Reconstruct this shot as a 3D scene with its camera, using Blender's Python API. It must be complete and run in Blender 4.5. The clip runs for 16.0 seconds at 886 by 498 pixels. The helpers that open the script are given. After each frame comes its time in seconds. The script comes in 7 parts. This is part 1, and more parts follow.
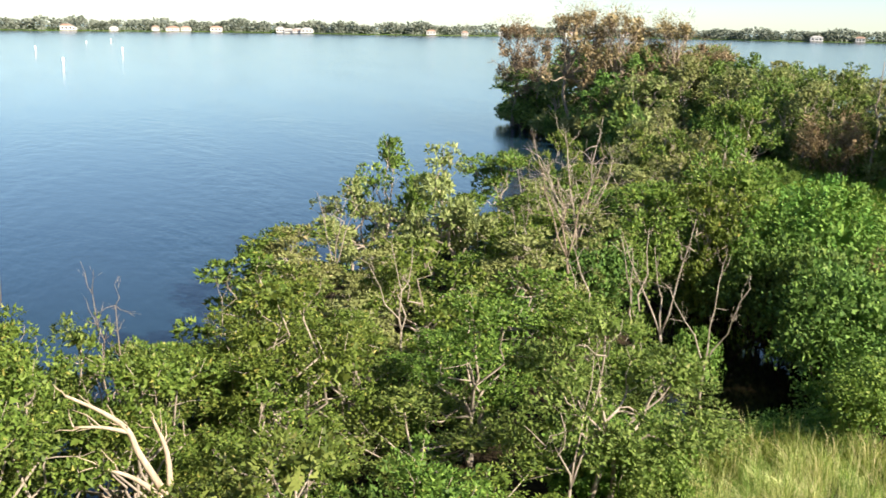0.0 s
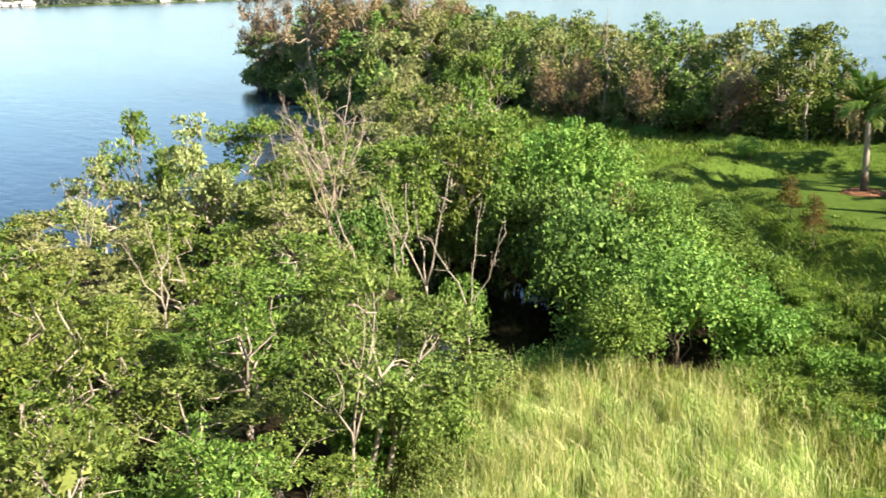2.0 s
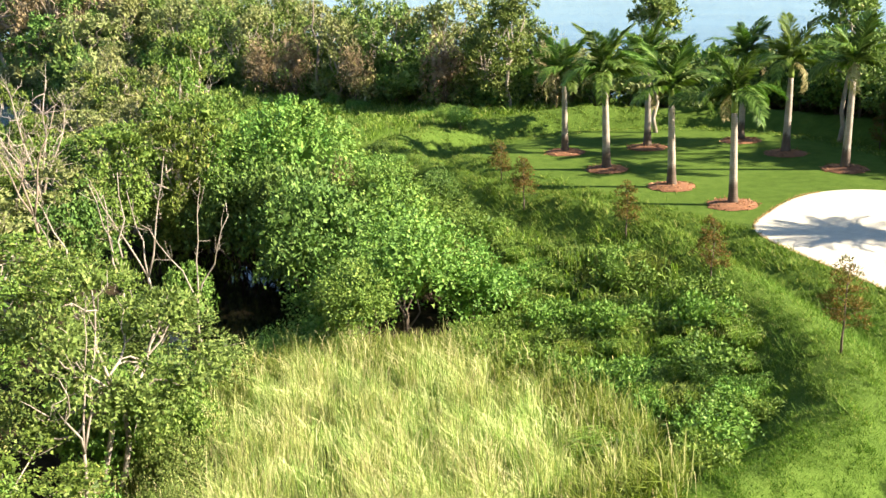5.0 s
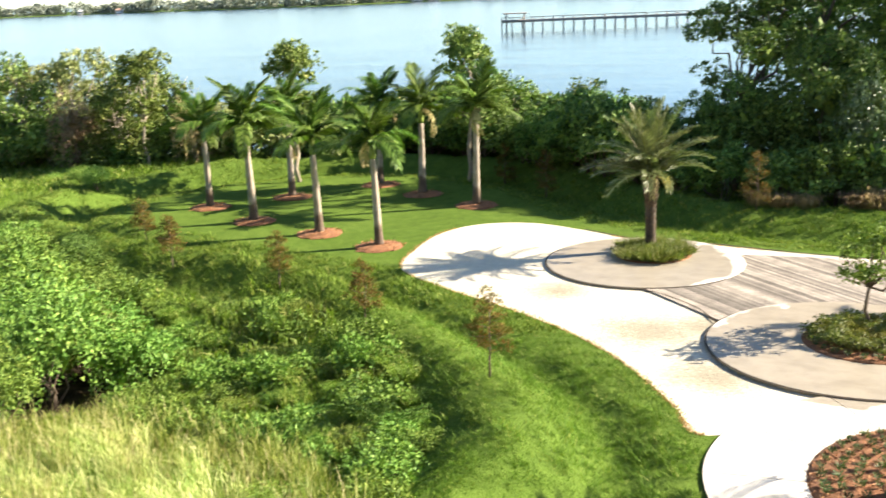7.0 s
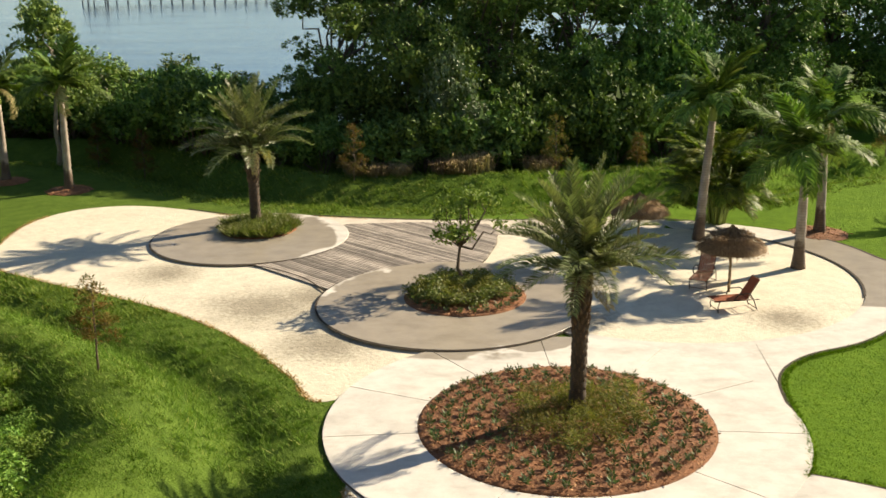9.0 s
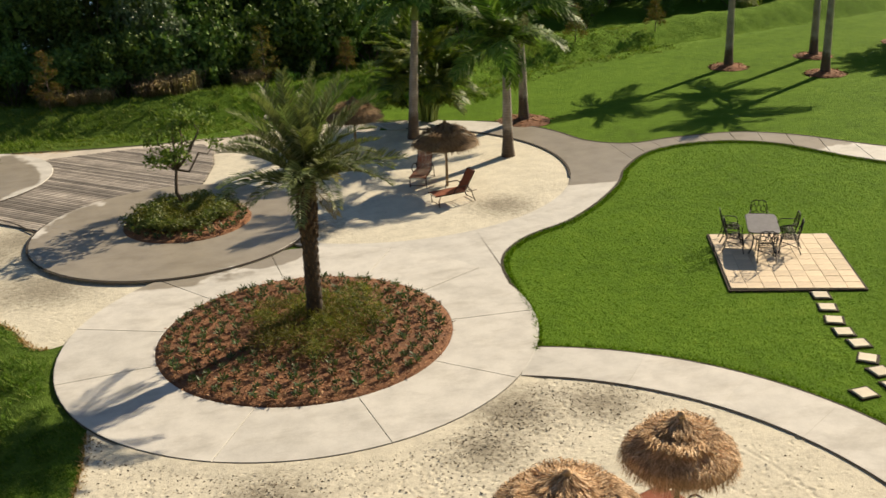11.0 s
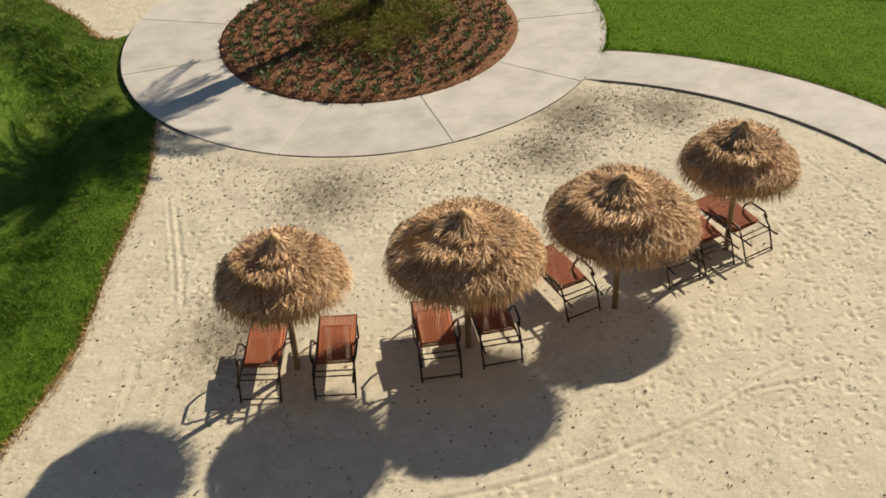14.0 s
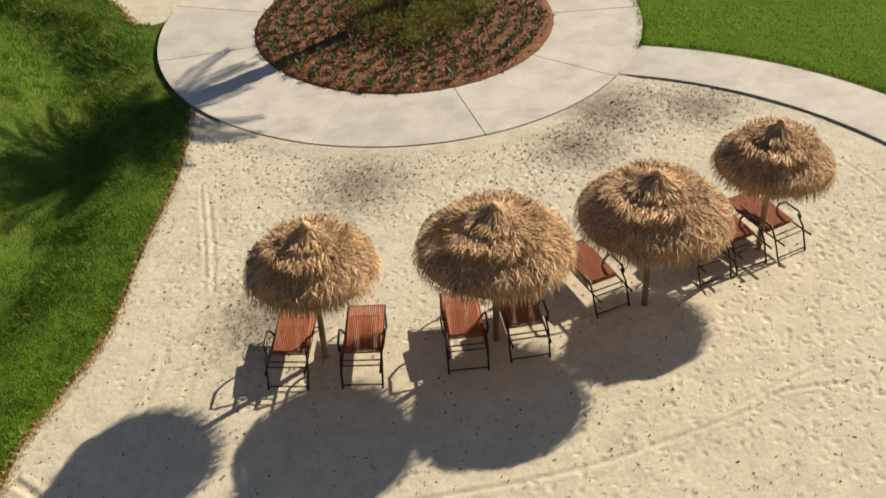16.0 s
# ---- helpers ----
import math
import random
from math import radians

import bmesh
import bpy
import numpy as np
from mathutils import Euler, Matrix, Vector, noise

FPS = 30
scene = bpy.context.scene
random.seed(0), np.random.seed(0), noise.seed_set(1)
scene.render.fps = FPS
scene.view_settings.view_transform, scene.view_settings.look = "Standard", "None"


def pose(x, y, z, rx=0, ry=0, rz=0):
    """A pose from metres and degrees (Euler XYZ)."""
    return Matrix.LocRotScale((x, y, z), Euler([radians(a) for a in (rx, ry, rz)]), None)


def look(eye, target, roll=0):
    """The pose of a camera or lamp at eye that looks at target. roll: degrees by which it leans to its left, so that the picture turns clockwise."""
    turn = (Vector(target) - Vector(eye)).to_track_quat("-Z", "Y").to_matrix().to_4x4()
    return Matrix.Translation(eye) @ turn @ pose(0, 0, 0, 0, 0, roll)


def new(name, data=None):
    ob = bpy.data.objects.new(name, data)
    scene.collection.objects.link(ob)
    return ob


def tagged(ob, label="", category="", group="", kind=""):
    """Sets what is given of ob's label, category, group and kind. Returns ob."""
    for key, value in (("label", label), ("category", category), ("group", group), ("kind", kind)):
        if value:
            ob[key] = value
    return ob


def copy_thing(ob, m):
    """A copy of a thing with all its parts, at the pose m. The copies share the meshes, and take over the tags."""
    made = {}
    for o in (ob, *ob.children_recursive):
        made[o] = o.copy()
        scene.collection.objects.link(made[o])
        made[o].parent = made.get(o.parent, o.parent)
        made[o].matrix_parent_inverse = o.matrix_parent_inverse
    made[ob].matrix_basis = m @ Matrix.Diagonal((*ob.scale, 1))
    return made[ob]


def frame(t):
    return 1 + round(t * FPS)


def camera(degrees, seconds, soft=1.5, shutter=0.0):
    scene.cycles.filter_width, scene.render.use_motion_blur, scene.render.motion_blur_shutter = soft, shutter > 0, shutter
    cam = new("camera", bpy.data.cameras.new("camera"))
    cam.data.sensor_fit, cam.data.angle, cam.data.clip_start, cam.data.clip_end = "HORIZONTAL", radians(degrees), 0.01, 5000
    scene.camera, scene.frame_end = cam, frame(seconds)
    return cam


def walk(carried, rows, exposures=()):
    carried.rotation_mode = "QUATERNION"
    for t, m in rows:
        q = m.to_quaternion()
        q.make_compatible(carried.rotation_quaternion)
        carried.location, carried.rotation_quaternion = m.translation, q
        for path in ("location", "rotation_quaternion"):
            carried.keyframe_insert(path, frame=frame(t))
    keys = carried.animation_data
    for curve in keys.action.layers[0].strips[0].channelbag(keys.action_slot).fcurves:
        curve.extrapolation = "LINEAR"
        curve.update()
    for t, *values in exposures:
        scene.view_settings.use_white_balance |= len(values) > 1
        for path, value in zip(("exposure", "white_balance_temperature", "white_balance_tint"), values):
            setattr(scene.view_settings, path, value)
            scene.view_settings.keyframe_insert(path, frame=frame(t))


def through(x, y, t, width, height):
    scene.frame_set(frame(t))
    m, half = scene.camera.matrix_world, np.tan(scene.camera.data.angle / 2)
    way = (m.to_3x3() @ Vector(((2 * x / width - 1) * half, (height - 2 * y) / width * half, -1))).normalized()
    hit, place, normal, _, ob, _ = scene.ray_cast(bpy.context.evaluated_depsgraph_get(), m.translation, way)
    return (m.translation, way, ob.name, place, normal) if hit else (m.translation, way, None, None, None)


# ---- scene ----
# ---------- camera: it stands high over the park and turns ----------
EYE = (0.0, 0.0, 11.5)
cam = camera(46.12, 16.0, soft=1.5, shutter=0.22)
# seconds, heading (degrees to the right of +y), pitch, roll
TURNS = (
    (0, -70.62, -12.10, 0.98),
    (0.5, -66.86, -12.72, 0.13),
    (1, -64.49, -13.41, -0.30),
    (1.5, -61.56, -13.90, -1.11),
    (2, -57.26, -14.23, -1.51),
    (2.5, -51.86, -14.53, -0.81),
    (3, -47.15, -14.89, -0.53),
    (3.5, -43.45, -15.32, -0.77),
    (3.7, -41.86, -15.47, -1.16),
    (5.8, -41.51, -16.12, -3.05),
    (6, -40.01, -15.83, -3.19),
    (6.5, -31.07, -15.40, -3.12),
    (7, -22.08, -13.94, -2.33),
    (7.5, -14.48, -12.89, -1.70),
    (8, -9.64, -12.50, -1.18),
    (8.5, -4.04, -14.10, -1.18),
    (9, 0.01, -15.84, -0.81),
    (9.2, 1.35, -16.52, -0.50),
    (11.3, 18.18, -21.71, -2.74),
    (11.5, 19.83, -21.92, -2.70),
    (12, 24.62, -22.41, -2.28),
    (12.5, 29.83, -23.18, -0.49),
    (13, 25.57, -27.15, -0.63),
    (13.5, 16.59, -32.93, -1.97),
    (14, 10.88, -37.39, -3.14),
    (14.5, 7.97, -40.51, -3.78),
    (15, 7.53, -42.17, -3.68),
    (15.5, 8.10, -41.77, -3.40),
    (16, 8.78, -37.73, -3.07),
)


def gaze(az, pitch, roll):
    a, p = radians(az), radians(pitch)
    way = Vector((math.sin(a) * math.cos(p), math.cos(a) * math.cos(p), math.sin(p)))
    return look(EYE, Vector(EYE) + way * 10, roll)


walk(cam, [(t, gaze(a, p, r)) for t, a, p, r in TURNS],
     exposures=((0, 1.22, 6600, 10), (1.5, 1.58, 6700, 10), (3.5, 1.8, 6700, 10), (7, 2.02, 6900, 10), (8, 1.66, 7100, 10), (9, 1.10, 7500, 10), (12.5, 0.46, 7200, 10), (13.5, 0.36, 7150, 10), (14.5, 0.37, 7150, 10), (16, 0.43, 7150, 10)))

# ---------- world, sun ----------
SUN_EL, SUN_AZ = 29.5, 60.0  # elevation; heading to the right of +y
world = bpy.data.worlds.new("sky_world")
scene.world = world
world.use_nodes = True
wn = world.node_tree
wn.nodes.clear()
sky = wn.nodes.new("ShaderNodeTexSky")
sky.sky_type = "NISHITA"
sky.sun_disc = False
sky.sun_elevation, sky.sun_rotation = radians(SUN_EL), radians(SUN_AZ)
sky.air_density, sky.dust_density, sky.ozone_density = 0.75, 0.2, 2.4
back = wn.nodes.new("ShaderNodeBackground")
back.inputs["Strength"].default_value = 0.076
wout = wn.nodes.new("ShaderNodeOutputWorld")
tint = wn.nodes.new("ShaderNodeMix")  # the pale haze of a humid morning
tint.data_type, tint.blend_type = "RGBA", "MULTIPLY"
tint.inputs[0].default_value, tint.inputs[7].default_value = 1.0, (0.95, 0.985, 0.97, 1)
wn.links.new(sky.outputs[0], tint.inputs[6])
wn.links.new(tint.outputs[2], back.inputs["Color"])
wn.links.new(back.outputs[0], wout.inputs["Surface"])

sun_way = Vector((math.sin(radians(SUN_AZ)) * math.cos(radians(SUN_EL)), math.cos(radians(SUN_AZ)) * math.cos(radians(SUN_EL)), math.sin(radians(SUN_EL))))
sun = new("sun", bpy.data.lights.new("sun", "SUN"))
sun.data.energy, sun.data.angle, sun.data.color = 5.0, radians(0.6), (1.0, 0.885, 0.725)
sun.matrix_world = look(sun_way * 200, (0, 0, 0))

# ---------- materials ----------
def mat_new(name):
    m = bpy.data.materials.new(name)
    m.use_nodes = True
    nt = m.node_tree
    return m, nt, nt.nodes["Principled BSDF"]


def ramp(nt, fac, stops):
    r = nt.nodes.new("ShaderNodeValToRGB")
    while len(r.color_ramp.elements) < len(stops):
        r.color_ramp.elements.new(0.5)
    for e, (p, c) in zip(r.color_ramp.elements, stops):
        e.position, e.color = p, (*c, 1)
    nt.links.new(fac, r.inputs[0])
    return r.outputs[0]


def noise_tex(nt, scale, detail=4.0, rough=0.6, vec=None):
    n = nt.nodes.new("ShaderNodeTexNoise")
    n.inputs["Scale"].default_value = scale
    n.inputs["Detail"].default_value = detail
    n.inputs["Roughness"].default_value = rough
    if vec is not None:
        nt.links.new(vec, n.inputs["Vector"])
    return n.outputs["Fac"]


def world_pos(nt):
    return nt.nodes.new("ShaderNodeNewGeometry").outputs["Position"]


def obj_pos(nt):
    return nt.nodes.new("ShaderNodeTexCoord").outputs["Object"]


def stretch(nt, vec, sx, sy, sz, rot=0.0):
    m = nt.nodes.new("ShaderNodeMapping")
    m.inputs["Scale"].default_value = (sx, sy, sz)
    m.inputs["Rotation"].default_value = (0, 0, rot)
    nt.links.new(vec, m.inputs["Vector"])
    return m.outputs[0]


def blend(nt, kind, fac, a, b):
    m = nt.nodes.new("ShaderNodeMix")
    m.data_type, m.blend_type = "RGBA", kind
    for v, s in ((fac, m.inputs[0]), (a, m.inputs[6]), (b, m.inputs[7])):
        if isinstance(v, (int, float)):
            s.default_value = v
        elif isinstance(v, tuple):
            s.default_value = (*v, 1)
        else:
            nt.links.new(v, s)
    return m.outputs[2]


def calc(nt, op, a, b=0.0):
    m = nt.nodes.new("ShaderNodeMath")
    m.operation = op
    for v, s in ((a, m.inputs[0]), (b, m.inputs[1])):
        if isinstance(v, (int, float)):
            s.default_value = v
        else:
            nt.links.new(v, s)
    return m.outputs[0]


def bump(nt, bsdf, height, strength=0.5, distance=0.02):
    b = nt.nodes.new("ShaderNodeBump")
    b.inputs["Strength"].default_value, b.inputs["Distance"].default_value = strength, distance
    nt.links.new(height, b.inputs["Height"])
    nt.links.new(b.outputs[0], bsdf.inputs["Normal"])
    return b


def leaf_mat(name, stops, rough=0.45, through=0.3, patch=0.35, gloss=0.4):
    """Leaves: a colour by leaf, a tint by tree and by patch, light shining through."""
    m, nt, b = mat_new(name)
    isl = nt.nodes.new("ShaderNodeNewGeometry").outputs["Random Per Island"]
    col = ramp(nt, isl, stops)
    obr = nt.nodes.new("ShaderNodeObjectInfo").outputs["Random"]
    n = noise_tex(nt, 0.55, 2.0, 0.5, world_pos(nt))
    hsv = nt.nodes.new("ShaderNodeHueSaturation")
    nt.links.new(calc(nt, "ADD", 0.69, calc(nt, "ADD", calc(nt, "MULTIPLY", n, patch), calc(nt, "MULTIPLY", obr, 0.34))), hsv.inputs["Value"])
    nt.links.new(calc(nt, "ADD", 0.482, calc(nt, "MULTIPLY", obr, 0.036)), hsv.inputs["Hue"])
    nt.links.new(col, hsv.inputs["Color"])
    nt.links.new(hsv.outputs[0], b.inputs["Base Color"])
    b.inputs["Roughness"].default_value = rough
    b.inputs["Specular IOR Level"].default_value = gloss
    tr = nt.nodes.new("ShaderNodeBsdfTranslucent")
    warm = blend(nt, "MULTIPLY", 1.0, hsv.outputs[0], (1.4, 1.6, 0.8))
    nt.links.new(warm, tr.inputs["Color"])
    mix = nt.nodes.new("ShaderNodeMixShader")
    mix.inputs[0].default_value = through
    nt.links.new(b.outputs[0], mix.inputs[1])
    nt.links.new(tr.outputs[0], mix.inputs[2])
    nt.links.new(mix.outputs[0], nt.nodes["Material Output"].inputs["Surface"])
    return m


def bark_mat(name, dark, light, scale=6.0, along=0.15, rough=0.85, depth=0.02):
    m, nt, b = mat_new(name)
    p = stretch(nt, obj_pos(nt), 1, 1, along)
    n = noise_tex(nt, scale, 5, 0.65, p)
    n2 = noise_tex(nt, scale * 0.25, 2, 0.5, obj_pos(nt))
    col = ramp(nt, calc(nt, "ADD", calc(nt, "MULTIPLY", n, 0.7), calc(nt, "MULTIPLY", n2, 0.3)), ((0.33, dark), (0.66, light)))
    nt.links.new(col, b.inputs["Base Color"])
    b.inputs["Roughness"].default_value = rough
    bump(nt, b, n, 0.8, depth)
    return m


def blobs(nt, p, spots):
    """One at the spots' centres, falling to nought at their reach: x, y, reach."""
    sep = nt.nodes.new("ShaderNodeSeparateXYZ")
    nt.links.new(p, sep.inputs[0])
    total = None
    for cx, cy, r in spots:
        dx = calc(nt, "SUBTRACT", sep.outputs[0], cx)
        dy = calc(nt, "SUBTRACT", sep.outputs[1], cy)
        d = calc(nt, "SQRT", calc(nt, "ADD", calc(nt, "MULTIPLY", dx, dx), calc(nt, "MULTIPLY", dy, dy)))
        v = calc(nt, "MAXIMUM", calc(nt, "SUBTRACT", 1.0, calc(nt, "DIVIDE", d, r)), 0.0)
        total = v if total is None else calc(nt, "MAXIMUM", total, v)
    return total


def sand_mat(name, tint=(0.635, 0.595, 0.475)):
    m, nt, b = mat_new(name)
    p = world_pos(nt)
    grain = noise_tex(nt, 60, 3, 0.6, p)
    mid = noise_tex(nt, 2.2, 5, 0.62, p)
    big = noise_tex(nt, 0.35, 3, 0.55, p)
    c = ramp(nt, mid, ((0.3, tuple(v * 0.80 for v in tint)), (0.62, tint)))
    c = blend(nt, "MIX", calc(nt, "MULTIPLY", big, 0.35), c, tuple(v * 1.1 for v in tint))
    # damp, dirty drifts and scattered litter
    fine = noise_tex(nt, 7, 4, 0.7, p)
    drift = calc(nt, "ADD", blobs(nt, p, LITTER), calc(nt, "MULTIPLY", calc(nt, "SUBTRACT", noise_tex(nt, 0.33, 4, 0.6, p), 0.5), 0.9))
    stain = ramp(nt, calc(nt, "ADD", calc(nt, "MULTIPLY", drift, 0.6), calc(nt, "MULTIPLY", fine, 1.0)), ((0.54, (1.03, 1.03, 1.03)), (1.03, (0.48, 0.465, 0.44))))
    c = blend(nt, "MULTIPLY", 1.0, c, stain)
    lit = nt.nodes.new("ShaderNodeTexVoronoi")
    lit.inputs["Scale"].default_value = 13.0
    nt.links.new(p, lit.inputs["Vector"])
    spot = calc(nt, "LESS_THAN", lit.outputs["Distance"], calc(nt, "ADD", 0.03, calc(nt, "MULTIPLY", calc(nt, "MAXIMUM", calc(nt, "MULTIPLY", drift, fine), 0.0), 0.60)))
    c = blend(nt, "MIX", calc(nt, "MULTIPLY", spot, 0.62), c, (0.13, 0.105, 0.075))
    c = blend(nt, "MULTIPLY", 0.36, c, ramp(nt, grain, ((0.35, (0.55, 0.54, 0.52)), (0.65, (1.06, 1.06, 1.06)))))
    nt.links.new(c, b.inputs["Base Color"])
    b.inputs["Roughness"].default_value = 0.95
    # scattered footprints, wind ripples and grain
    foot = nt.nodes.new("ShaderNodeTexVoronoi")
    foot.inputs["Scale"].default_value = 3.6
    warp = blend(nt, "ADD", 0.35, p, nt.nodes.new("ShaderNodeTexNoise").outputs["Color"])
    nt.links.new(stretch(nt, warp, 1.0, 1.5, 1, 0.5), foot.inputs["Vector"])
    dent = ramp(nt, foot.outputs["Distance"], ((0.10, (0, 0, 0)), (0.26, (1, 1, 1))))
    trod = ramp(nt, noise_tex(nt, 0.45, 3, 0.5, p), ((0.40, (0, 0, 0)), (0.58, (1, 1, 1))))
    h = calc(nt, "ADD", calc(nt, "MULTIPLY", calc(nt, "MULTIPLY", dent, trod), 0.5), calc(nt, "ADD", calc(nt, "MULTIPLY", noise_tex(nt, 9.0, 5, 0.7, p), 0.6), calc(nt, "MULTIPLY", grain, 0.16)))
    bump(nt, b, h, 0.7, 0.035)
    return m


def concrete_mat(name, base=(0.62, 0.605, 0.56), wet=True):
    """Broom-finished concrete with old stains; patches wet from the sprinklers."""
    m, nt, b = mat_new(name)
    p = world_pos(nt)
    fine = noise_tex(nt, 30, 4, 0.6, p)
    mid = noise_tex(nt, 1.3, 5, 0.65, p)
    c = ramp(nt, mid, ((0.3, tuple(v * 0.80 for v in base)), (0.6, base)))
    c = blend(nt, "MULTIPLY", 0.8, c, ramp(nt, noise_tex(nt, 0.55, 6, 0.7, stretch(nt, p, 1, 2.2, 1, 0.4)), ((0.34, (0.80, 0.79, 0.77)), (0.5, (1, 1, 1)))))
    c = blend(nt, "MULTIPLY", 0.3, c, ramp(nt, fine, ((0.3, (0.75, 0.75, 0.75)), (0.7, (1, 1, 1)))))
    obr = nt.nodes.new("ShaderNodeObjectInfo").outputs["Random"]
    c = blend(nt, "MULTIPLY", 1.0, c, ramp(nt, obr, ((0.0, (0.93, 0.93, 0.92)), (1.0, (1.03, 1.02, 1.0)))))
    rough = 0.85
    if wet:
        edge = calc(nt, "MULTIPLY", calc(nt, "SUBTRACT", noise_tex(nt, 0.42, 4, 0.55, p), 0.5), 2.6)
        total = blobs(nt, p, WET)
        edge = calc(nt, "MULTIPLY", edge, calc(nt, "MINIMUM", 1.0, calc(nt, "MULTIPLY", total, 6.0)))
        soaked = ramp(nt, calc(nt, "ADD", calc(nt, "MULTIPLY", total, 3.0), edge), ((0.20, (0, 0, 0)), (0.28, (1, 1, 1))))
        dark = blend(nt, "MULTIPLY", 1.0, c, (0.55, 0.505, 0.445))
        c = blend(nt, "MIX", soaked, c, dark)
        nt.links.new(ramp(nt, soaked, ((0, (0.85,) * 3), (1, (0.38,) * 3))), b.inputs["Roughness"])
    else:
        b.inputs["Roughness"].default_value = rough
    nt.links.new(c, b.inputs["Base Color"])
    bump(nt, b, calc(nt, "ADD", fine, calc(nt, "MULTIPLY", noise_tex(nt, 4, 3, 0.5, p), 2.0)), 0.25, 0.01)
    return m


def plain_mat(name, col, rough=0.6, metal=0.0, vary=0.25, scale=12.0, relief=0.2, depth=0.005, odd=(0.86, 1.06)):
    m, nt, b = mat_new(name)
    p = obj_pos(nt)
    n = noise_tex(nt, scale, 4, 0.6, p)
    n2 = noise_tex(nt, scale * 0.17, 3, 0.5, p)
    k = calc(nt, "ADD", calc(nt, "MULTIPLY", n, 0.5), calc(nt, "MULTIPLY", n2, 0.5))
    c = ramp(nt, k, ((0.3, tuple(v * (1 - vary) for v in col)), (0.7, tuple(min(1, v * (1 + vary)) for v in col))))
    obr = nt.nodes.new("ShaderNodeObjectInfo").outputs["Random"]
    c = blend(nt, "MULTIPLY", 1.0, c, ramp(nt, obr, ((0, (odd[0],) * 3), (1, (odd[1],) * 3))))
    nt.links.new(c, b.inputs["Base Color"])
    b.inputs["Roughness"].default_value, b.inputs["Metallic"].default_value = rough, metal
    bump(nt, b, n, relief, depth)
    return m


def strand_mat(name, stops, rough=0.7, through=0.15):
    m, nt, b = mat_new(name)
    isl = nt.nodes.new("ShaderNodeNewGeometry").outputs["Random Per Island"]
    c = ramp(nt, isl, stops)
    n = noise_tex(nt, 2.0, 3, 0.6, obj_pos(nt))
    c = blend(nt, "MULTIPLY", 1.0, c, ramp(nt, n, ((0.3, (0.72, 0.72, 0.72)), (0.7, (1.1, 1.1, 1.1)))))
    nt.links.new(c, b.inputs["Base Color"])
    b.inputs["Roughness"].default_value = rough
    b.inputs["Specular IOR Level"].default_value = 0.3
    tr = nt.nodes.new("ShaderNodeBsdfTranslucent")
    nt.links.new(c, tr.inputs["Color"])
    mix = nt.nodes.new("ShaderNodeMixShader")
    mix.inputs[0].default_value = through
    nt.links.new(b.outputs[0], mix.inputs[1])
    nt.links.new(tr.outputs[0], mix.inputs[2])
    nt.links.new(mix.outputs[0], nt.nodes["Material Output"].inputs["Surface"])
    return m


def ground_mat():
    """Turf: mown in the park, rank and mixed outside it, mud near the water."""
    m, nt, b = mat_new("turf")
    p = world_pos(nt)
    fine = noise_tex(nt, 24, 4, 0.7, p)
    mid = noise_tex(nt, 1.6, 5, 0.65, p)
    big = noise_tex(nt, 0.22, 3, 0.55, p)
    k = calc(nt, "ADD", calc(nt, "MULTIPLY", fine, 0.45), calc(nt, "ADD", calc(nt, "MULTIPLY", mid, 0.35), calc(nt, "MULTIPLY", big, 0.2)))
    green = ramp(nt, k, ((0.30, (0.044, 0.080, 0.012)), (0.52, (0.094, 0.182, 0.016)), (0.75, (0.175, 0.262, 0.036))))
    # the watered lawn is lusher than the rough turf west of it
    z = nt.nodes.new("ShaderNodeSeparateXYZ")
    nt.links.new(p, z.inputs[0])
    rough_turf = ramp(nt, k, ((0.30, (0.034, 0.066, 0.012)), (0.52, (0.086, 0.145, 0.024)), (0.75, (0.158, 0.215, 0.050))))
    east = calc(nt, "MINIMUM", 1.0, calc(nt, "MAXIMUM", 0.0, calc(nt, "MULTIPLY", calc(nt, "ADD", z.outputs[0], calc(nt, "ADD", 2.0, calc(nt, "MULTIPLY", calc(nt, "MAXIMUM", 0.0, calc(nt, "SUBTRACT", 24.0, z.outputs[1])), 0.8))), 0.12)))
    green = blend(nt, "MIX", east, rough_turf, green)
    mud = ramp(nt, mid, ((0.35, (0.02, 0.016, 0.01)), (0.7, (0.06, 0.045, 0.028))))
    low = calc(nt, "GREATER_THAN", calc(nt, "ADD", z.outputs[2], calc(nt, "MULTIPLY", mid, 0.4)), -0.85)
    c = blend(nt, "MIX", low, mud, green)
    # trodden leaf mould about the pool and under the mangroves
    mould = blobs(nt, p, ((-31, 21.5, 14), (-22, 4, 15), (-38, 14, 16), (-46, 25, 16)))
    c = blend(nt, "MIX", calc(nt, "MINIMUM", 1.0, calc(nt, "MULTIPLY", mould, 3.0)), c, mud)
    nt.links.new(c, b.inputs["Base Color"])
    b.inputs["Roughness"].default_value = 0.95
    b.inputs["Specular IOR Level"].default_value = 0.05
    bump(nt, b, calc(nt, "ADD", fine, calc(nt, "MULTIPLY", noise_tex(nt, 4, 4, 0.65, p), 2.2)), 0.8, 0.045)
    return m


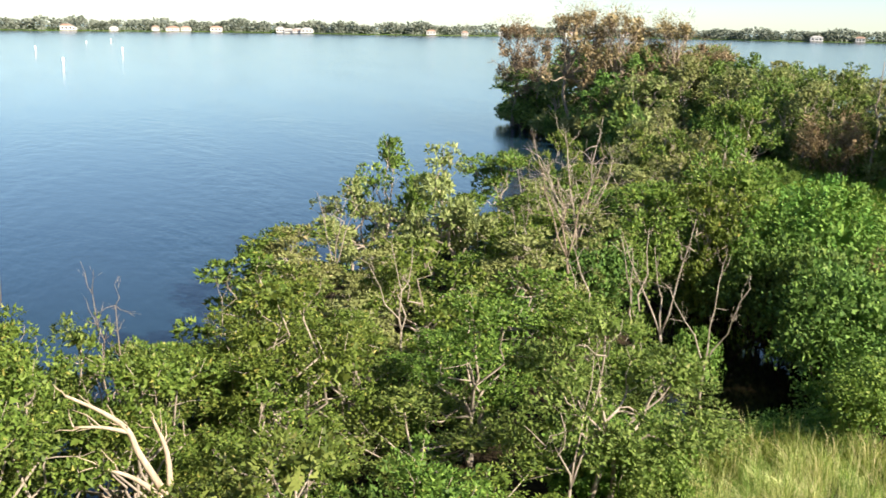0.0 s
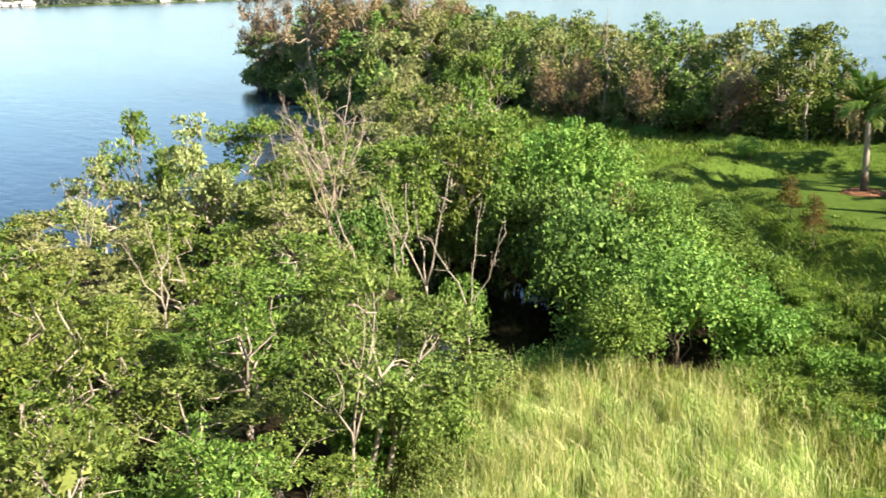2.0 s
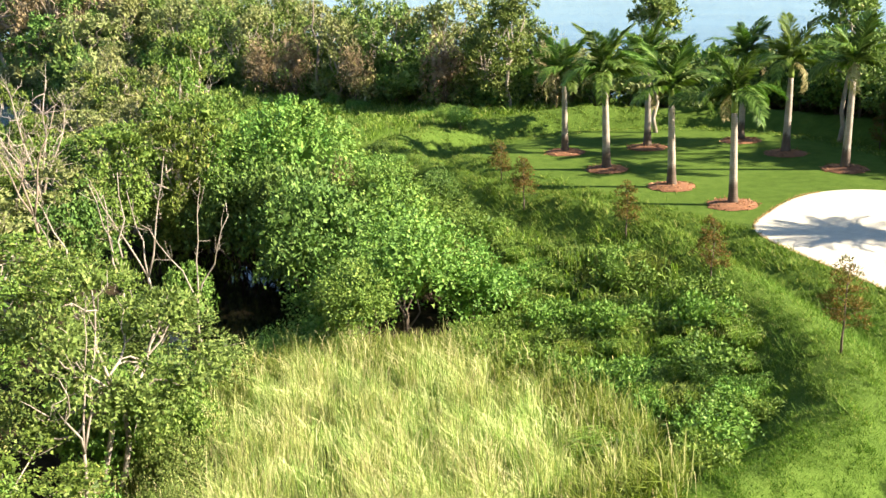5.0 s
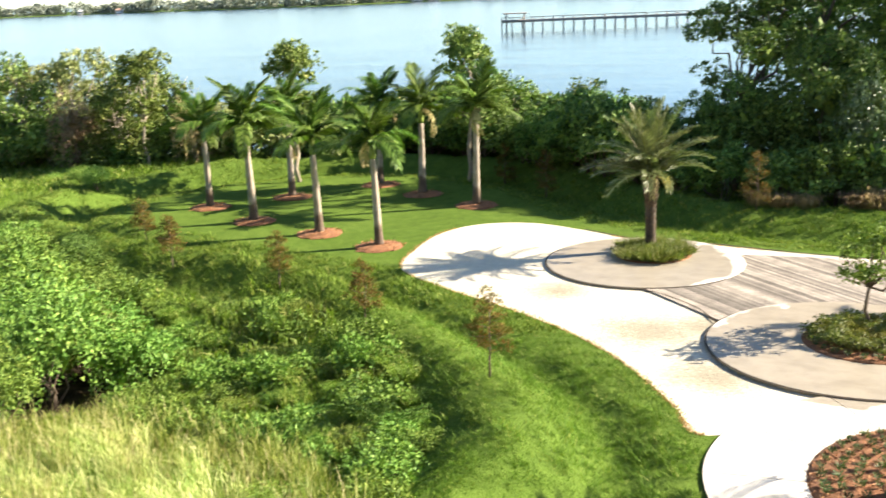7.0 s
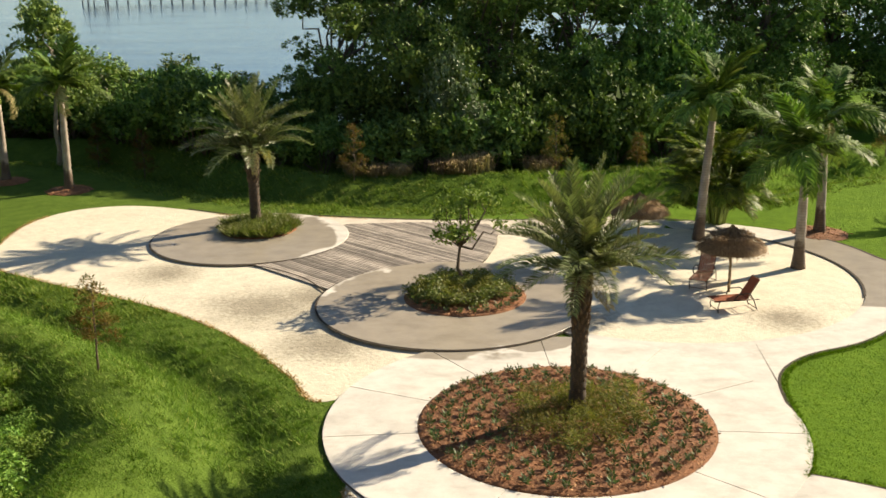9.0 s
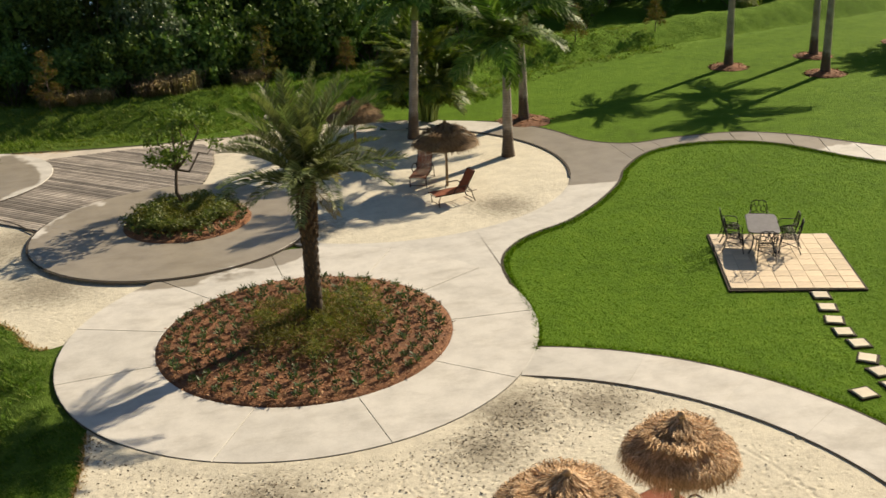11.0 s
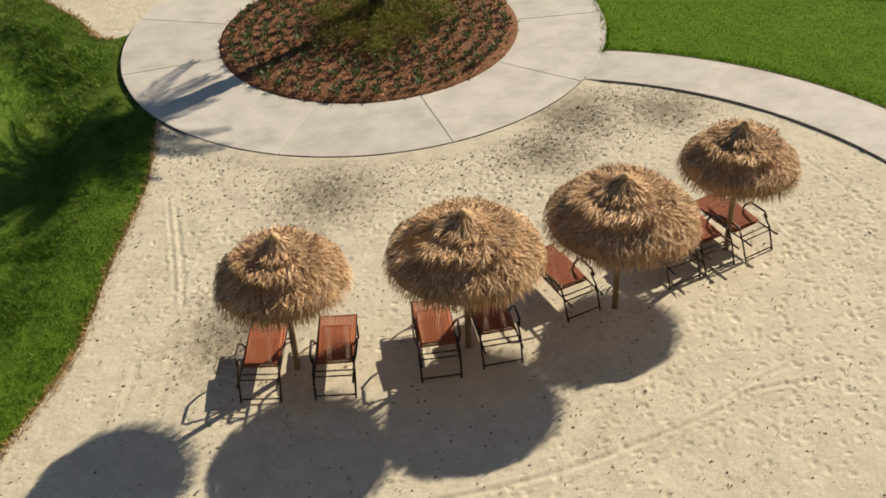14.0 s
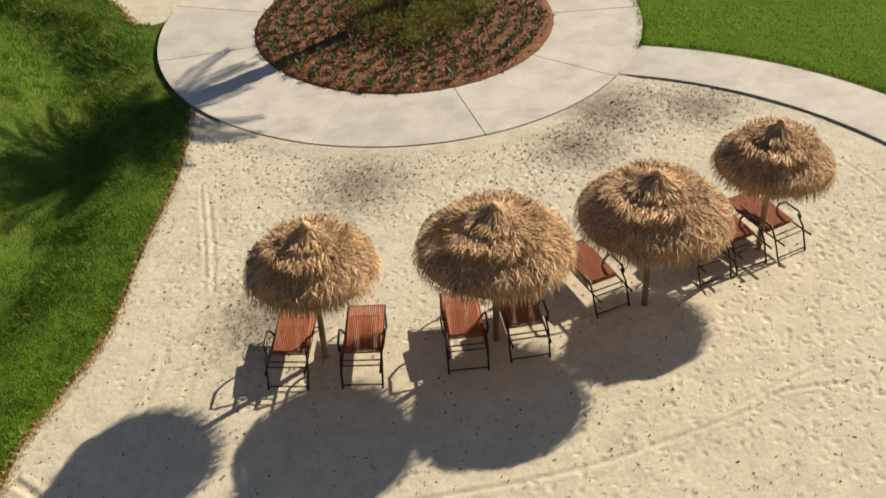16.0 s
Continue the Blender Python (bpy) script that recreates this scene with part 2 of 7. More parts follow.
def water_mat():
    m, nt, b = mat_new("lake_water")
    p = world_pos(nt)
    b.inputs["Base Color"].default_value = (0.012, 0.035, 0.062, 1)
    b.inputs["Roughness"].default_value = 0.12
    b.inputs["IOR"].default_value = 1.33
    w = noise_tex(nt, 0.55, 5, 0.6, stretch(nt, p, 0.55, 1.5, 1, 0.5))
    s = noise_tex(nt, 0.06, 3, 0.5, stretch(nt, p, 0.3, 1.6, 1, 0.35))
    h = calc(nt, "MULTIPLY", w, ramp(nt, s, ((0.35, (0.35,) * 3), (0.65, (1,) * 3))))
    bump(nt, b, h, 0.35, 0.18)
    return m


# litter on the sand: x, y, reach
LITTER = ((0.9, 17.0, 1.5), (6.6, 18.6, 1.6), (8.6, 18.2, 1.3), (5.6, 17.4, 1.3), (-1.0, 13.4, 1.5), (-6.0, 33.6, 3.0), (-4.6, 34.6, 2.2), (-3.6, 30.0, 2.2), (-10.5, 37.5, 2.0), (11.0, 31.6, 1.6), (4.5, 32.0, 1.8))
# wet patches on the paving: x, y, reach
WET = ((0.5, 33.4, 5.5), (-9.6, 42.4, 5.6), (15.5, 35.5, 3.4), (16.0, 38.0, 4.0), (20.5, 36.2, 3.2), (24.5, 35.0, 2.6), (2.6, 30.3, 1.6))
M_SAND = sand_mat("beach_sand")
M_CONC = concrete_mat("paving_concrete")
M_CONC_DRY = concrete_mat("dry_concrete", (0.60, 0.55, 0.47), False)
M_TURF = ground_mat()
M_WATER = water_mat()
M_POOL = plain_mat("pool_water", (0.012, 0.010, 0.006), 0.06, vary=0.3, scale=0.8, relief=0.05, depth=0.01)
# soil colour; also the painted-in shade on walk and terrace rims
M_SOIL_SHADE = plain_mat("edging_soil_and_shade", (0.035, 0.025, 0.016), 0.95, vary=0.4, relief=0.6, depth=0.02)
M_PLANK = plain_mat("weathered_plank", (0.27, 0.24, 0.205), 0.8, vary=0.4, scale=7, relief=0.4, odd=(0.5, 1.5))
M_TILE = plain_mat("patio_tile", (0.66, 0.54, 0.38), 0.8, vary=0.12, scale=9)
M_STONE = plain_mat("step_stone", (0.66, 0.60, 0.46), 0.85, vary=0.12, scale=9)
M_IRON = plain_mat("black_iron", (0.018, 0.018, 0.02), 0.45, 0.6, vary=0.3)
M_TABLE = plain_mat("table_mesh", (0.10, 0.10, 0.11), 0.75, vary=0.3, scale=60, relief=0.6)
M_BRONZE = plain_mat("bronze_tube", (0.045, 0.028, 0.020), 0.4, 0.5, vary=0.2)
M_SLING = plain_mat("terracotta_sling", (0.30, 0.085, 0.032), 0.75, vary=0.15, scale=30)
M_POLE = bark_mat("pole_wood", (0.16, 0.11, 0.06), (0.36, 0.27, 0.16), 9, 0.1)
M_THATCH = strand_mat("straw_thatch", ((0.0, (0.30, 0.175, 0.09)), (0.35, (0.60, 0.395, 0.22)), (0.75, (0.80, 0.565, 0.34)), (1.0, (0.92, 0.72, 0.50))))
M_THATCH_OLD = strand_mat("brown_thatch", ((0.0, (0.13, 0.075, 0.035)), (0.5, (0.28, 0.175, 0.085)), (1.0, (0.46, 0.32, 0.17))))
M_MULCH = strand_mat("red_mulch", ((0.0, (0.14, 0.060, 0.026)), (0.5, (0.34, 0.160, 0.070)), (1.0, (0.56, 0.34, 0.18))), 0.9, 0.0)
M_MULCH_BED = plain_mat("mulch_bed", (0.225, 0.100, 0.046), 0.95, vary=0.55, scale=22, relief=0.9, depth=0.04)

# ---------- building helpers ----------
def mesh_from(name, verts, faces, mats=(), smooth=False):
    """A mesh from an array of corners and an array (or list) of faces."""
    me = bpy.data.meshes.new(name)
    verts = np.asarray(verts, np.float32)
    if isinstance(faces, np.ndarray):
        n, k = faces.shape
        me.vertices.add(len(verts))
        me.vertices.foreach_set("co", verts.ravel())
        me.loops.add(n * k)
        me.loops.foreach_set("vertex_index", faces.astype(np.int32).ravel())
        me.polygons.add(n)
        me.polygons.foreach_set("loop_start", np.arange(0, n * k, k, dtype=np.int32))
        me.update(calc_edges=True)
    else:
        me.from_pydata(verts.tolist(), [], faces)
        me.update()
    if smooth:
        me.polygons.foreach_set("use_smooth", np.ones(len(me.polygons), bool))
    for m in mats if isinstance(mats, (tuple, list)) else (mats,):
        me.materials.append(m)
    return me


def part(name, data, material=None, parent=None, label=""):
    """Links a bmesh or mesh as one object under a thing or a part."""
    if isinstance(data, bmesh.types.BMesh):
        me = bpy.data.meshes.new(name)
        data.to_mesh(me)
        data.free()
        data = me
    if material is not None and not data.materials:
        data.materials.append(material)
    ob = new(name, data)
    if parent is not None:
        ob.parent = parent
    return tagged(ob, label)


def thing(name, label, category, at=(0, 0, 0), rz=0.0, group="", kind=""):
    ob = new(name)
    ob.matrix_basis = pose(*at, 0, 0, rz)
    ob.empty_display_size = 0.2
    return tagged(ob, label, category, group, kind)


def structure(name, me, label, category=""):
    return tagged(new(name, me), label, category, kind="structure")


def closed_curve(pts, n=8):
    """Catmull-Rom through a closed ring of plan points."""
    p = np.array(pts, float)
    t = np.linspace(0, 1, n, endpoint=False)[:, None]
    a, b, c, d = np.roll(p, 1, 0), p, np.roll(p, -1, 0), np.roll(p, -2, 0)
    out = [0.5 * (2 * b[i] + (c[i] - a[i]) * t + (2 * a[i] - 5 * b[i] + 4 * c[i] - d[i]) * t**2 + (3 * b[i] - a[i] - 3 * c[i] + d[i]) * t**3) for i in range(len(p))]
    return np.concatenate(out)


def open_curve(pts, n=8):
    p = np.array(pts, float)
    q = np.vstack([2 * p[0] - p[1], p, 2 * p[-1] - p[-2]])
    t = np.linspace(0, 1, n, endpoint=False)[:, None]
    out = []
    for i in range(1, len(q) - 2):
        a, b, c, d = q[i - 1], q[i], q[i + 1], q[i + 2]
        out.append(0.5 * (2 * b + (c - a) * t + (2 * a - 5 * b + 4 * c - d) * t**2 + (3 * b - a - 3 * c + d) * t**3))
    return np.vstack([*out, p[-1:]])


def arc(cx, cy, r, a0, a1, n=40):
    a = np.radians(np.linspace(a0, a1, n))
    return np.c_[cx + r * np.cos(a), cy + r * np.sin(a)]


def slab_mesh(name, ring, top, bottom, mat, edge=0.0):
    """A flat slab on a plan outline, with a small bevel round its top."""
    ring = np.asarray(ring, float)
    area = np.sum(ring[:, 0] * np.roll(ring[:, 1], -1) - np.roll(ring[:, 0], -1) * ring[:, 1])
    if area < 0:
        ring = ring[::-1]
    n = len(ring)
    levels = [(ring, bottom), (ring, top - edge)]
    if edge:
        d = np.roll(ring, -1, 0) - np.roll(ring, 1, 0)
        d /= np.linalg.norm(d, axis=1, keepdims=True) + 1e-9
        levels.append((ring + np.c_[-d[:, 1], d[:, 0]] * edge, top))
    v = np.vstack([np.c_[r, np.full(n, z)] for r, z in levels])
    f = []
    for k in range(len(levels) - 1):
        for i in range(n):
            j = (i + 1) % n
            f.append([k * n + i, k * n + j, (k + 1) * n + j, (k + 1) * n + i])
    f.append([(len(levels) - 1) * n + i for i in range(n)])
    return mesh_from(name, v, f, mat)


def band(name, line, width, z, mat, lift=0.0):
    """A strip of ground along a plan line."""
    p = np.asarray(line, float)
    d = np.gradient(p, axis=0)
    d /= np.linalg.norm(d, axis=1, keepdims=True) + 1e-9
    s = np.c_[-d[:, 1], d[:, 0]] * width / 2
    n = len(p)
    v = np.vstack([np.c_[p - s, np.full(n, z)], np.c_[p, np.full(n, z + lift)], np.c_[p + s, np.full(n, z)]])
    i = np.arange(n - 1)
    f = np.vstack([np.c_[i, i + 1, n + i + 1, n + i], np.c_[n + i, n + i + 1, 2 * n + i + 1, 2 * n + i]])
    return mesh_from(name, v, f, mat)


def tube(path, radii, sides=8, cap=True):
    """Corners and quads of a tapered tube along a path."""
    p = np.asarray(path, float)
    r = np.broadcast_to(np.asarray(radii, float), (len(p),))
    d = np.gradient(p, axis=0)
    d /= np.linalg.norm(d, axis=1, keepdims=True) + 1e-9
    ref = np.where(np.abs(d[:, 2:3]) > 0.95, [[1.0, 0, 0]], [[0, 0, 1.0]])
    u = np.cross(d, ref)
    u /= np.linalg.norm(u, axis=1, keepdims=True) + 1e-9
    w = np.cross(d, u)
    for k in range(1, len(p)):  # keep the frame from twisting
        uu = u[k - 1] - d[k] * (u[k - 1] @ d[k])
        if np.linalg.norm(uu) > 1e-6:
            u[k] = uu / np.linalg.norm(uu)
            w[k] = np.cross(d[k], u[k])
    a = np.linspace(0, 2 * np.pi, sides, endpoint=False)
    v = p[:, None] + r[:, None, None] * (np.cos(a)[None, :, None] * u[:, None] + np.sin(a)[None, :, None] * w[:, None])
    n = len(p)
    f = []
    for k in range(n - 1):
        for i in range(sides):
            j = (i + 1) % sides
            f.append([k * sides + i, k * sides + j, (k + 1) * sides + j, (k + 1) * sides + i])
    v = v.reshape(-1, 3)
    if cap:
        v = np.vstack([v, p[:1], p[-1:]])
        for i in range(sides):
            j = (i + 1) % sides
            f.append([n * sides, j, i])
            f.append([n * sides + 1, (n - 1) * sides + i, (n - 1) * sides + j])
    return v, f


def joined(pieces):
    vs, fs, n = [], [], 0
    for v, f in pieces:
        vs.append(np.asarray(v, float))
        fs += [[i + n for i in q] for q in f]
        n += len(v)
    return np.vstack(vs), fs


def tube_mesh(name, pieces, mat, smooth=True):
    """pieces: (path, radii, sides)."""
    v, f = joined([tube(*q) for q in pieces])
    return mesh_from(name, v, f, mat, smooth)


def box_bm(sx, sy, sz, at=(0, 0, 0), bevel=0.0, rz=0.0):
    bm = bmesh.new()
    bmesh.ops.create_cube(bm, size=1.0)
    bmesh.ops.scale(bm, vec=(sx, sy, sz), verts=bm.verts)
    if bevel:
        bmesh.ops.bevel(bm, geom=list(bm.edges), offset=bevel, segments=1, affect="EDGES")
    bmesh.ops.transform(bm, matrix=pose(*at, 0, 0, rz), verts=bm.verts)
    return bm


def inside(pts, ring):
    """Which plan points lie within a ring."""
    pts, ring = np.asarray(pts, float), np.asarray(ring, float)
    x, y = pts[:, 0], pts[:, 1]
    hit = np.zeros(len(pts), bool)
    for (x0, y0), (x1, y1) in zip(ring, np.roll(ring, -1, 0)):
        if y0 == y1:
            continue
        cross = (y0 > y) != (y1 > y)
        hit ^= cross & (x < (x1 - x0) * (y - y0) / (y1 - y0) + x0)
    return hit


def far_from(pts, ring):
    """Distance of plan points from a ring: positive outside it."""
    pts, ring = np.asarray(pts, float), np.asarray(ring, float)
    best = np.full(len(pts), 1e9)
    for a, b in zip(ring, np.roll(ring, -1, 0)):
        ab = b - a
        t = np.clip(((pts - a) @ ab) / (ab @ ab + 1e-12), 0, 1)
        best = np.minimum(best, np.linalg.norm(pts - a - t[:, None] * ab, axis=1))
    return np.where(inside(pts, ring), -best, best)


def strewn(rng, ring, count, clear=()):
    """Random plan points within a ring and outside the clear rings."""
    ring = np.asarray(ring, float)
    lo, hi = ring.min(0), ring.max(0)
    out = np.zeros((0, 2))
    while len(out) < count:
        p = lo + rng.random((count * 2 + 50, 2)) * (hi - lo)
        keep = inside(p, ring)
        for c in clear:
            keep &= ~inside(p, c)
        out = np.vstack([out, p[keep]])
    return out[:count]


def spaced(rng, ring, gap, clear=(), tries=4000):
    """Plan points within a ring, no two nearer than gap."""
    out = []
    for p in strewn(rng, ring, tries, clear):
        if all((p[0] - q[0]) ** 2 + (p[1] - q[1]) ** 2 > gap * gap for q in out):
            out.append(p)
    return out


# ---------- the lie of the land ----------
PARK = closed_curve([(-5.2, 4), (-4.6, 11.5), (-3.2, 15.5), (-2.3, 21), (-3.4, 26), (-6.4, 30.3), (-11.8, 35), (-17.8, 39), (-24.5, 41), (-32, 43.5), (-38.5, 47), (-37, 54.5), (-29, 60), (-20.5, 57.5), (-13, 50.3), (-6, 47), (3, 46.2), (9, 47.5), (15, 46.5), (22, 51.5), (40, 56), (80, 62), (120, 40), (110, -40), (40, -60), (-6, -50)], 5)
SHORE = closed_curve([(-30, -60), (-28, -20), (-27.5, -4), (-29.6, 2), (-36.8, 4), (-47.6, 7.2), (-55.5, 16.5), (-57.5, 23), (-64, 34), (-84, 47), (-108, 50.5), (-127, 53), (-136, 64), (-122, 88), (-98, 84), (-80, 73), (-62, 69), (-45, 73), (-28, 79), (-16, 73), (-4, 82), (10, 102), (60, 132), (250, 170), (900, 300), (1500, 0), (900, -900), (0, -900), (-40, -300)], 5)
POOL = closed_curve([(-25.4, 19.9), (-28.2, 17.4), (-31.8, 17.6), (-35, 20.5), (-35.8, 24.2), (-32.8, 25.8), (-28.9, 24.6), (-26.2, 22.2)], 5)
WATER_Z = -1.0


def smoothstep(a, b, x):
    t = np.clip((x - a) / (b - a), 0, 1)
    return t * t * (3 - 2 * t)


def land(pts):
    """Height of the ground at plan points."""
    pts = np.atleast_2d(np.asarray(pts, float))
    d = far_from(pts, PARK)
    s = far_from(pts, SHORE)
    swell = 0.5 * np.sin(pts[:, 0] * 0.23 + 1.0) * np.sin(pts[:, 1] * 0.19) + 0.5 * np.sin(pts[:, 0] * 0.51 + pts[:, 1] * 0.37)
    bumps = np.sin(pts[:, 0] * 2.9 + 1.3 * np.sin(pts[:, 1] * 1.1)) * np.sin(pts[:, 1] * 2.3 + 1.7 * np.sin(pts[:, 0] * 0.8))
    back = smoothstep(42, 47, pts[:, 1])
    ditch = -0.46 * np.exp(-(((d - 2.5) / 0.85) ** 2))
    ridge = (1.12 + 0.24 * swell - 0.40 * back) * np.exp(-(((d - 5.2) / 1.55) ** 2))
    humps = 0.55 * smoothstep(-18, -26, pts[:, 0]) * np.exp(-(((d - 9.5) / 1.3) ** 2)) * (0.75 + 0.25 * swell)
    fall = -0.75 * smoothstep(7, 14, d) * smoothstep(0, -14, pts[:, 0]) * smoothstep(46, 36, pts[:, 1])
    rough = 0.10 * swell * smoothstep(6, 10, d) + 0.075 * bumps * smoothstep(0.3, 1.6, d)
    z = ditch + ridge + humps + fall + rough
    lake = smoothstep(-4, 2.5, s)
    z = z * (1 - lake) + lake * -2.4
    p = far_from(pts, POOL)
    k = smoothstep(1.2, -1.2, p)
    return z * (1 - k) + k * -1.7


def axis_steps(lo, hi, step, far):
    core = np.arange(lo, hi + step / 2, step)
    grow = np.cumsum(step * 1.32 ** np.arange(1, 40))
    grow = grow[grow < far]
    return np.r_[lo - grow[::-1], core, hi + grow]


gx, gy = axis_steps(-62, 60, 0.45, 4600), axis_steps(-4, 72, 0.45, 4600)
GX, GY = np.meshgrid(gx, gy)
flat = np.c_[GX.ravel(), GY.ravel()]
nx, ny = len(gx), len(gy)
ii, jj = np.meshgrid(np.arange(nx - 1), np.arange(ny - 1))
q0 = (jj * nx + ii).ravel()
structure("ground", mesh_from("ground", np.c_[flat, land(flat)], np.c_[q0, q0 + 1, q0 + nx + 1, q0 + nx], M_TURF, True), "mown lawn and rank grass on rolling ground", "ground")
far_r = 4400
structure("water", mesh_from("water", [(-far_r, -far_r, WATER_Z), (far_r, -far_r, WATER_Z), (far_r, far_r, WATER_Z), (-far_r, far_r, WATER_Z)], [[0, 1, 2, 3]], M_WATER), "calm blue lake with faint ripples", "water")
structure("pool", mesh_from("pool", [(float(p[0]), float(p[1]), WATER_Z + 0.03) for p in closed_curve([(-24.4, 19.7), (-28.0, 16.4), (-32.4, 16.6), (-36, 20), (-36.9, 24.6), (-33.2, 27.0), (-28.4, 25.8), (-25.2, 22.9)], 5)], [list(range(40))], M_POOL), "still dark brown pool under trees", "water")

# the unseen building the park is viewed from; dark face added to cut skylight
M_FACADE = plain_mat("fill_cutting_brown", (0.17, 0.135, 0.105), 0.9, vary=0.15, scale=1.5, relief=0.3)
structure("wall_south", slab_mesh("wall_south", [(-48, -4.5), (48, -4.5), (48, -3.6), (-48, -3.6)], 26.0, -0.6, M_FACADE), "unseen plain brown building wall, added to cut sky fill", "wall")

# ---------- beaches, paving, deck ----------
RING_C, RING_IN, RING_OUT = (2.95, 24.18), 3.74, 6.03
BED_C = (RING_C[0] + 0.08, RING_C[1] - 0.14)
sand_front = np.vstack([arc(4.17, 12.54, 8.1, 66, -40, 40), [(8, 3.5), (2, 1.5), (-4.8, 3)], open_curve([(-5.0, 9.4), (-4.7, 11.3), (-4.0, 12.7), (-3.5, 13.9), (-3.0, 16.2), (-2.4, 18.6), (-2.2, 21.2)], 6), [(2, 22), (6.5, 21)]])


def trodden(ring, step, seed, prints, tracks):
    """Beach sand as a fine sheet: soft hollows, footprints and wheel tracks pressed into it."""
    rg = np.random.default_rng(seed)
    ring = np.asarray(ring, float)
    lo, hi = ring.min(0) - 0.1, ring.max(0) + 0.1
    xs, ys = np.arange(lo[0], hi[0], step), np.arange(lo[1], hi[1], step)
    gx_, gy_ = np.meshgrid(xs, ys)
    z = 0.005 * np.sin(gx_ * 1.7 + np.sin(gy_ * 1.3)) * np.sin(gy_ * 1.4 + 0.7 * np.sin(gx_ * 2.1)) + 0.0015 * np.sin(gx_ * 5.3 + 2 * np.sin(gy_ * 2.7)) * np.sin(gy_ * 4.7 + gx_)

    def press(px, py, a, ln, wd, depth):
        i0, i1 = np.searchsorted(xs, (px - 0.5, px + 0.5))
        j0, j1 = np.searchsorted(ys, (py - 0.5, py + 0.5))
        u_, v_ = gx_[j0:j1, i0:i1] - px, gy_[j0:j1, i0:i1] - py
        q = ((u_ * math.cos(a) + v_ * math.sin(a)) / ln) ** 2 + ((v_ * math.cos(a) - u_ * math.sin(a)) / wd) ** 2
        z[j0:j1, i0:i1] += depth * (-np.exp(-(q**2)) + 0.3 * np.exp(-((q - 2.6) ** 2) / 1.2))

    for cx, cy, count, reach in prints:
        heading = rg.random(5) * 2 * np.pi
        for _ in range(int(count * 1.3)):
            px, py = cx + rg.normal() * reach, cy + rg.normal() * reach * 0.8
            press(px, py, heading[int(rg.integers(5))] + rg.normal() * 0.3, 0.045 + 0.04 * rg.random(), 0.028 + 0.014 * rg.random(), 0.012 + 0.012 * rg.random())
    for line, width, depth in tracks:
        line = open_curve(line, 24)
        for a_, b_ in zip(line, line[1:]):
            i0, i1 = np.searchsorted(xs, (min(a_[0], b_[0]) - 0.4, max(a_[0], b_[0]) + 0.4))
            j0, j1 = np.searchsorted(ys, (min(a_[1], b_[1]) - 0.4, max(a_[1], b_[1]) + 0.4))
            w_ = b_ - a_
            t_ = ((gx_[j0:j1, i0:i1] - a_[0]) * w_[0] + (gy_[j0:j1, i0:i1] - a_[1]) * w_[1]) / (w_ @ w_ + 1e-9)
            n_ = np.abs((gx_[j0:j1, i0:i1] - a_[0]) * w_[1] - (gy_[j0:j1, i0:i1] - a_[1]) * w_[0]) / (np.linalg.norm(w_) + 1e-9)
            own_ = (t_ >= 0) & (t_ < 1)
            z[j0:j1, i0:i1] += own_ * depth * (-np.exp(-((n_ / width) ** 2)) + 0.5 * np.exp(-(((n_ - 2.2 * width) / width) ** 2)))
    nx_, ny_ = len(xs), len(ys)
    mi, mj = np.meshgrid(np.arange(nx_ - 1), np.arange(ny_ - 1))
    k0 = (mj * nx_ + mi).ravel()
    mid_ = np.c_[(xs[mi] + step / 2).ravel(), (ys[mj] + step / 2).ravel()]
    k0 = k0[(mid_[:, 1] > 6.4) & (far_from(mid_, ring) < 0.03)]
    f = np.c_[k0, k0 + 1, k0 + nx_ + 1, k0 + nx_]
    used, back_ = np.unique(f, return_inverse=True)
    v = np.c_[gx_.ravel(), gy_.ravel(), 0.026 + np.clip(z, -0.021, 0.022).ravel()][used]
    return mesh_from("sand_front", v, back_.reshape(-1, 4), M_SAND, True)


TRACKS = (([(0.3, 9.18), (3.2, 9.24), (5.8, 9.72), (6.6, 10.0), (7.6, 9.96)], 0.035, 0.018), ([(4.6, 9.2), (6.0, 9.95), (7.3, 10.35)], 0.03, 0.015), ([(-4.72, 10.79), (-4.31, 10.33), (-4.15, 9.64), (-4.16, 8.98), (-4.4, 8.3)], 0.05, 0.035),
          ([(-4.9, 10.4), (-4.6, 10.0), (-4.45, 9.5), (-4.5, 9.0)], 0.04, 0.025), ([(-1.9, 17.5), (-1.83, 15.4), (-1.85, 14.4)], 0.035, 0.010), ([(-2.05, 17.8), (-1.98, 15.4), (-2.0, 14.6)], 0.03, 0.008), ([(-2.0, 13.4), (-2.4, 11.5), (-2.9, 9.5)], 0.05, 0.006), ([(-2.6, 13.2), (-3.0, 11.5), (-3.6, 9.7)], 0.05, 0.006), ([(9.2, 17.4), (10.4, 15.6), (10.9, 13.2)], 0.04, 0.007))
PRINTS = ((7.5, 10.5, 260, 1.7), (9.5, 13.6, 150, 1.3), (4.5, 16.6, 150, 1.6), (-0.4, 17.2, 120, 1.7), (3.0, 9.0, 130, 2.0), (-1.6, 14.6, 70, 1.3), (6.8, 18.3, 140, 1.2), (1.0, 14.4, 70, 1.8))
structure("sand_front_base", slab_mesh("sand_front_base", sand_front, 0.003, -0.3, M_SAND), "pale beach sand below the building", "sand")
structure("sand_front", trodden(sand_front, 0.036, 41, PRINTS, TRACKS), "pale trodden beach sand with footprints", "sand")
